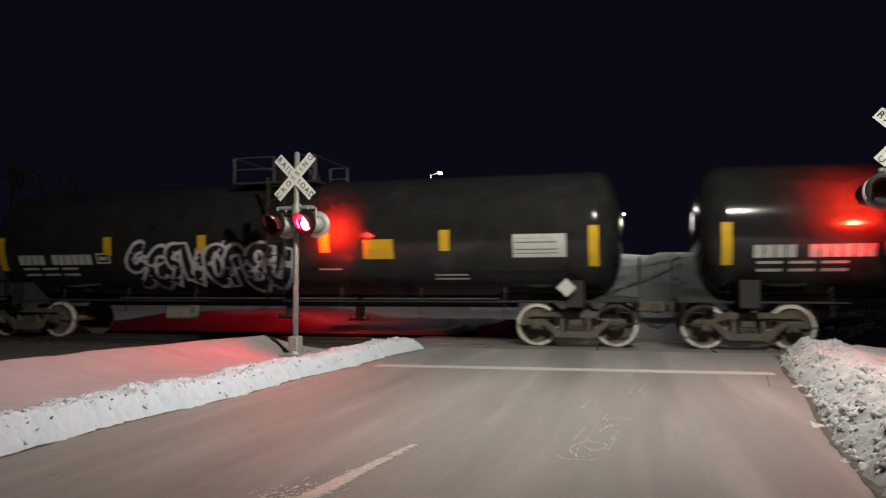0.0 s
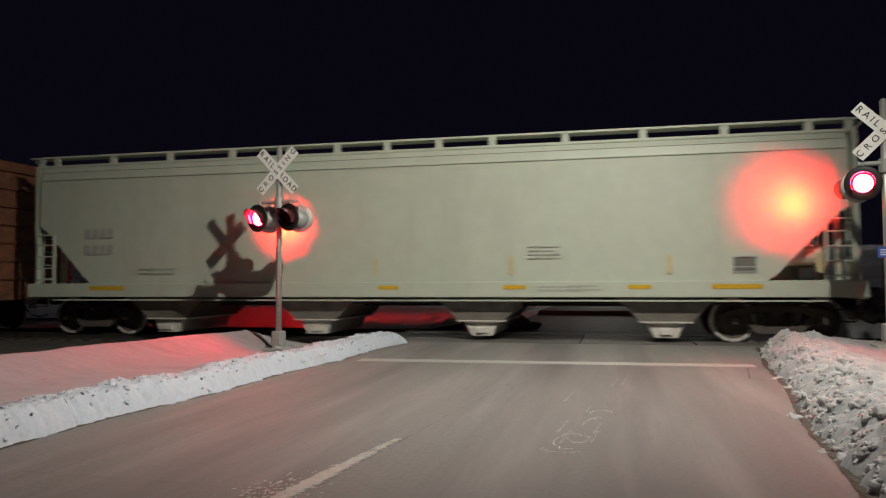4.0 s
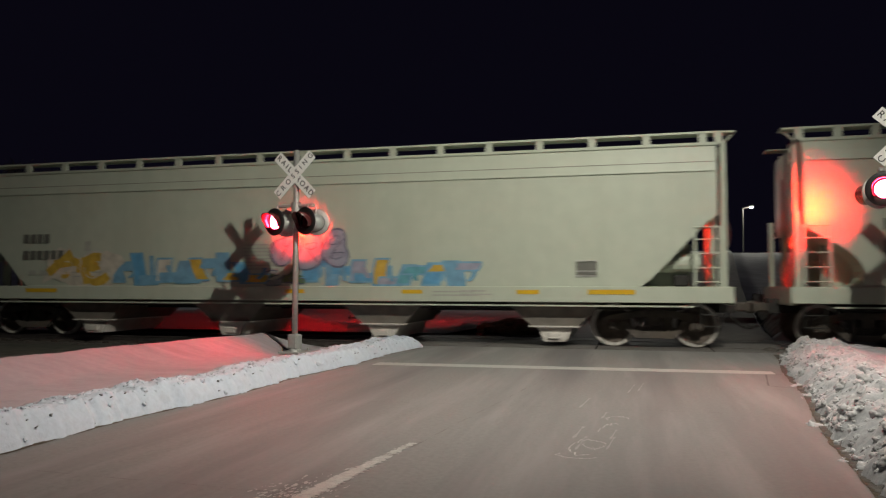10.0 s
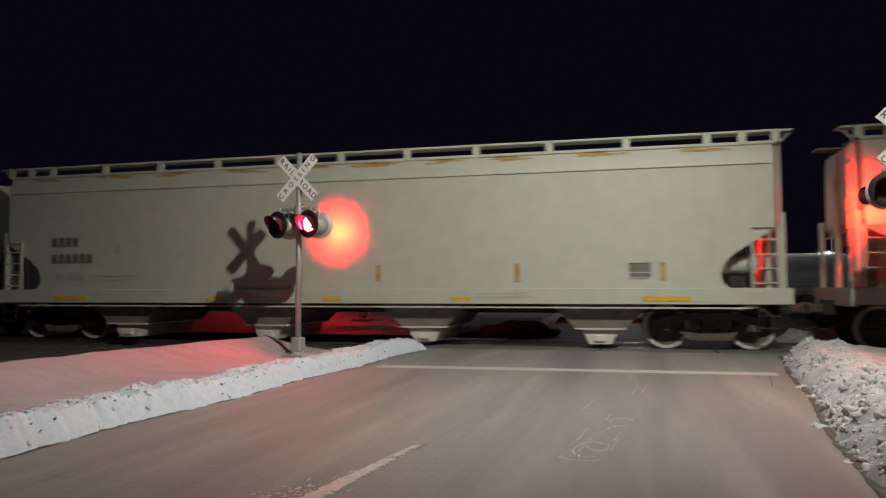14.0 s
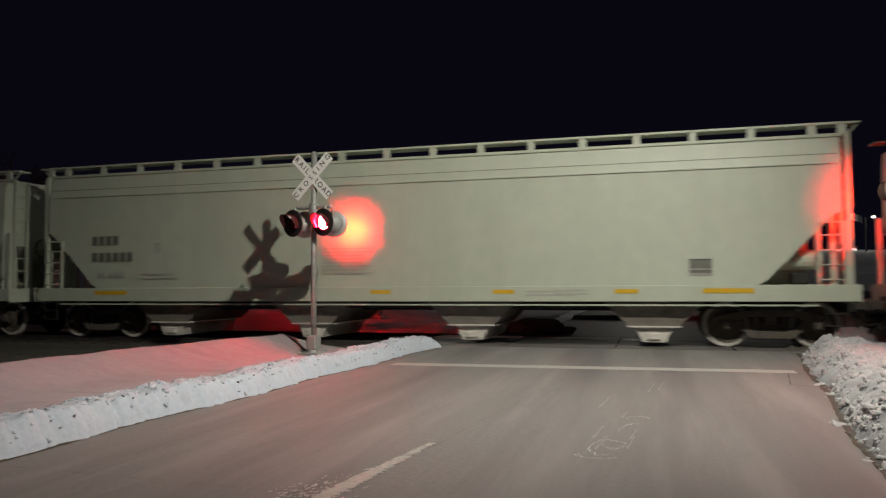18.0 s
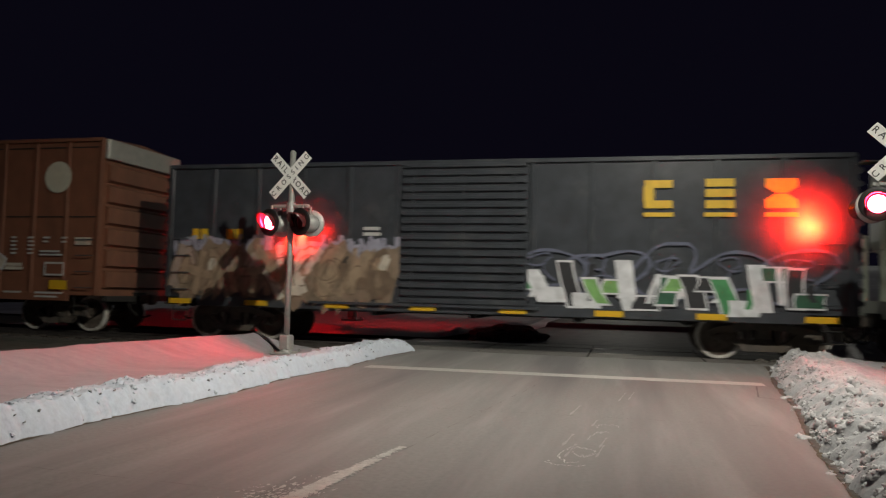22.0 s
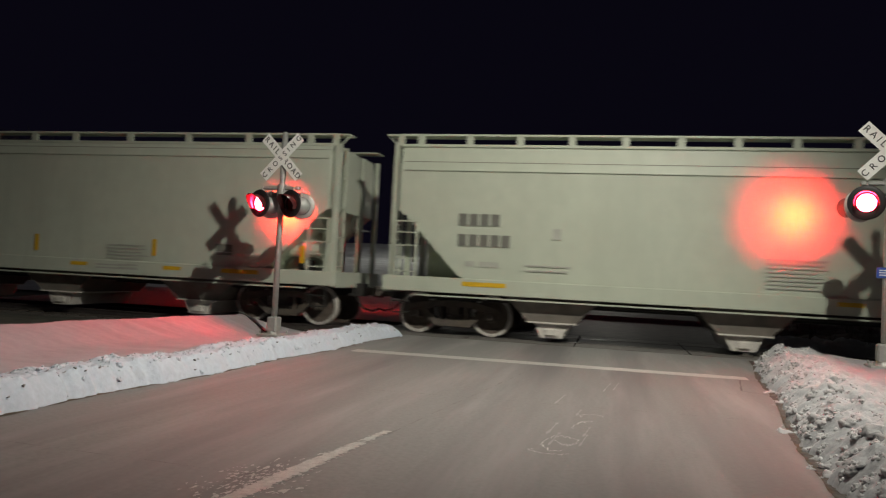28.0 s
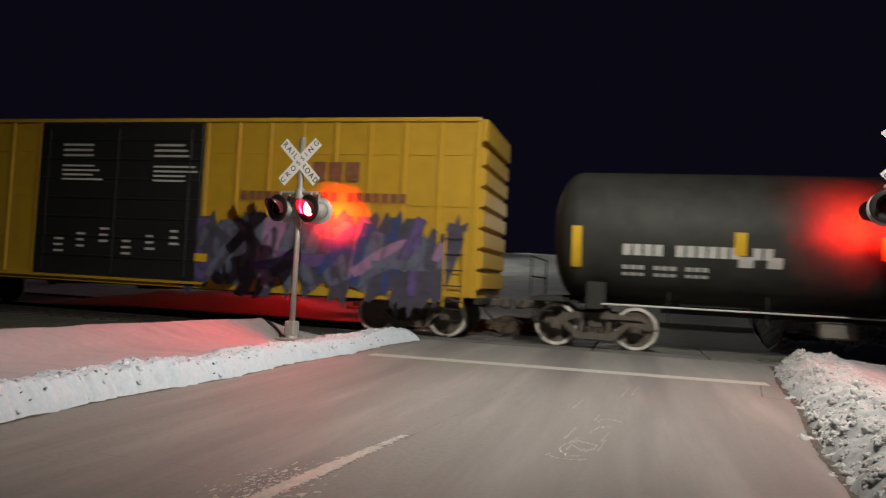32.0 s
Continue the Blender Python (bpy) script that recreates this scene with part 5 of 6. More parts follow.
# ---- tank car ----
def build_tank(right, left, label, paint, roof=4.12, radius=1.52, name="tank_car"):
    car, half = new_car(name, right, left, label, "tank car", "tank cars")
    zc = roof - radius
    seg, rows = 48, []
    prof = [(-half, 0.0)] + [(-half + 0.62 * (1 - math.sin(a)), radius * math.cos(a) ** 0.8) for a in [radians(90 - 12 * k) for k in range(1, 8)]]
    prof = [p for p in prof if p[1] >= 0]
    prof += [(-half + 0.64, radius), (-half * 0.33, radius), (half * 0.33, radius)] + [(half - 0.64, radius)] + [(-x, r) for x, r in prof[::-1]]
    bm = B()
    for x, r in prof:
        if r < 1e-4:
            rows.append([bm.verts.new((x, 0, zc))])
        else:
            rows.append([bm.verts.new((x, math.cos(2 * math.pi * i / seg) * r, zc + math.sin(2 * math.pi * i / seg) * r)) for i in range(seg)])
    for a, b in zip(rows, rows[1:]):
        for i in range(seg):
            j = (i + 1) % seg
            if len(a) == 1:
                bm.faces.new((a[0], b[j], b[i]))
            elif len(b) == 1:
                bm.faces.new((a[i], a[j], b[0]))
            else:
                bm.faces.new((a[i], a[j], b[j], b[i]))
    bmesh.ops.remove_doubles(bm, verts=bm.verts, dist=0.0005)
    bmesh.ops.recalc_face_normals(bm, faces=bm.faces)
    part("tank_shell", bm, paint, car, smooth=True)
    for x in () if paint is GREEN_TANK else (-half * 0.62, -half * 0.2, half * 0.2, half * 0.62):
        shared("band%.2f" % zc, "weld_band", lambda: rod(B(), (-0.012, 0, zc), (0.012, 0, zc), radius + 0.006, 48), paint, car, pose(x, 0, 0))
    for s in (-1, 1):
        e = s * half
        bm = prism(B(), [(e - s * 2.9, 0.98), (e + s * 0.35, 0.98), (e + s * 0.35, 1.12), (e - s * 1.0, 1.2), (e - s * 2.9, 1.2)][:: 1], -0.45, 0.45)
        part("stub_sill", bm, UNDER, car)
        bm = boxed(e - s * 1.05 - 0.2, e - s * 1.05 + 0.2, -1.35, 1.35, 0.9, 1.5)
        part("saddle", bm, UNDER, car)
        part("end_platform", boxed(min(e + s * 0.4, e - s * 0.4), max(e + s * 0.4, e - s * 0.4), -1.5, 1.5, 1.02, 1.10), UNDER, car)
        bm = B()
        for y in (-1.45, 1.45):
            rod(bm, (e + s * 0.38, y, 1.1), (e + s * 0.38, y, 2.0), 0.02, 6)
        rod(bm, (e + s * 0.38, -1.45, 2.0), (e + s * 0.38, 1.45, 2.0), 0.02, 6)
        rod(bm, (e + s * 0.38, -1.45, 1.55), (e + s * 0.38, 1.45, 1.55), 0.02, 6)
        part("end_railing", bm, UNDER, car)
        stirrup(car, e + s * 0.1, -1.5, 1.05, UNDER)
        truck(car, s * (half - 1.05))
        coupler(car, e + s * 0.3, s)
    part("center_sill", boxed(-half + 2.5, half - 2.5, -0.12, 0.12, 0.86, 1.05), UNDER, car)
    bm = rod(B(), (-half + 1.2, -1.5, 1.02), (half - 1.2, -1.5, 1.02), 0.022, 6)
    part("side_handrail", bm, WHITE_INK if paint is GREEN_TANK else UNDER, car)
    for k in range(7):
        x = -half + 2.6 + (2 * half - 5.2) * k / 6
        shared("stanchion", "stanchion", lambda: rod(B(), (0, -1.5, 0.72), (0, -1.36, 1.35), 0.018, 6), UNDER, car, pose(x, 0, 0))
    part("bottom_outlet", rod(rod(B(), (0, 0, 0.55), (0, 0, 1.15), 0.16, 14), (-0.3, -0.2, 0.6), (0.3, -0.2, 0.6), 0.05, 8), UNDER, car)
    bm = boxed(-2.9, -2.2, -1.35, -0.9, 0.55, 0.9, 0.04)
    part("brake_valve_box", bm, BAY, car)
    place = round_side(radius, zc)
    # top fittings with a railed platform and a side ladder
    top = part("top_platform", boxed(-1.15, 1.15, -1.1, 1.1, roof - 0.12, roof - 0.07), UNDER, car, "railed platform round the manway")
    part("manway", rod(B(), (-0.3, 0, roof - 0.1), (-0.3, 0, roof + 0.32), 0.36, 18), paint, top)
    part("relief_valve", rod(B(), (0.6, 0, roof - 0.1), (0.6, 0, roof + 0.22), 0.16, 12), paint, top)
    for y in (-1.08, 1.08):
        for a, b in ((-1.12, 0.0), (0.62, 1.12)):
            bm = B()
            for x in (a, b):
                rod(bm, (x, y, roof - 0.1), (x, y, roof + 0.56), 0.022, 6)
            for z in (0.26, 0.56):
                rod(bm, (a, y, roof + z), (b, y, roof + z), 0.018, 6)
            part("guard_rail", bm, PLATFORM, top)
    for x in (-1.12, 1.12):
        part("guard_rail", rod(B(), (x, -1.08, roof + 0.56), (x, 1.08, roof + 0.56), 0.018, 6), UNDER, top)
    ladder(car, 0.35, 1.0, roof - 0.05, -radius - 0.1, 0.44, 0.34, UNDER)
    for u in (-half + 0.6, half - 0.6):
        patch(car, place, u - 0.11, u + 0.11, zc - 0.78, zc + 0.12, REFLECT, "reflector", "yellow reflective strip", 0.008, 8)
    for u in (-half + 4.0, -half + 6.8, half - 7.0, half - 4.0):
        patch(car, place, u - 0.12, u + 0.12, zc - 0.40, zc + 0.08, REFLECT, "reflector", "yellow reflective strip", 0.008, 6)
    return car, half, place, zc


# ---- box car ----
def build_box(right, left, label, paint, roof, door, door_paint, ribs, end_paint, name="box_car", floor=1.02, sill_z=0.82, roof_paint=None, sheet_rows=(), cap=None, door_ribs=8, seam=None, ladders=True, end_ribs=11):
    """door: its two edges along the car."""
    car, half = new_car(name, right, left, label, "box car", "box cars")
    y = -HALF
    part("body", boxed(-half, half, y + 0.06, HALF - 0.06, floor, roof - 0.12), paint, car)
    for a, b in ((-half, door[0]), (door[1], half)):
        part("side_panel", boxed(a, b, y + 0.03, y + 0.062, floor, roof - 0.1), paint, car)
        n = max(2, round((b - a) / ribs))
        for k in range(n + 1):
            x = a + 0.05 + (b - a - 0.1) * k / n
            shared("post%.2f%.2f%s" % (roof, floor, paint.name), "side_post", lambda: boxed(-0.055, 0.055, y - 0.015, y + 0.035, floor, roof - 0.14, 0.012), paint, car, pose(x, 0, 0))
        for z in sheet_rows:
            for k in range(n):
                x0, x1 = a + 0.05 + (b - a - 0.1) * k / n, a + 0.05 + (b - a - 0.1) * (k + 1) / n
                part("panel_rail", boxed(x0 + 0.1, x1 - 0.1, y + 0.012, y + 0.033, z, z + (0.028 if seam else 0.045)), seam or paint, car)
    part("side_sill", boxed(-half + 0.9, half - 0.9, y - 0.01, y + 0.1, sill_z, floor + 0.05, 0.01), paint, car)
    part("top_chord", boxed(-half, half, y - 0.03, y + 0.1, roof - 0.16, roof - 0.06, 0.01), paint, car)
    part("roof_sheet", along(B(), [(y - 0.02, roof - 0.08), (0, roof + 0.02), (-y + 0.02, roof - 0.08), (-y + 0.02, roof - 0.13), (y - 0.02, roof - 0.13)], -half - 0.02, half + 0.02), roof_paint or paint, car)
    for k in range(14):
        x = -half + (2 * half) * (k + 0.5) / 14
        shared("roof_rib%.2f" % roof, "roof_rib", lambda: along(B(), [(y, roof - 0.07), (0, roof + 0.045), (-y, roof - 0.07), (0, roof - 0.02)], -0.05, 0.05), roof_paint or paint, car, pose(x, 0, 0))
    d = part("door", boxed(door[0] + 0.04, door[1] - 0.04, y - 0.04, y + 0.03, floor + 0.02, roof - 0.2, 0.008), door_paint, car, "sliding side door")
    for k in range(1, door_ribs):
        z = floor + (roof - floor) * k / (door_ribs + 0.3)
        part("door_rib", boxed(door[0] + 0.1, door[1] - 0.1, y - (0.07 if door_ribs < 12 else 0.11), y - 0.04, z, z + (0.05 if door_ribs < 12 else 0.09), 0.012), door_paint, d)
    for x in (door[0] + 0.35, (door[0] + door[1]) / 2, door[1] - 0.35):
        part("lock_rod", rod(B(), (x, y - 0.08, floor + 0.1), (x, y - 0.08, roof - 0.35), 0.022, 6), door_paint, d)
    part("door_track", boxed(door[0] - 2.2, door[1] + 0.2, y - 0.09, y - 0.0, floor - 0.06, floor + 0.0), paint, car)
    for s in (-1, 1):
        e = s * half
        part("end_wall", boxed(min(e, e + s * 0.05), max(e, e + s * 0.05), y + 0.02, -y - 0.02, floor, roof - 0.1), end_paint, car)
        if cap:
            part("end_top", boxed(min(e + s * 0.052, e + s * 0.18), max(e + s * 0.052, e + s * 0.18), y + 0.02, -y - 0.02, roof - 0.62, roof - 0.1, 0.02), cap, car, "flat upper end sheet")
        flat = 0.06 if end_ribs > 8 else 0.42 * (roof - floor - (0.95 if cap else 0.55)) / end_ribs
        for k in range(end_ribs):
            z = floor + 0.2 + flat + (roof - floor - (0.95 if cap else 0.55) - 2 * flat) * k / (end_ribs - 1)
            shared("end_rib%d%.2f%d" % (s, roof, end_ribs), "end_rib", lambda: prism(B(), [(0, -flat - 0.03), (s * 0.12, -flat + 0.03), (s * 0.12, flat - 0.03), (0, flat + 0.03)], y + 0.12, -y - 0.12), end_paint, car, pose(e + s * 0.05, 0, z))
        if ladders:
            ladder(car, e - s * 0.45, 0.75, floor + 1.5, y - 0.05, 0.44, 0.36, paint)
        else:
            for k in range(4):
                shared("grab", "grab_iron", lambda: rod(rod(rod(B(), (-0.22, -0.07, 0), (0.22, -0.07, 0), 0.014, 6), (-0.22, -0.07, 0), (-0.22, 0.03, 0), 0.014, 6), (0.22, -0.07, 0), (0.22, 0.03, 0), 0.014, 6), paint, car, pose(e - s * 0.42, y, floor + 0.2 + 0.42 * k))
        stirrup(car, e - s * 0.45, y - 0.02, 0.95, paint)
        truck(car, s * (half - 1.65))
        coupler(car, e, s)
        part("end_sill", boxed(min(e, e + s * 0.15), max(e, e + s * 0.15), -1.4, 1.4, 0.82, floor, 0.02), UNDER, car)
    underframe(car, half)
    for k in range(5):
        x = -half + 3.2 + (2 * half - 6.4) * k / 4
        part("cross_bearer", boxed(x - 0.08, x + 0.08, -1.5, 1.5, 0.72, 1.0), UNDER, car)
    return car, half, flat_side(y - 0.001)


# ---- the train, from its head to its tail ----
def build_train():
    D, F, W = DARK_INK, FAINT_INK, WHITE_INK
    # three black tank cars
    specs = (((17.7, 1.32), "black tank car with yellow strips and white stencils", False),
             ((-0.25, -17.4), "black tank car with silver bubble graffiti and an orange placard", True),
             ((-19.45, -36.3), "black tank car with yellow strips and a yellow notice", False))
    for (r, l), label, tagged_car in specs:
        car, half, place, zc = build_tank(r, l, label, BLACK_TANK)
        zc -= 0.47
        marks(car, place, -half + 1.13, zc - 0.16, "XXXX XXXXXX", 0.26, W, wide=0.18, gap=0.19, label="white stencilled mark")
        marks(car, place, -half + 1.2, zc - 0.29, "XXX", 0.055, W, wide=0.5, gap=0.25)
        marks(car, place, -half + 1.2, zc - 0.45, "XXX", 0.06, W, wide=0.5, gap=0.25)
        patch(car, place, -half + 3.62, -half + 4.04, zc - 0.14, zc + 0.13, W, "data_panel", "white framed stencil panel", 0.006)
        patch(car, place, -half + 3.67, -half + 3.99, zc - 0.10, zc + 0.09, BLACK_TANK, "data_panel", "", 0.012)
        patch(car, place, -half + 3.73, -half + 3.93, zc - 0.05, zc + 0.04, W, "data_panel", "", 0.016)
        patch(car, place, half - 2.4, half - 1.2, zc - 0.1, zc + 0.42, W, "notice_panel", "white stencilled notice")
        lines(car, place, half - 2.35, zc + 0.3, 1.1, 5, 0.08, D, high=0.03, seed=3)
        patch(car, place, half - 6.0, half - 5.25, zc - 0.1, zc + 0.36, REFLECT, "notice_panel", "yellow notice panel")
        lines(car, place, half - 4.3, zc - 0.5, 0.9, 2, 0.09, W, seed=5)
        lines(car, place, half - 7.2, zc - 0.35, 0.6, 1, 0.09, W, seed=6)
        bm = B()
        plate(bm, -0.2, 0.2, -0.2, 0.2, flat_side(0), 0)
        part("placard", bm, W, car, "white diamond placard", pose(half - 1.2, -1.56, 1.34, 0, 45, 0) @ Matrix.Scale(0.75, 4))
        if r < -18:
            patch(car, round_side(1.53, zc + 0.47), 0.75, 1.25, 1.42, 1.66, REFLECT, "notice_panel", "yellow notice panel", 0.02)
            patch(car, place, 6.2, 6.75, 1.53, 1.76, W, "data_panel", "white framed stencil panel", 0.006)
            patch(car, place, 6.26, 6.69, 1.57, 1.72, BLACK_TANK, "data_panel", "", 0.012)
        if tagged_car:
            hollow_letters(car, place, -half + 4.65, -half + 9.15, zc - 0.88, zc + 0.45, (0, 1, 2, 3, 6, 4, 0, 5), "white", BLACK_TANK, 0.40, 0.095, 11, 0.014, label="silver bubble letters")
    # pale covered hopper
    car, half, side = build_hopper(-37.93, -57.97, "pale grey covered hopper with a band below the roof", "straight", PALE_PAINT, slots="mixed", roof=4.69, block=(3.15, 2.1), block_wide=0.8)
    for u, v, w, h in ((1.7, 2.5, "XXXX", 0.24), (1.7, 2.08, "XXXX", 0.24)):
        marks(car, side, -half + u, v, w, h, FAINT_INK)
    reflectors(car, side, [-half + 9.6, -half + 12.8, -half + 16.2, half - 0.9], 1.5, 0.12, 0.4, paint=FADED)
    data_panel(car, side, half - 2.55, 1.55)
    # lumber car
    build_lumber(-59.3, -82.47)
    # the long cut of hoppers
    hoppers = (("rounded", -83.92, -104.08, "round", GREY_PAINT, True, "wide", "XXXX", "XXXXX"),
               ("a", -105.16, -124.9, "straight", GREY_PAINT, True, "fine", "XXXX", "XXXXXX"),
               ("b", -126.07, -145.9, "round", GREY_PAINT, True, "wide", "XXXX", "XXXXX"),
               ("c", -146.97, -166.98, "round", RUST_GREY, True, "wide", "XXXX", "XXXXXX"),
               ("d", -168.0, -187.96, "round", GREY_PAINT, True, "wide", "XXXX", "XXXXX"),
               ("e", -188.94, -209.16, "straight", GREY_PAINT, True, "fine", "XXXX", "XXXXXX"),
               ("f", -210.12, -230.48, "round", PALE_PAINT, False, "wide", "XXXX", "XXXXXX"))
    blocks = {"rounded": (4.92, 2.68), "a": (-1.52, 2.34), "b": (4.9, 2.08), "e": (-1.6, 2.25), "f": (5.2, 1.68)}
    looks = ("light grey covered hopper with rounded end openings", "light grey covered hopper with blue and gold graffiti", "light grey covered hopper with black outline graffiti",
             "rust-streaked grey covered hopper", "light grey covered hopper with faded stencils", "light grey covered hopper with straight slope ends", "pale covered hopper with yellow upright strips")
    for (key, r, l, style, paint, seam, slots, a, b), label in zip(hoppers, looks):
        car, half, side = build_hopper(r, l, label, style, paint, seam=seam, slots=slots, block=blocks.get(key, None if key == "c" else (-3.1, 2.65)))
        marks(car, side, -half + 1.75, 2.48, a, 0.24, D, label="stencilled mark")
        marks(car, side, -half + 1.75, 2.04, b, 0.24, D)
        marks(car, side, -half + 1.95, 1.62, "XX XXXX", 0.13, F)
        marks(car, side, -half + 3.7, 2.25, "X", 0.26, F)
        data_panel(car, side, half - 3.25, 1.60)
        if key == "a":
            graffiti(car, side, -7.2, -5.3, 1.36, 2.2, ["cream", "gold", "gold"], "cream", 20, count=2, strokes=3, line=0.05, shadow="cream", label="cream and orange graffiti figure")
            slashed_letters(car, side, -5.3, -1.0, 1.36, 2.15, 7, ["sky", "azure", "cream", "sky", "gold"], "sky", 21, line=0.05, ragged=0.2, label="blue and gold graffiti piece")
            graffiti(car, side, -1.0, 0.2, 1.36, 1.7, ["olive", "grey"], "slate", 25, count=2, strokes=3, line=0.03, label="dark scrawl")
            slashed_letters(car, side, 0.0, 4.3, 1.36, 2.05, 7, ["azure", "sky", "lilac", "gold", "teal"], "sky", 24, line=0.05, ragged=0.2, label="blue graffiti piece")
            bubble_letters(car, flat_side(-HALF - 0.006), -0.7, 1.25, 1.75, 2.62, 3, "slate", 0.05, 22, fill="lilac", label="pale bubble letters with dark outlines")
        if key == "b":
            slashed_letters(car, side, -half + 5.0, -half + 9.9, 1.38, 2.16, 6, ["pale", "navy", "pale", "grey", "black"], "black", 36, line=0.045, label="black and grey angular graffiti letters")
            lines(car, side, -half + 10.1, 2.15, 0.7, 4, 0.14, DARK_INK, high=0.04, seed=33)
        if key == "c":
            rust = random.Random(61)
            slant = lambda u, v, d: (u, (-HALF + 0.06 + 0.346 * (v - 4.15) if v < 4.35 else -HALF + 0.097) - d, v)
            for u in (-8.6, -6.3, -4.5, -2.7, -0.6, 0.9, 2.6, 4.1, 6.2, 8.3):
                bm = B()
                for k in range(6):
                    blob(bm, u + rust.gauss(0, 0.22), 4.30 + rust.uniform(-0.03, 0.05), rust.uniform(0.10, 0.32), rust.uniform(0.015, 0.04), slant, 0.006 + 0.001 * k, rust, 0.1, 12, 0.5)
                part("rust_stain", bm, RUST_STAIN, car, "orange rust below the roof edge")
            reflectors(car, side, [half - 9.0, half - 5.7, half - 2.55], 1.5, 0.12, 0.4, paint=RUST_STAIN)
        if key == "f":
            reflectors(car, side, [-half + 3.0, -half + 5.6, 0.28, 2.67, 5.99], 1.55, 0.13, 0.38)
    # dark blue box car
    car, half, side = build_box(-231.33, -247.15, "dark blue box car with yellow letters and green and white graffiti", NAVY, 4.42, (-1.78, 1.3), NAVY, 1.22, NAVY, sheet_rows=(), door_ribs=18, ladders=False)
    for x, shape in ((11.95, "bracket"), (13.2, "bars"), (14.4, "hourglass")):
        bm = B()
        u = -half + x - 0.3
        plate(bm, u, u + 0.62, 3.04, 3.13, side, 0.02)
        if shape == "hourglass":
            for v0, v1, v2 in ((3.22, 3.40, 3.52), (3.84, 3.66, 3.54)):
                bm.faces.new([bm.verts.new(side(p, q, 0.02)) for p, q in ((u, v0), (u + 0.62, v0), (u + 0.62, v1), (u + 0.42, v2), (u + 0.2, v2), (u, v1))])
        else:
            for v in (3.22, 3.66) if shape == "bracket" else (3.22, 3.46, 3.68):
                plate(bm, u + 0.02, u + 0.6, v, v + 0.17, side, 0.02)
            if shape == "bracket":
                plate(bm, u, u + 0.22, 3.38, 3.7, side, 0.021)
        part("emblem", bm, LETTER_YELLOW, car, "large yellow painted emblem block")
    marks(car, side, -half + 0.7, 2.48, "XX  XX", 0.26, LETTER_YELLOW)
    marks(car, side, -half + 1.75, 2.08, "XXX", 0.22, LETTER_YELLOW)
    lines(car, side, -half + 5.25, 2.72, 0.5, 2, 0.13, W, high=0.08, seed=44)
    bubble_letters(car, flat_side(-HALF - 0.019), -half + 8.9, -half + 15.3, 1.3, 2.42, 5, "slate", 0.08, 45, label="grey sprayed cloud behind the letters")
    slashed_letters(car, flat_side(-HALF - 0.024), -half + 8.7, -half + 15.1, 0.98, 2.18, 10, ["green", "white", "black", "lime", "white", "pine", "black"], "white", 44, line=0.045, ragged=0.22, label="green and white graffiti piece")
    spray_fringe(car, flat_side(-HALF - 0.018), -half + 0.25, -half + 6.1, 2.28, 0.34, "lilac", 47, "pale lilac spray fringe")
    graffiti(car, flat_side(-HALF - 0.02), -half + 0.2, -half + 6.1, 1.06, 2.35, ["tan", "cream", "umber", "rose", "tan"], "umber", 42, count=9, strokes=5, line=0.045, shadow="sand", label="faded tan graffiti", burst=0.5)
    for u in (3.1, 4.4):
        patch(car, flat_side(-HALF - 0.035), -half + u, -half + u + 0.5, 1.65, 2.1, BLACK_DOOR, "patch_panel", "black painted patch")
    reflectors(car, flat_side(-HALF - 0.04), [-half + 0.45 + 2.1 * k for k in range(8)], 0.86, 0.6, 0.13, False)
    # tall brown box car
    car, half, side = build_box(-249.2, -265.19, "tall brown box car with a white disc and pale graffiti", BROWN, 5.2, (-2.25, 1.8), BROWN, 1.05, BROWN, sheet_rows=(3.03, 4.88), floor=0.98, cap=ROOF_PALE, seam=UNDER, ladders=False, end_ribs=6)
    bm = B()
    bmesh.ops.create_circle(bm, cap_ends=True, segments=32, radius=0.42, matrix=pose(half - 1.34, -HALF - 0.018, 4.10, 90, 0, 0))
    part("disc_mark", bm, DISC, car, "round white painted disc")
    marks(car, side, -half + 1.0, 2.6, "XX XX", 0.26, CREAM_INK)
    marks(car, side, -half + 1.0, 2.18, "XXX XX", 0.24, CREAM_INK)
    lines(car, flat_side(-HALF - 0.07), -2.2, 4.0, 1.5, 2, 0.1, W, seed=7)
    for k, (u, v) in enumerate(((-2.2, 3.1), (-1.3, 2.75), (0.2, 2.75), (-0.6, 2.2), (0.7, 1.75), (-1.2, 1.5), (-0.2, 2.3), (1.1, 1.85), (-2.7, 2.6))):
        lines(car, flat_side(-HALF - 0.07), u, v, 0.5, 2 + k % 3, 0.12, W, high=0.05, seed=50 + k)
    near = flat_side(-HALF - 0.02)
    for k, u in enumerate((5.26, 5.80, 6.28, 6.86)):
        lines(car, near, u, 2.46, 0.22, 5 if k < 2 else 2, 0.105, W, high=0.05, seed=60 + k)
    lines(car, near, 6.2, 2.1, 0.86, 2, 0.09, W, high=0.045, seed=66)
    lines(car, near, 5.1, 1.0, 0.8, 1, 0.09, W, high=0.05, seed=67)
    lines(car, near, 5.1, 1.72, 0.6, 2, 0.1, SPRAY["cream"], high=0.08, seed=68)
    patch(car, near, 6.36, 6.98, 1.48, 1.84, W, "notice_panel", "white framed stencil panel", 0.004)
    patch(car, near, 6.41, 6.93, 1.53, 1.79, BROWN, "notice_panel", "", 0.008)
    lines(car, near, 6.47, 1.68, 0.4, 2, 0.1, W, high=0.06, seed=69)
    patch(car, near, 7.28, 7.78, 2.3, 2.5, SPRAY["cream"], "notice_panel", "", 0.004)
    lines(car, near, 6.1, 1.0, 0.9, 2, 0.1, W, high=0.05, seed=70)
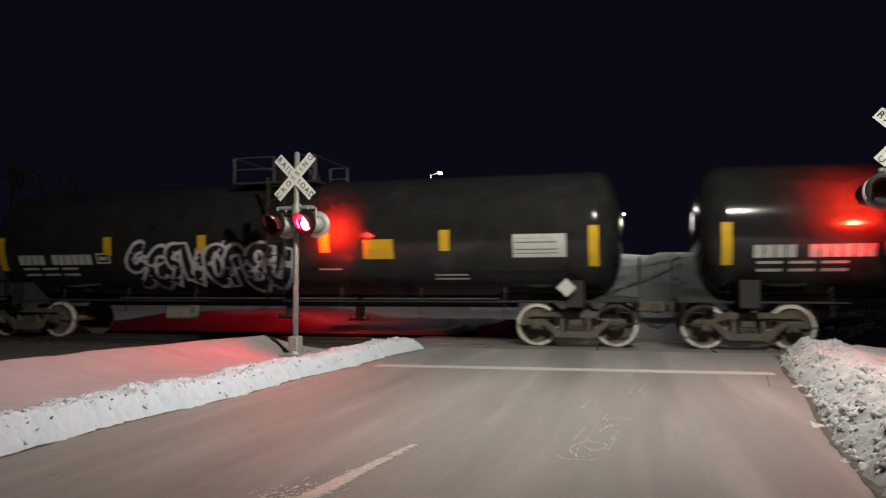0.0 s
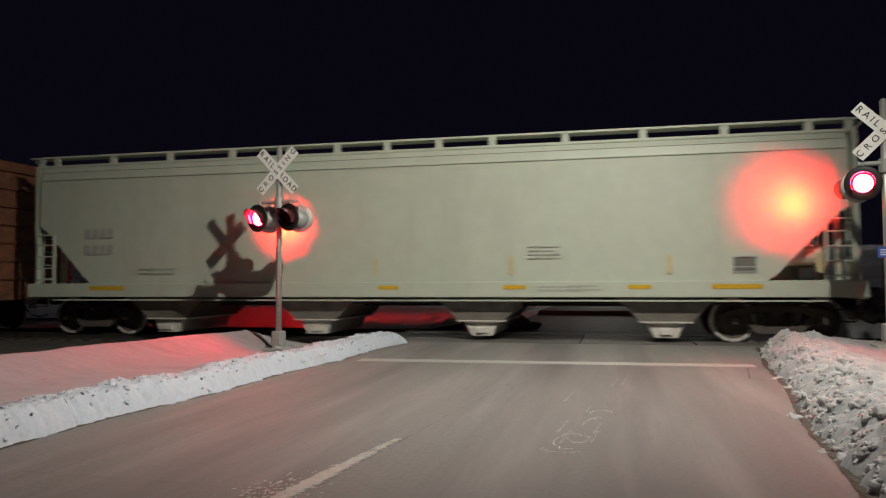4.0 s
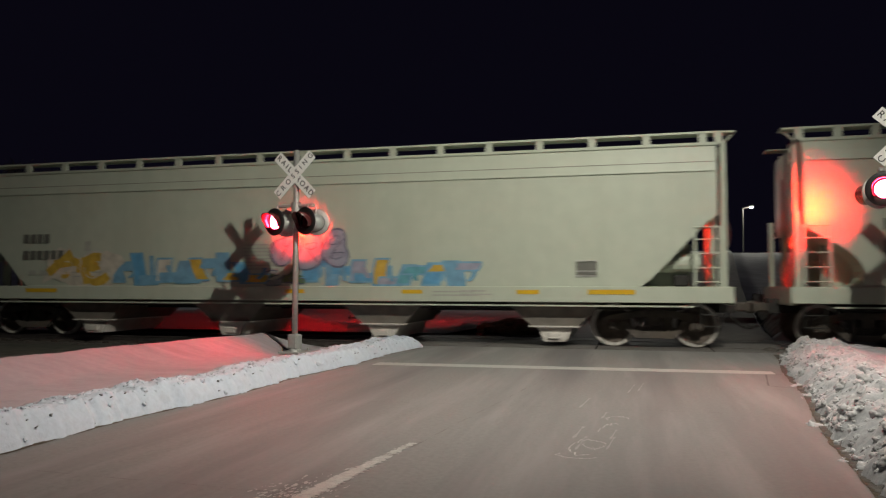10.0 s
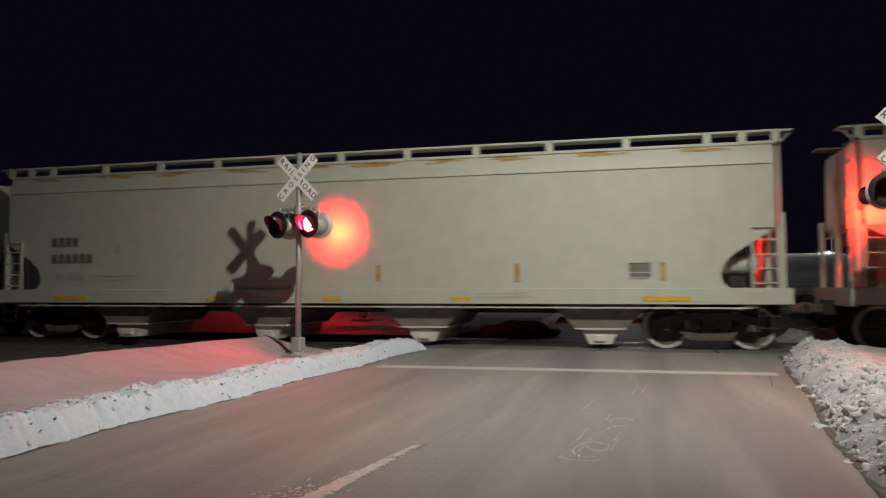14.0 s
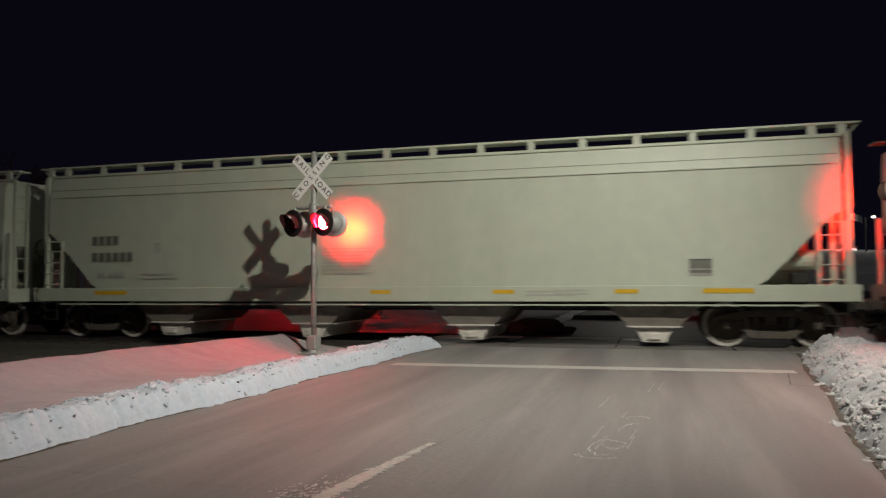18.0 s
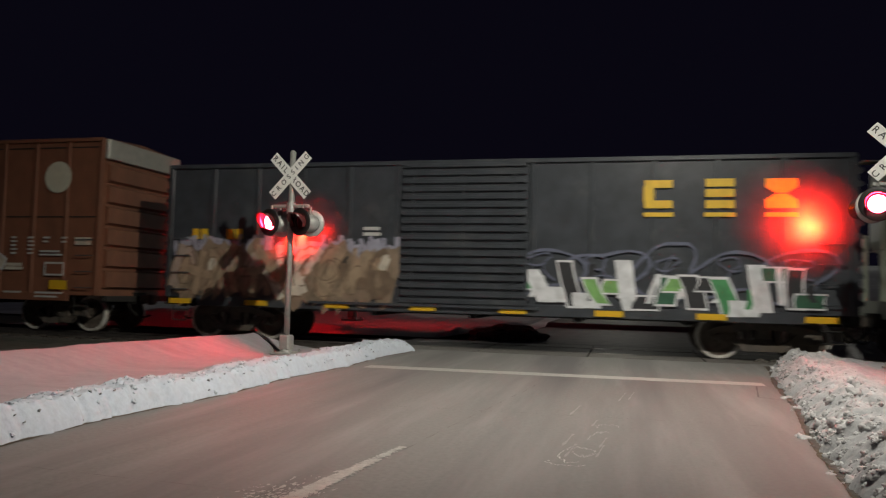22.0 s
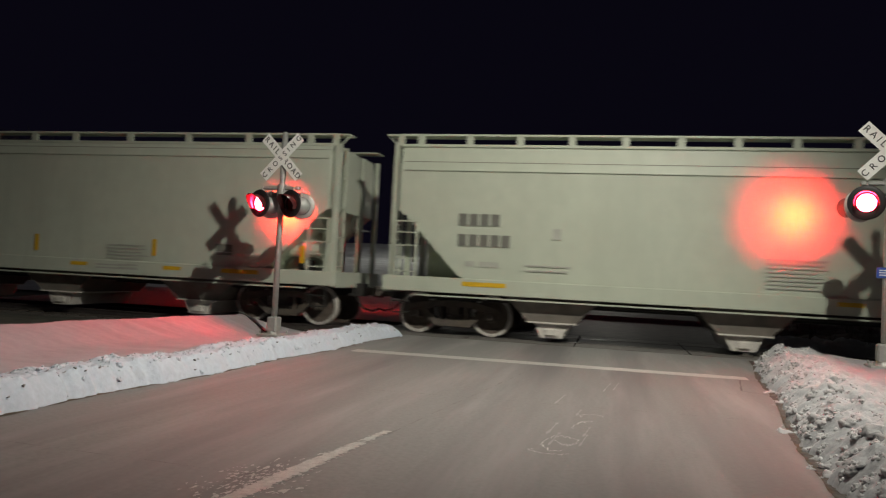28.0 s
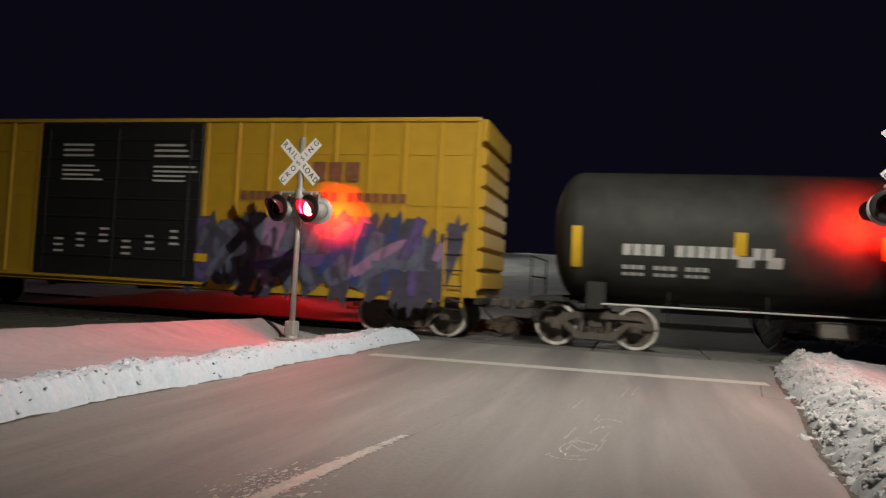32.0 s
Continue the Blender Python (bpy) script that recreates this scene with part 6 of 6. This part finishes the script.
    reflectors(car, flat_side(-HALF - 0.02), [-half + 1.0, -half + 2.3, -half + 5.0, -half + 8.6, half - 3.8, half - 1.17], 1.12, 0.55, 0.24, False)
    hollow_letters(car, flat_side(-HALF - 0.06), -half + 1.7, -half + 6.7, 0.95, 2.2, (0, 2, 7, 6, 1, 4), "cream", SPRAY["rose"], 0.46, 0.1, 57, label="pale rounded graffiti letters")
    hollow_letters(car, flat_side(-HALF - 0.02), half - 6.2, half - 3.0, 1.0, 2.1, (7, 0, 0, 1, 7), "white", SPRAY["cream"], 0.42, 0.06, 52, label="pale graffiti")
    # black tank with a chevron emblem
    car, half, place, zc = build_tank(-267.3, -283.8, "black tank car with a pale blue chevron emblem", BLACK_TANK)
    zc -= 0.45
    bm = B()
    strip(bm, [(-half + 1.5, zc + 0.6), (-half + 1.85, zc + 1.15), (-half + 2.0, zc + 1.2)], 0.2, place, 0.01)
    strip(bm, [(-half + 1.95, zc + 1.2), (-half + 2.2, zc + 0.7), (-half + 2.3, zc + 0.55)], 0.2, place, 0.01)
    part("emblem", bm, SPRAY["sky"], car, "pale blue chevron emblem")
    marks(car, place, -half + 2.6, zc + 0.7, "XXXXXXX", 0.28, FAINT_INK)
    marks(car, place, -half + 2.4, zc + 0.0, "XXXX XXXXXX XX", 0.24, W)
    marks(car, place, -half + 2.4, zc - 0.28, "XXX XXX XXX XX", 0.08, W, wide=0.13)
    marks(car, place, -half + 2.4, zc - 0.42, "XXX XXX XXX", 0.07, W, wide=0.13)
    patch(car, place, half - 1.95, half - 0.8, zc - 0.25, zc + 0.33, W, "notice_panel", "white stencilled notice")
    lines(car, place, half - 1.9, zc + 0.22, 1.0, 5, 0.08, D, high=0.03, seed=13)
    patch(car, place, half - 4.65, half - 3.95, zc - 0.05, zc + 0.35, REFLECT, "notice_panel", "orange notice panel")
    lines(car, place, half - 4.65, zc - 0.3, 0.7, 2, 0.1, W, seed=15)
    lines(car, place, half - 3.1, zc - 0.35, 0.9, 2, 0.1, W, seed=16)
    bm = B()
    plate(bm, -0.2, 0.2, -0.2, 0.2, flat_side(0), 0)
    part("placard", bm, W, car, "white diamond placard", pose(half - 1.4, -1.56, 1.34, 0, 45, 0))
    # two more hoppers
    car, half, side = build_hopper(-285.36, -305.43, "grey-green covered hopper with dark stencils", "straight", GREY_PAINT, slots="fine", block=(-1.71, 2.05))
    marks(car, side, -half + 1.75, 2.55, "XXXX", 0.27, D)
    marks(car, side, -half + 1.75, 2.08, "XXXXX", 0.27, D)
    marks(car, side, -half + 1.95, 1.62, "XX XXXX", 0.12, F)
    marks(car, side, -half + 3.9, 2.3, "X", 0.24, F)
    car, half, side = build_hopper(-306.57, -326.39, "pale grey covered hopper with a small green tag", "straight", PALE_PAINT, slots="mixed", block=(3.6, 1.72))
    marks(car, side, -half + 1.7, 2.45, "XXXX", 0.22, D)
    marks(car, side, -half + 1.7, 2.06, "XXX", 0.2, D)
    marks(car, side, -half + 1.9, 1.6, "XX XXX XXXX", 0.12, F)
    reflectors(car, side, [-half + 1.25, -half + 3.7, -half + 8.6, -half + 11.4, -half + 14.9, half - 0.9], 1.5, 0.12, 0.42)
    graffiti(car, side, -half + 4.2, -half + 6.4, 1.4, 2.25, ["olive", "moss", "olive"], "moss", 61, count=4, strokes=6, line=0.05, label="small green tag")
    data_panel(car, side, half - 3.2, 1.6)
    # dusty tank car
    car, half, place, zc = build_tank(-327.82, -344.88, "dusty dark tank car with a pale crescent mark", GREEN_TANK)
    zc -= 0.5
    marks(car, place, -half + 1.6, zc + 0.02, "XXXX XXXXXX XX", 0.24, W)
    marks(car, place, -half + 1.6, zc - 0.28, "XXX XXX XXX", 0.09, W, wide=0.13)
    marks(car, place, -half + 1.6, zc - 0.42, "XXX XXX XXX", 0.07, W, wide=0.13)
    patch(car, place, half - 2.45, half - 1.25, zc - 0.05, zc + 0.48, W, "notice_panel", "white stencilled notice")
    lines(car, place, half - 2.4, zc + 0.36, 1.1, 5, 0.08, D, high=0.03, seed=23)
    bm = B()
    strip(bm, [(half - 4.7 + 0.42 * math.cos(a), zc - 0.1 + 0.42 * math.sin(a)) for a in [radians(40 + 20 * k) for k in range(14)]], 0.12, place, 0.01)
    part("crescent_mark", bm, SPRAY["cream"], car, "pale sprayed crescent")
    bm = B()
    strip(bm, [(half - 5.1, zc + 0.28), (half - 4.7, zc + 0.32), (half - 4.45, zc + 0.12)], 0.12, place, 0.012)
    part("crescent_mark", bm, SPRAY["gold"], car)
    bm = B()
    smear = random.Random(17)
    for k in range(16):
        t = k / 15
        blob(bm, -0.30 + 0.06 * math.sin(4 * t), zc + 0.75 - 1.0 * t, 0.05 + 0.16 * t * t, 0.12, place, 0.006 + 0.0003 * k, smear, 0.2, 14, 0.12)
    part("spill_stain", bm, SPILL, car, "pale spill stain below the manway")
    for k in range(3):
        patch(car, place, 0.16, 0.54, zc + 0.30 - 0.34 * k, zc + 0.56 - 0.34 * k, SPILL, "spill_stain", "", 0.006)
    bm = B()
    strip(bm, [(half - 4.45, zc + 0.1), (half - 4.3, zc - 0.1), (half - 4.32, zc - 0.32), (half - 4.5, zc - 0.46)], 0.11, place, 0.011)
    part("crescent_mark", bm, SPRAY["cream"], car)
    for u in (-4.55, -3.98):
        patch(car, place, u, u + 0.3, zc - 0.15, zc + 0.08, W, "notice_panel")
    lines(car, place, half - 3.8, zc - 0.75, 0.5, 2, 0.1, W, seed=25)
    lines(car, place, -0.6, zc - 0.6, 0.4, 2, 0.1, W, seed=26)
    # yellow box car
    car, half, side = build_box(-346.57, -364.2, "yellow box car with a black door and violet graffiti", YELLOW_CAR, 5.2, (half_door(-346.57, -364.2, 12.1), half_door(-346.57, -364.2, 7.1)), BLACK_DOOR, 0.88, YELLOW_CAR, sheet_rows=(4.25, 2.0, 3.05), floor=0.98, roof_paint=ROOF_PALE, cap=YELLOW_CAR, end_ribs=7)
    marks(car, flat_side(-HALF - 0.015), half - 4.1, 3.6, "XXX", 0.46, RUSTY, wide=0.34, label="faded brown emblem block")
    marks(car, flat_side(-HALF - 0.015), half - 6.0, 3.1, "XXXXXXX XXXX XXXXXXX", 0.22, RUSTY, wide=0.17)
    graffiti(car, flat_side(-HALF - 0.02), half - 7.3, half - 0.45, 0.95, 2.75, ["navy", "slate", "violet", "dusk", "slate", "mauve"], "dusk", 71, count=11, strokes=4, line=0.05, shadow="dusk", label="violet and blue wild-style graffiti", burst=0.75)
    reflectors(car, flat_side(-HALF - 0.04), [half - 1.8, half - 7.0, -half + 2.0], 1.5, 0.35, 0.2, False)
    for k, (u, v) in enumerate(((-6.9, 4.2), (-9.7, 4.2))):
        lines(car, flat_side(-HALF - 0.07), half + u - 1.6, v + 0.2, 1.1, 3, 0.14, FAINT_INK, high=0.06, seed=80 + k)
        lines(car, flat_side(-HALF - 0.07), half + u - 1.6, v - 0.35, 1.3, 4, 0.12, W, high=0.05, seed=84 + k)
    for k in range(6):
        lines(car, flat_side(-HALF - 0.07), half - 7.9 - 0.7 * k, 2.2 - 0.15 * (k % 3), 0.3, 3, 0.16, W, high=0.06, seed=90 + k)


SPILL = mat("spill_stain", (0.20, 0.20, 0.19), 0.7, grain=0.3, scale=6)
DISC = mat("disc_cream", (0.55, 0.53, 0.42), 0.5, grain=0.06)
FLAG_WHITE = mat("flag_white", (0.75, 0.75, 0.78), 0.6, grain=0.05)
CREAM_INK = mat("stencil_cream", (0.50, 0.44, 0.34), 0.6, grain=0.1)


def data_panel(car, place, u, v):
    """A small black stencil panel between two white lines."""
    patch(car, place, u, u + 0.44, v, v + 0.27, DARK_INK, "data_panel", "small black stencil panel", 0.005)
    for dv, h in ((0.29, 0.022), (0.07, 0.015), (-0.04, 0.022)):
        patch(car, place, u - 0.02, u + 0.46, v + dv, v + dv + h, WHITE_INK, "data_panel_line", "", 0.008)


def half_door(right, left, d):
    return (right - left) / 2 - d


def build_lumber(right, left):
    """A centre-beam car stacked with wrapped lumber, four packs high."""
    car, half = new_car("lumber_car", right, left, "rusty brown flat car with a centre beam", "lumber car", "lumber cars")
    part("deck", boxed(-half, half, -1.5, 1.5, 0.88, 1.02, 0.02), RUSTY, car)
    part("side_sill", boxed(-half, half, -1.52, -1.40, 0.74, 0.98), RUSTY, car)
    part("center_beam", boxed(-half + 0.3, half - 0.3, -0.05, 0.05, 1.1, 4.6), RUSTY, car)
    part("top_chord", boxed(-half + 0.1, half - 0.1, -0.35, 0.35, 4.55, 4.68), RUSTY, car)
    for k in range(15):
        x = -half + 0.9 + (2 * half - 1.8) * k / 14
        shared("stake", "deck_stake", lambda: boxed(-0.16, 0.16, -1.56, -1.4, 0.72, 1.04, 0.02), RUSTY, car, pose(x, 0, 0))
        shared("riser", "riser", lambda: boxed(-0.08, 0.08, -1.5, 1.5, 1.015, 1.09), LUMBER, car, pose(x + 0.5, 0, 0))
        shared("pale_plate", "deck_plate", lambda: boxed(-0.34, 0.34, -1.545, -1.5, 0.86, 1.03, 0.008), SIGN if k % 3 else LUMBER, car, pose(x + 0.62, 0, 0))
    reflectors(car, flat_side(-1.53), [-half + 1.2, 0, half - 1.2], 0.82, 0.5, 0.12, False)
    for s in (-1, 1):
        e = s * half
        bm = boxed(min(e, e - s * 0.12), max(e, e - s * 0.12), -1.55, 1.55, 1.0, 4.75, 0.03)
        b = part("bulkhead", bm, RUSTY, car, "ribbed rusty end bulkhead")
        for k in range(7):
            shared("bulk_rib%d" % s, "bulkhead_rib", lambda: boxed(min(0, s * 0.08), max(0, s * 0.08), -1.5, 1.5, -0.05, 0.05, 0.01), RUSTY, b, pose(e, 0, 1.5 + 0.5 * k))
        truck(car, s * (half - 2.3))
        coupler(car, e, s)
        stirrup(car, e - s * 0.5, -1.52, 0.95, RUSTY)
    underframe(car, half)
    # packs: four courses of four or five
    rnd = random.Random(3)
    for row in range(4):
        z0 = 1.09 + 0.885 * row
        cuts = [-half + 0.13, -6.5, -1.43, 3.64, 8.71, half - 0.13]
        for a, b in zip(cuts, cuts[1:]):
            bm = boxed(a + 0.012, b - 0.012, -1.58, -0.08, z0, z0 + 0.855, 0.02)
            pack = part("lumber_pack", bm, WRAP, car, "bundle of lumber in white printed wrap")
            part("lumber_pack", boxed(a + 0.012, b - 0.012, 0.08, 1.58, z0, z0 + 0.87, 0.02), WRAP, car, "bundle of lumber in white printed wrap")
            place = flat_side(-1.58)
            tail = a < -half + 1
            seam = b - 5.07 if tail else a
            for k in range(-1, 5):
                u = seam + (0.74, 0.92, 0.5, 0.62)[row] - 0.37 + 1.235 * k + rnd.uniform(-0.03, 0.03) + ((0.43, 0.13, 0.29, 0.79)[row] if tail else 0.0)
                lo, hi = max(u - 0.03, a + 0.03), min(u + 0.80, b - 0.04)
                if hi - lo < 0.2 or (k > 3 and not tail):
                    continue
                bm = B()
                plate(bm, lo + 0.03, hi, z0 + 0.545, z0 + 0.61, place, 0.005, 0.02)
                plate(bm, lo, hi - 0.03, z0 + 0.30, z0 + 0.355, place, 0.005, 0.02)
                part("wrap_print", bm, BLUE_INK, pack, "blue printed emblem block")
                bm = B()
                plate(bm, lo + 0.015, hi - 0.025, z0 + 0.36, z0 + 0.535, place, 0.005, 0.035)
                part("wrap_print", bm, PALE_INK, pack)
                bm = B()
                v = lo + 0.1
                while v < hi - 0.12:
                    w = rnd.uniform(0.04, 0.09)
                    plate(bm, v, v + w, z0 + 0.40, z0 + 0.47, place, 0.008, 0.015)
                    v += w + 0.025
                part("wrap_print", bm, BLUE_INK, pack)
                if hi - lo > 0.6:
                    bm = B()
                    plate(bm, lo + 0.27, lo + 0.65, z0 + 0.14, z0 + 0.185, place, 0.005)
                    part("wrap_print", bm, GREY_INK, pack)


# ---- distance ----
def build_distance():
    def pole_lamp(at, high, arm, label, lit=LAMP_ON, head=0.2):
        t = empty("street_lamp", (at[0], at[1], 0), label, "street lamp", "street lamps")
        part("lamp_pole", rod(B(), (0, 0, -0.2), (0, 0, high), 0.11, 10, 0.07), UNDER, t)
        part("lamp_arm", rod(B(), (0, 0, high - 0.1), (arm, -0.3, high + 0.1), 0.05, 8), UNDER, t)
        part("lamp_head", boxed(arm - head, arm + head, -0.45, -0.05, high + 0.06, high + 0.2, 0.03), UNDER, t)
        part("lamp_lens", boxed(arm - head * 0.8, arm + head * 0.8, -0.40, -0.1, high - 0.06, high + 0.055, 0.02), lit, t, "glowing lamp lens")
        return t
    for x, y, z, arm in FAR_LAMPS:
        pole_lamp((x - arm, y), z, arm, "tall street lamp, lit, far behind the track")
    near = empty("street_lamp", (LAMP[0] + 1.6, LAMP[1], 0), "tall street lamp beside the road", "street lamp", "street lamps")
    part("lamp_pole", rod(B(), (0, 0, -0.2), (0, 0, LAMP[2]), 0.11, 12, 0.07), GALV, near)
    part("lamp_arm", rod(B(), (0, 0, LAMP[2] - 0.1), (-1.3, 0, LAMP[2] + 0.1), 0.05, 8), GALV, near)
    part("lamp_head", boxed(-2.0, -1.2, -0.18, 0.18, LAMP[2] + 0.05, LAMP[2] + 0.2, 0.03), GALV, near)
    b = empty("billboard", BILLBOARD, "bright digital billboard on a post, far away", "billboard")
    part("board_frame", boxed(-2.5, 2.5, 0, 0.4, -1.65, 1.65), UNDER, b)
    part("screen", boxed(-2.4, 2.4, -0.02, 0.0, -1.55, 1.55), SCREEN, b, "bright white screen")
    bm = B()
    blob(bm, 1.5, -0.4, 0.55, 0.85, flat_side(-0.03), 0, random.Random(2), 0, 18, 0.08)
    part("screen_shape", bm, SCREEN_DARK, b, "violet shape on the screen")
    part("post", rod(B(), (0, 0.3, -BILLBOARD[2] - 0.2), (0, 0.3, -1.6), 0.2, 10), UNDER, b)
    s = empty("lit_sign", LED_SIGN, "small white glowing sign, far away", "sign")
    part("sign_frame", boxed(-1.15, 1.15, 0, 0.25, -0.45, 0.45), UNDER, s)
    rnd = random.Random(6)
    for k in range(8):
        part("sign_letter", boxed(-1.0 + 0.25 * k, -0.82 + 0.25 * k, -0.03, 0.0, -0.3, 0.3 - 0.2 * rnd.random()), SCREEN, s, "glowing letter block")
    part("post", rod(B(), (0, 0.1, -LED_SIGN[2] - 0.2), (0, 0.1, -0.45), 0.1, 8), UNDER, s)
    h = empty("flagpole", FLAGPOLE, "white flagpole with a pale flag beside the lit sign", "flagpole")
    part("pole", rod(B(), (0, 0, -0.4), (0, 0, 6.0), 0.06, 10, 0.04), FLAG_WHITE, h)
    part("finial", rod(B(), (0, 0, 6.0), (0, 0, 6.1), 0.09, 10, 0.03), FLAG_WHITE, h)
    me = grid(18, 8, lambda u, v: (0.05 + 1.15 * u, 0.12 * math.sin(u * 7 + v), 5.15 + 0.68 * v - 0.42 * u * u + 0.04 * math.sin(u * 9)))
    link("flag", me, FLAG_WHITE, h, "pale flag in the wind", smooth=True)
    build_trees()


def build_trees():
    """Bare trees, dim against the night sky."""
    rnd = random.Random(12)
    def tree(at, high, spread, label):
        t = empty("bare_tree", at, label, "tree", "bare trees")
        trunk, twigs = B(), B()
        rod(trunk, (0, 0, -0.3), (0, 0, high * 0.45), 0.05 * high * 0.5, 8, 0.03 * high * 0.5)
        def grow(p, d, l, r, n):
            q = p + d * l
            rod(trunk if n > 2 else twigs, p, q, r, 5, r * 0.6)
            if n == 0:
                return
            for _ in range(3):
                e = (d + Vector((rnd.uniform(-1, 1), rnd.uniform(-1, 1), rnd.uniform(-0.3, 0.8))) * spread).normalized()
                grow(p + d * l * rnd.uniform(0.6, 1), e, l * rnd.uniform(0.55, 0.8), r * 0.6, n - 1)
        grow(Vector((0, 0, high * 0.4)), Vector((0.1, 0, 1)).normalized(), high * 0.28, 0.012 * high, 4)
        part("trunk", trunk, BARK, t)
        part("crown", twigs, BARK, t)
    for at, high in TREES:
        tree(at, high, 0.75, "bare leafless tree behind the track")


# ---- motion of the train, its wheels and the flashing lenses ----
def motions():
    stops = (0.0, 8.0, 16.0, 24.0, 32.0)
    for car, x in CARS:
        walk(car, [(t, pose(x + SPEED * t, TRACK_Y, 0)) for t in stops])
    starts = {car: x for car, x in CARS}
    step = 2 / FPS
    turn = math.degrees(SPEED * step / WHEEL_R)
    for w, car, sx in WHEELS:
        x = starts[car]
        k0 = max(0, int(((-24 - 12 - x) / SPEED) / step))
        k1 = min(int(32 / step), int(((9 + 12 - x) / SPEED) / step))
        rows = [(0.0, pose(sx, 0, WHEEL_R))] if k0 > 0 else []
        rows += [(k * step, pose(sx, 0, WHEEL_R, 0, (k - k0) * turn, 0)) for k in range(k0, k1 + 1)]
        if k1 * step < 31.9:
            rows.append((32.0, rows[-1][1]))
        walk(w, rows)
    for lens, phase in ROTORS:
        # each relay contact: how much earlier it closes and later it opens
        close, lift = ((0.041, 0.02), (0.065, -0.01))[phase]
        events = []
        k = -1
        while True:
            a = FLASH_ON + (k + 0.5 * phase) * FLASH
            if a > 32.2:
                break
            events += [(a - close, True), (a + FLASH / 2 + lift, False)]
            k += 1
        past = [on for t, on in events if t < 0.0]
        state = past[-1] if past else False
        angle = 0 if state else 180
        rows = [(0.0, pose(0, 0, 0, 0, 0, angle))]
        for t, on in events:
            f = round(t * FPS)
            if f < 2 or f > 32 * FPS - 2 or on == state:
                continue
            for j in range(4):
                rows.append(((f - 1 + j) / FPS, pose(0, 0, 0, 0, 0, angle + 60 * j)))
            angle += 180
            state = on
        rows.append((32.0, pose(0, 0, 0, 0, 0, angle)))
        walk(lens, rows)


FAR_LAMPS = ((-15.6, 59.6, 10.9, 0.9), (13.2, 90.6, 10.4, 0.9), (-1.1, 97.5, 10.7, 0.9), (19.7, 76.2, 7.5, 0.6))
BILLBOARD = (-6.2, 90.8, 9.75)
LED_SIGN = (20.05, 87.5, 4.95)
FLAGPOLE = (20.1, 86.0, 2.9)
TREES = (((-14.0, 58.0, 0.0), 5.5), ((-34.0, 34.0, -0.2), 9.0), ((-30.0, 33.0, -0.2), 8.0), ((-38.0, 36.0, -0.2), 10.0))

build_ground()
build_road_marks()
build_snow()
build_signals()
build_train()
build_distance()
build_track()
build_rubble()
motions()
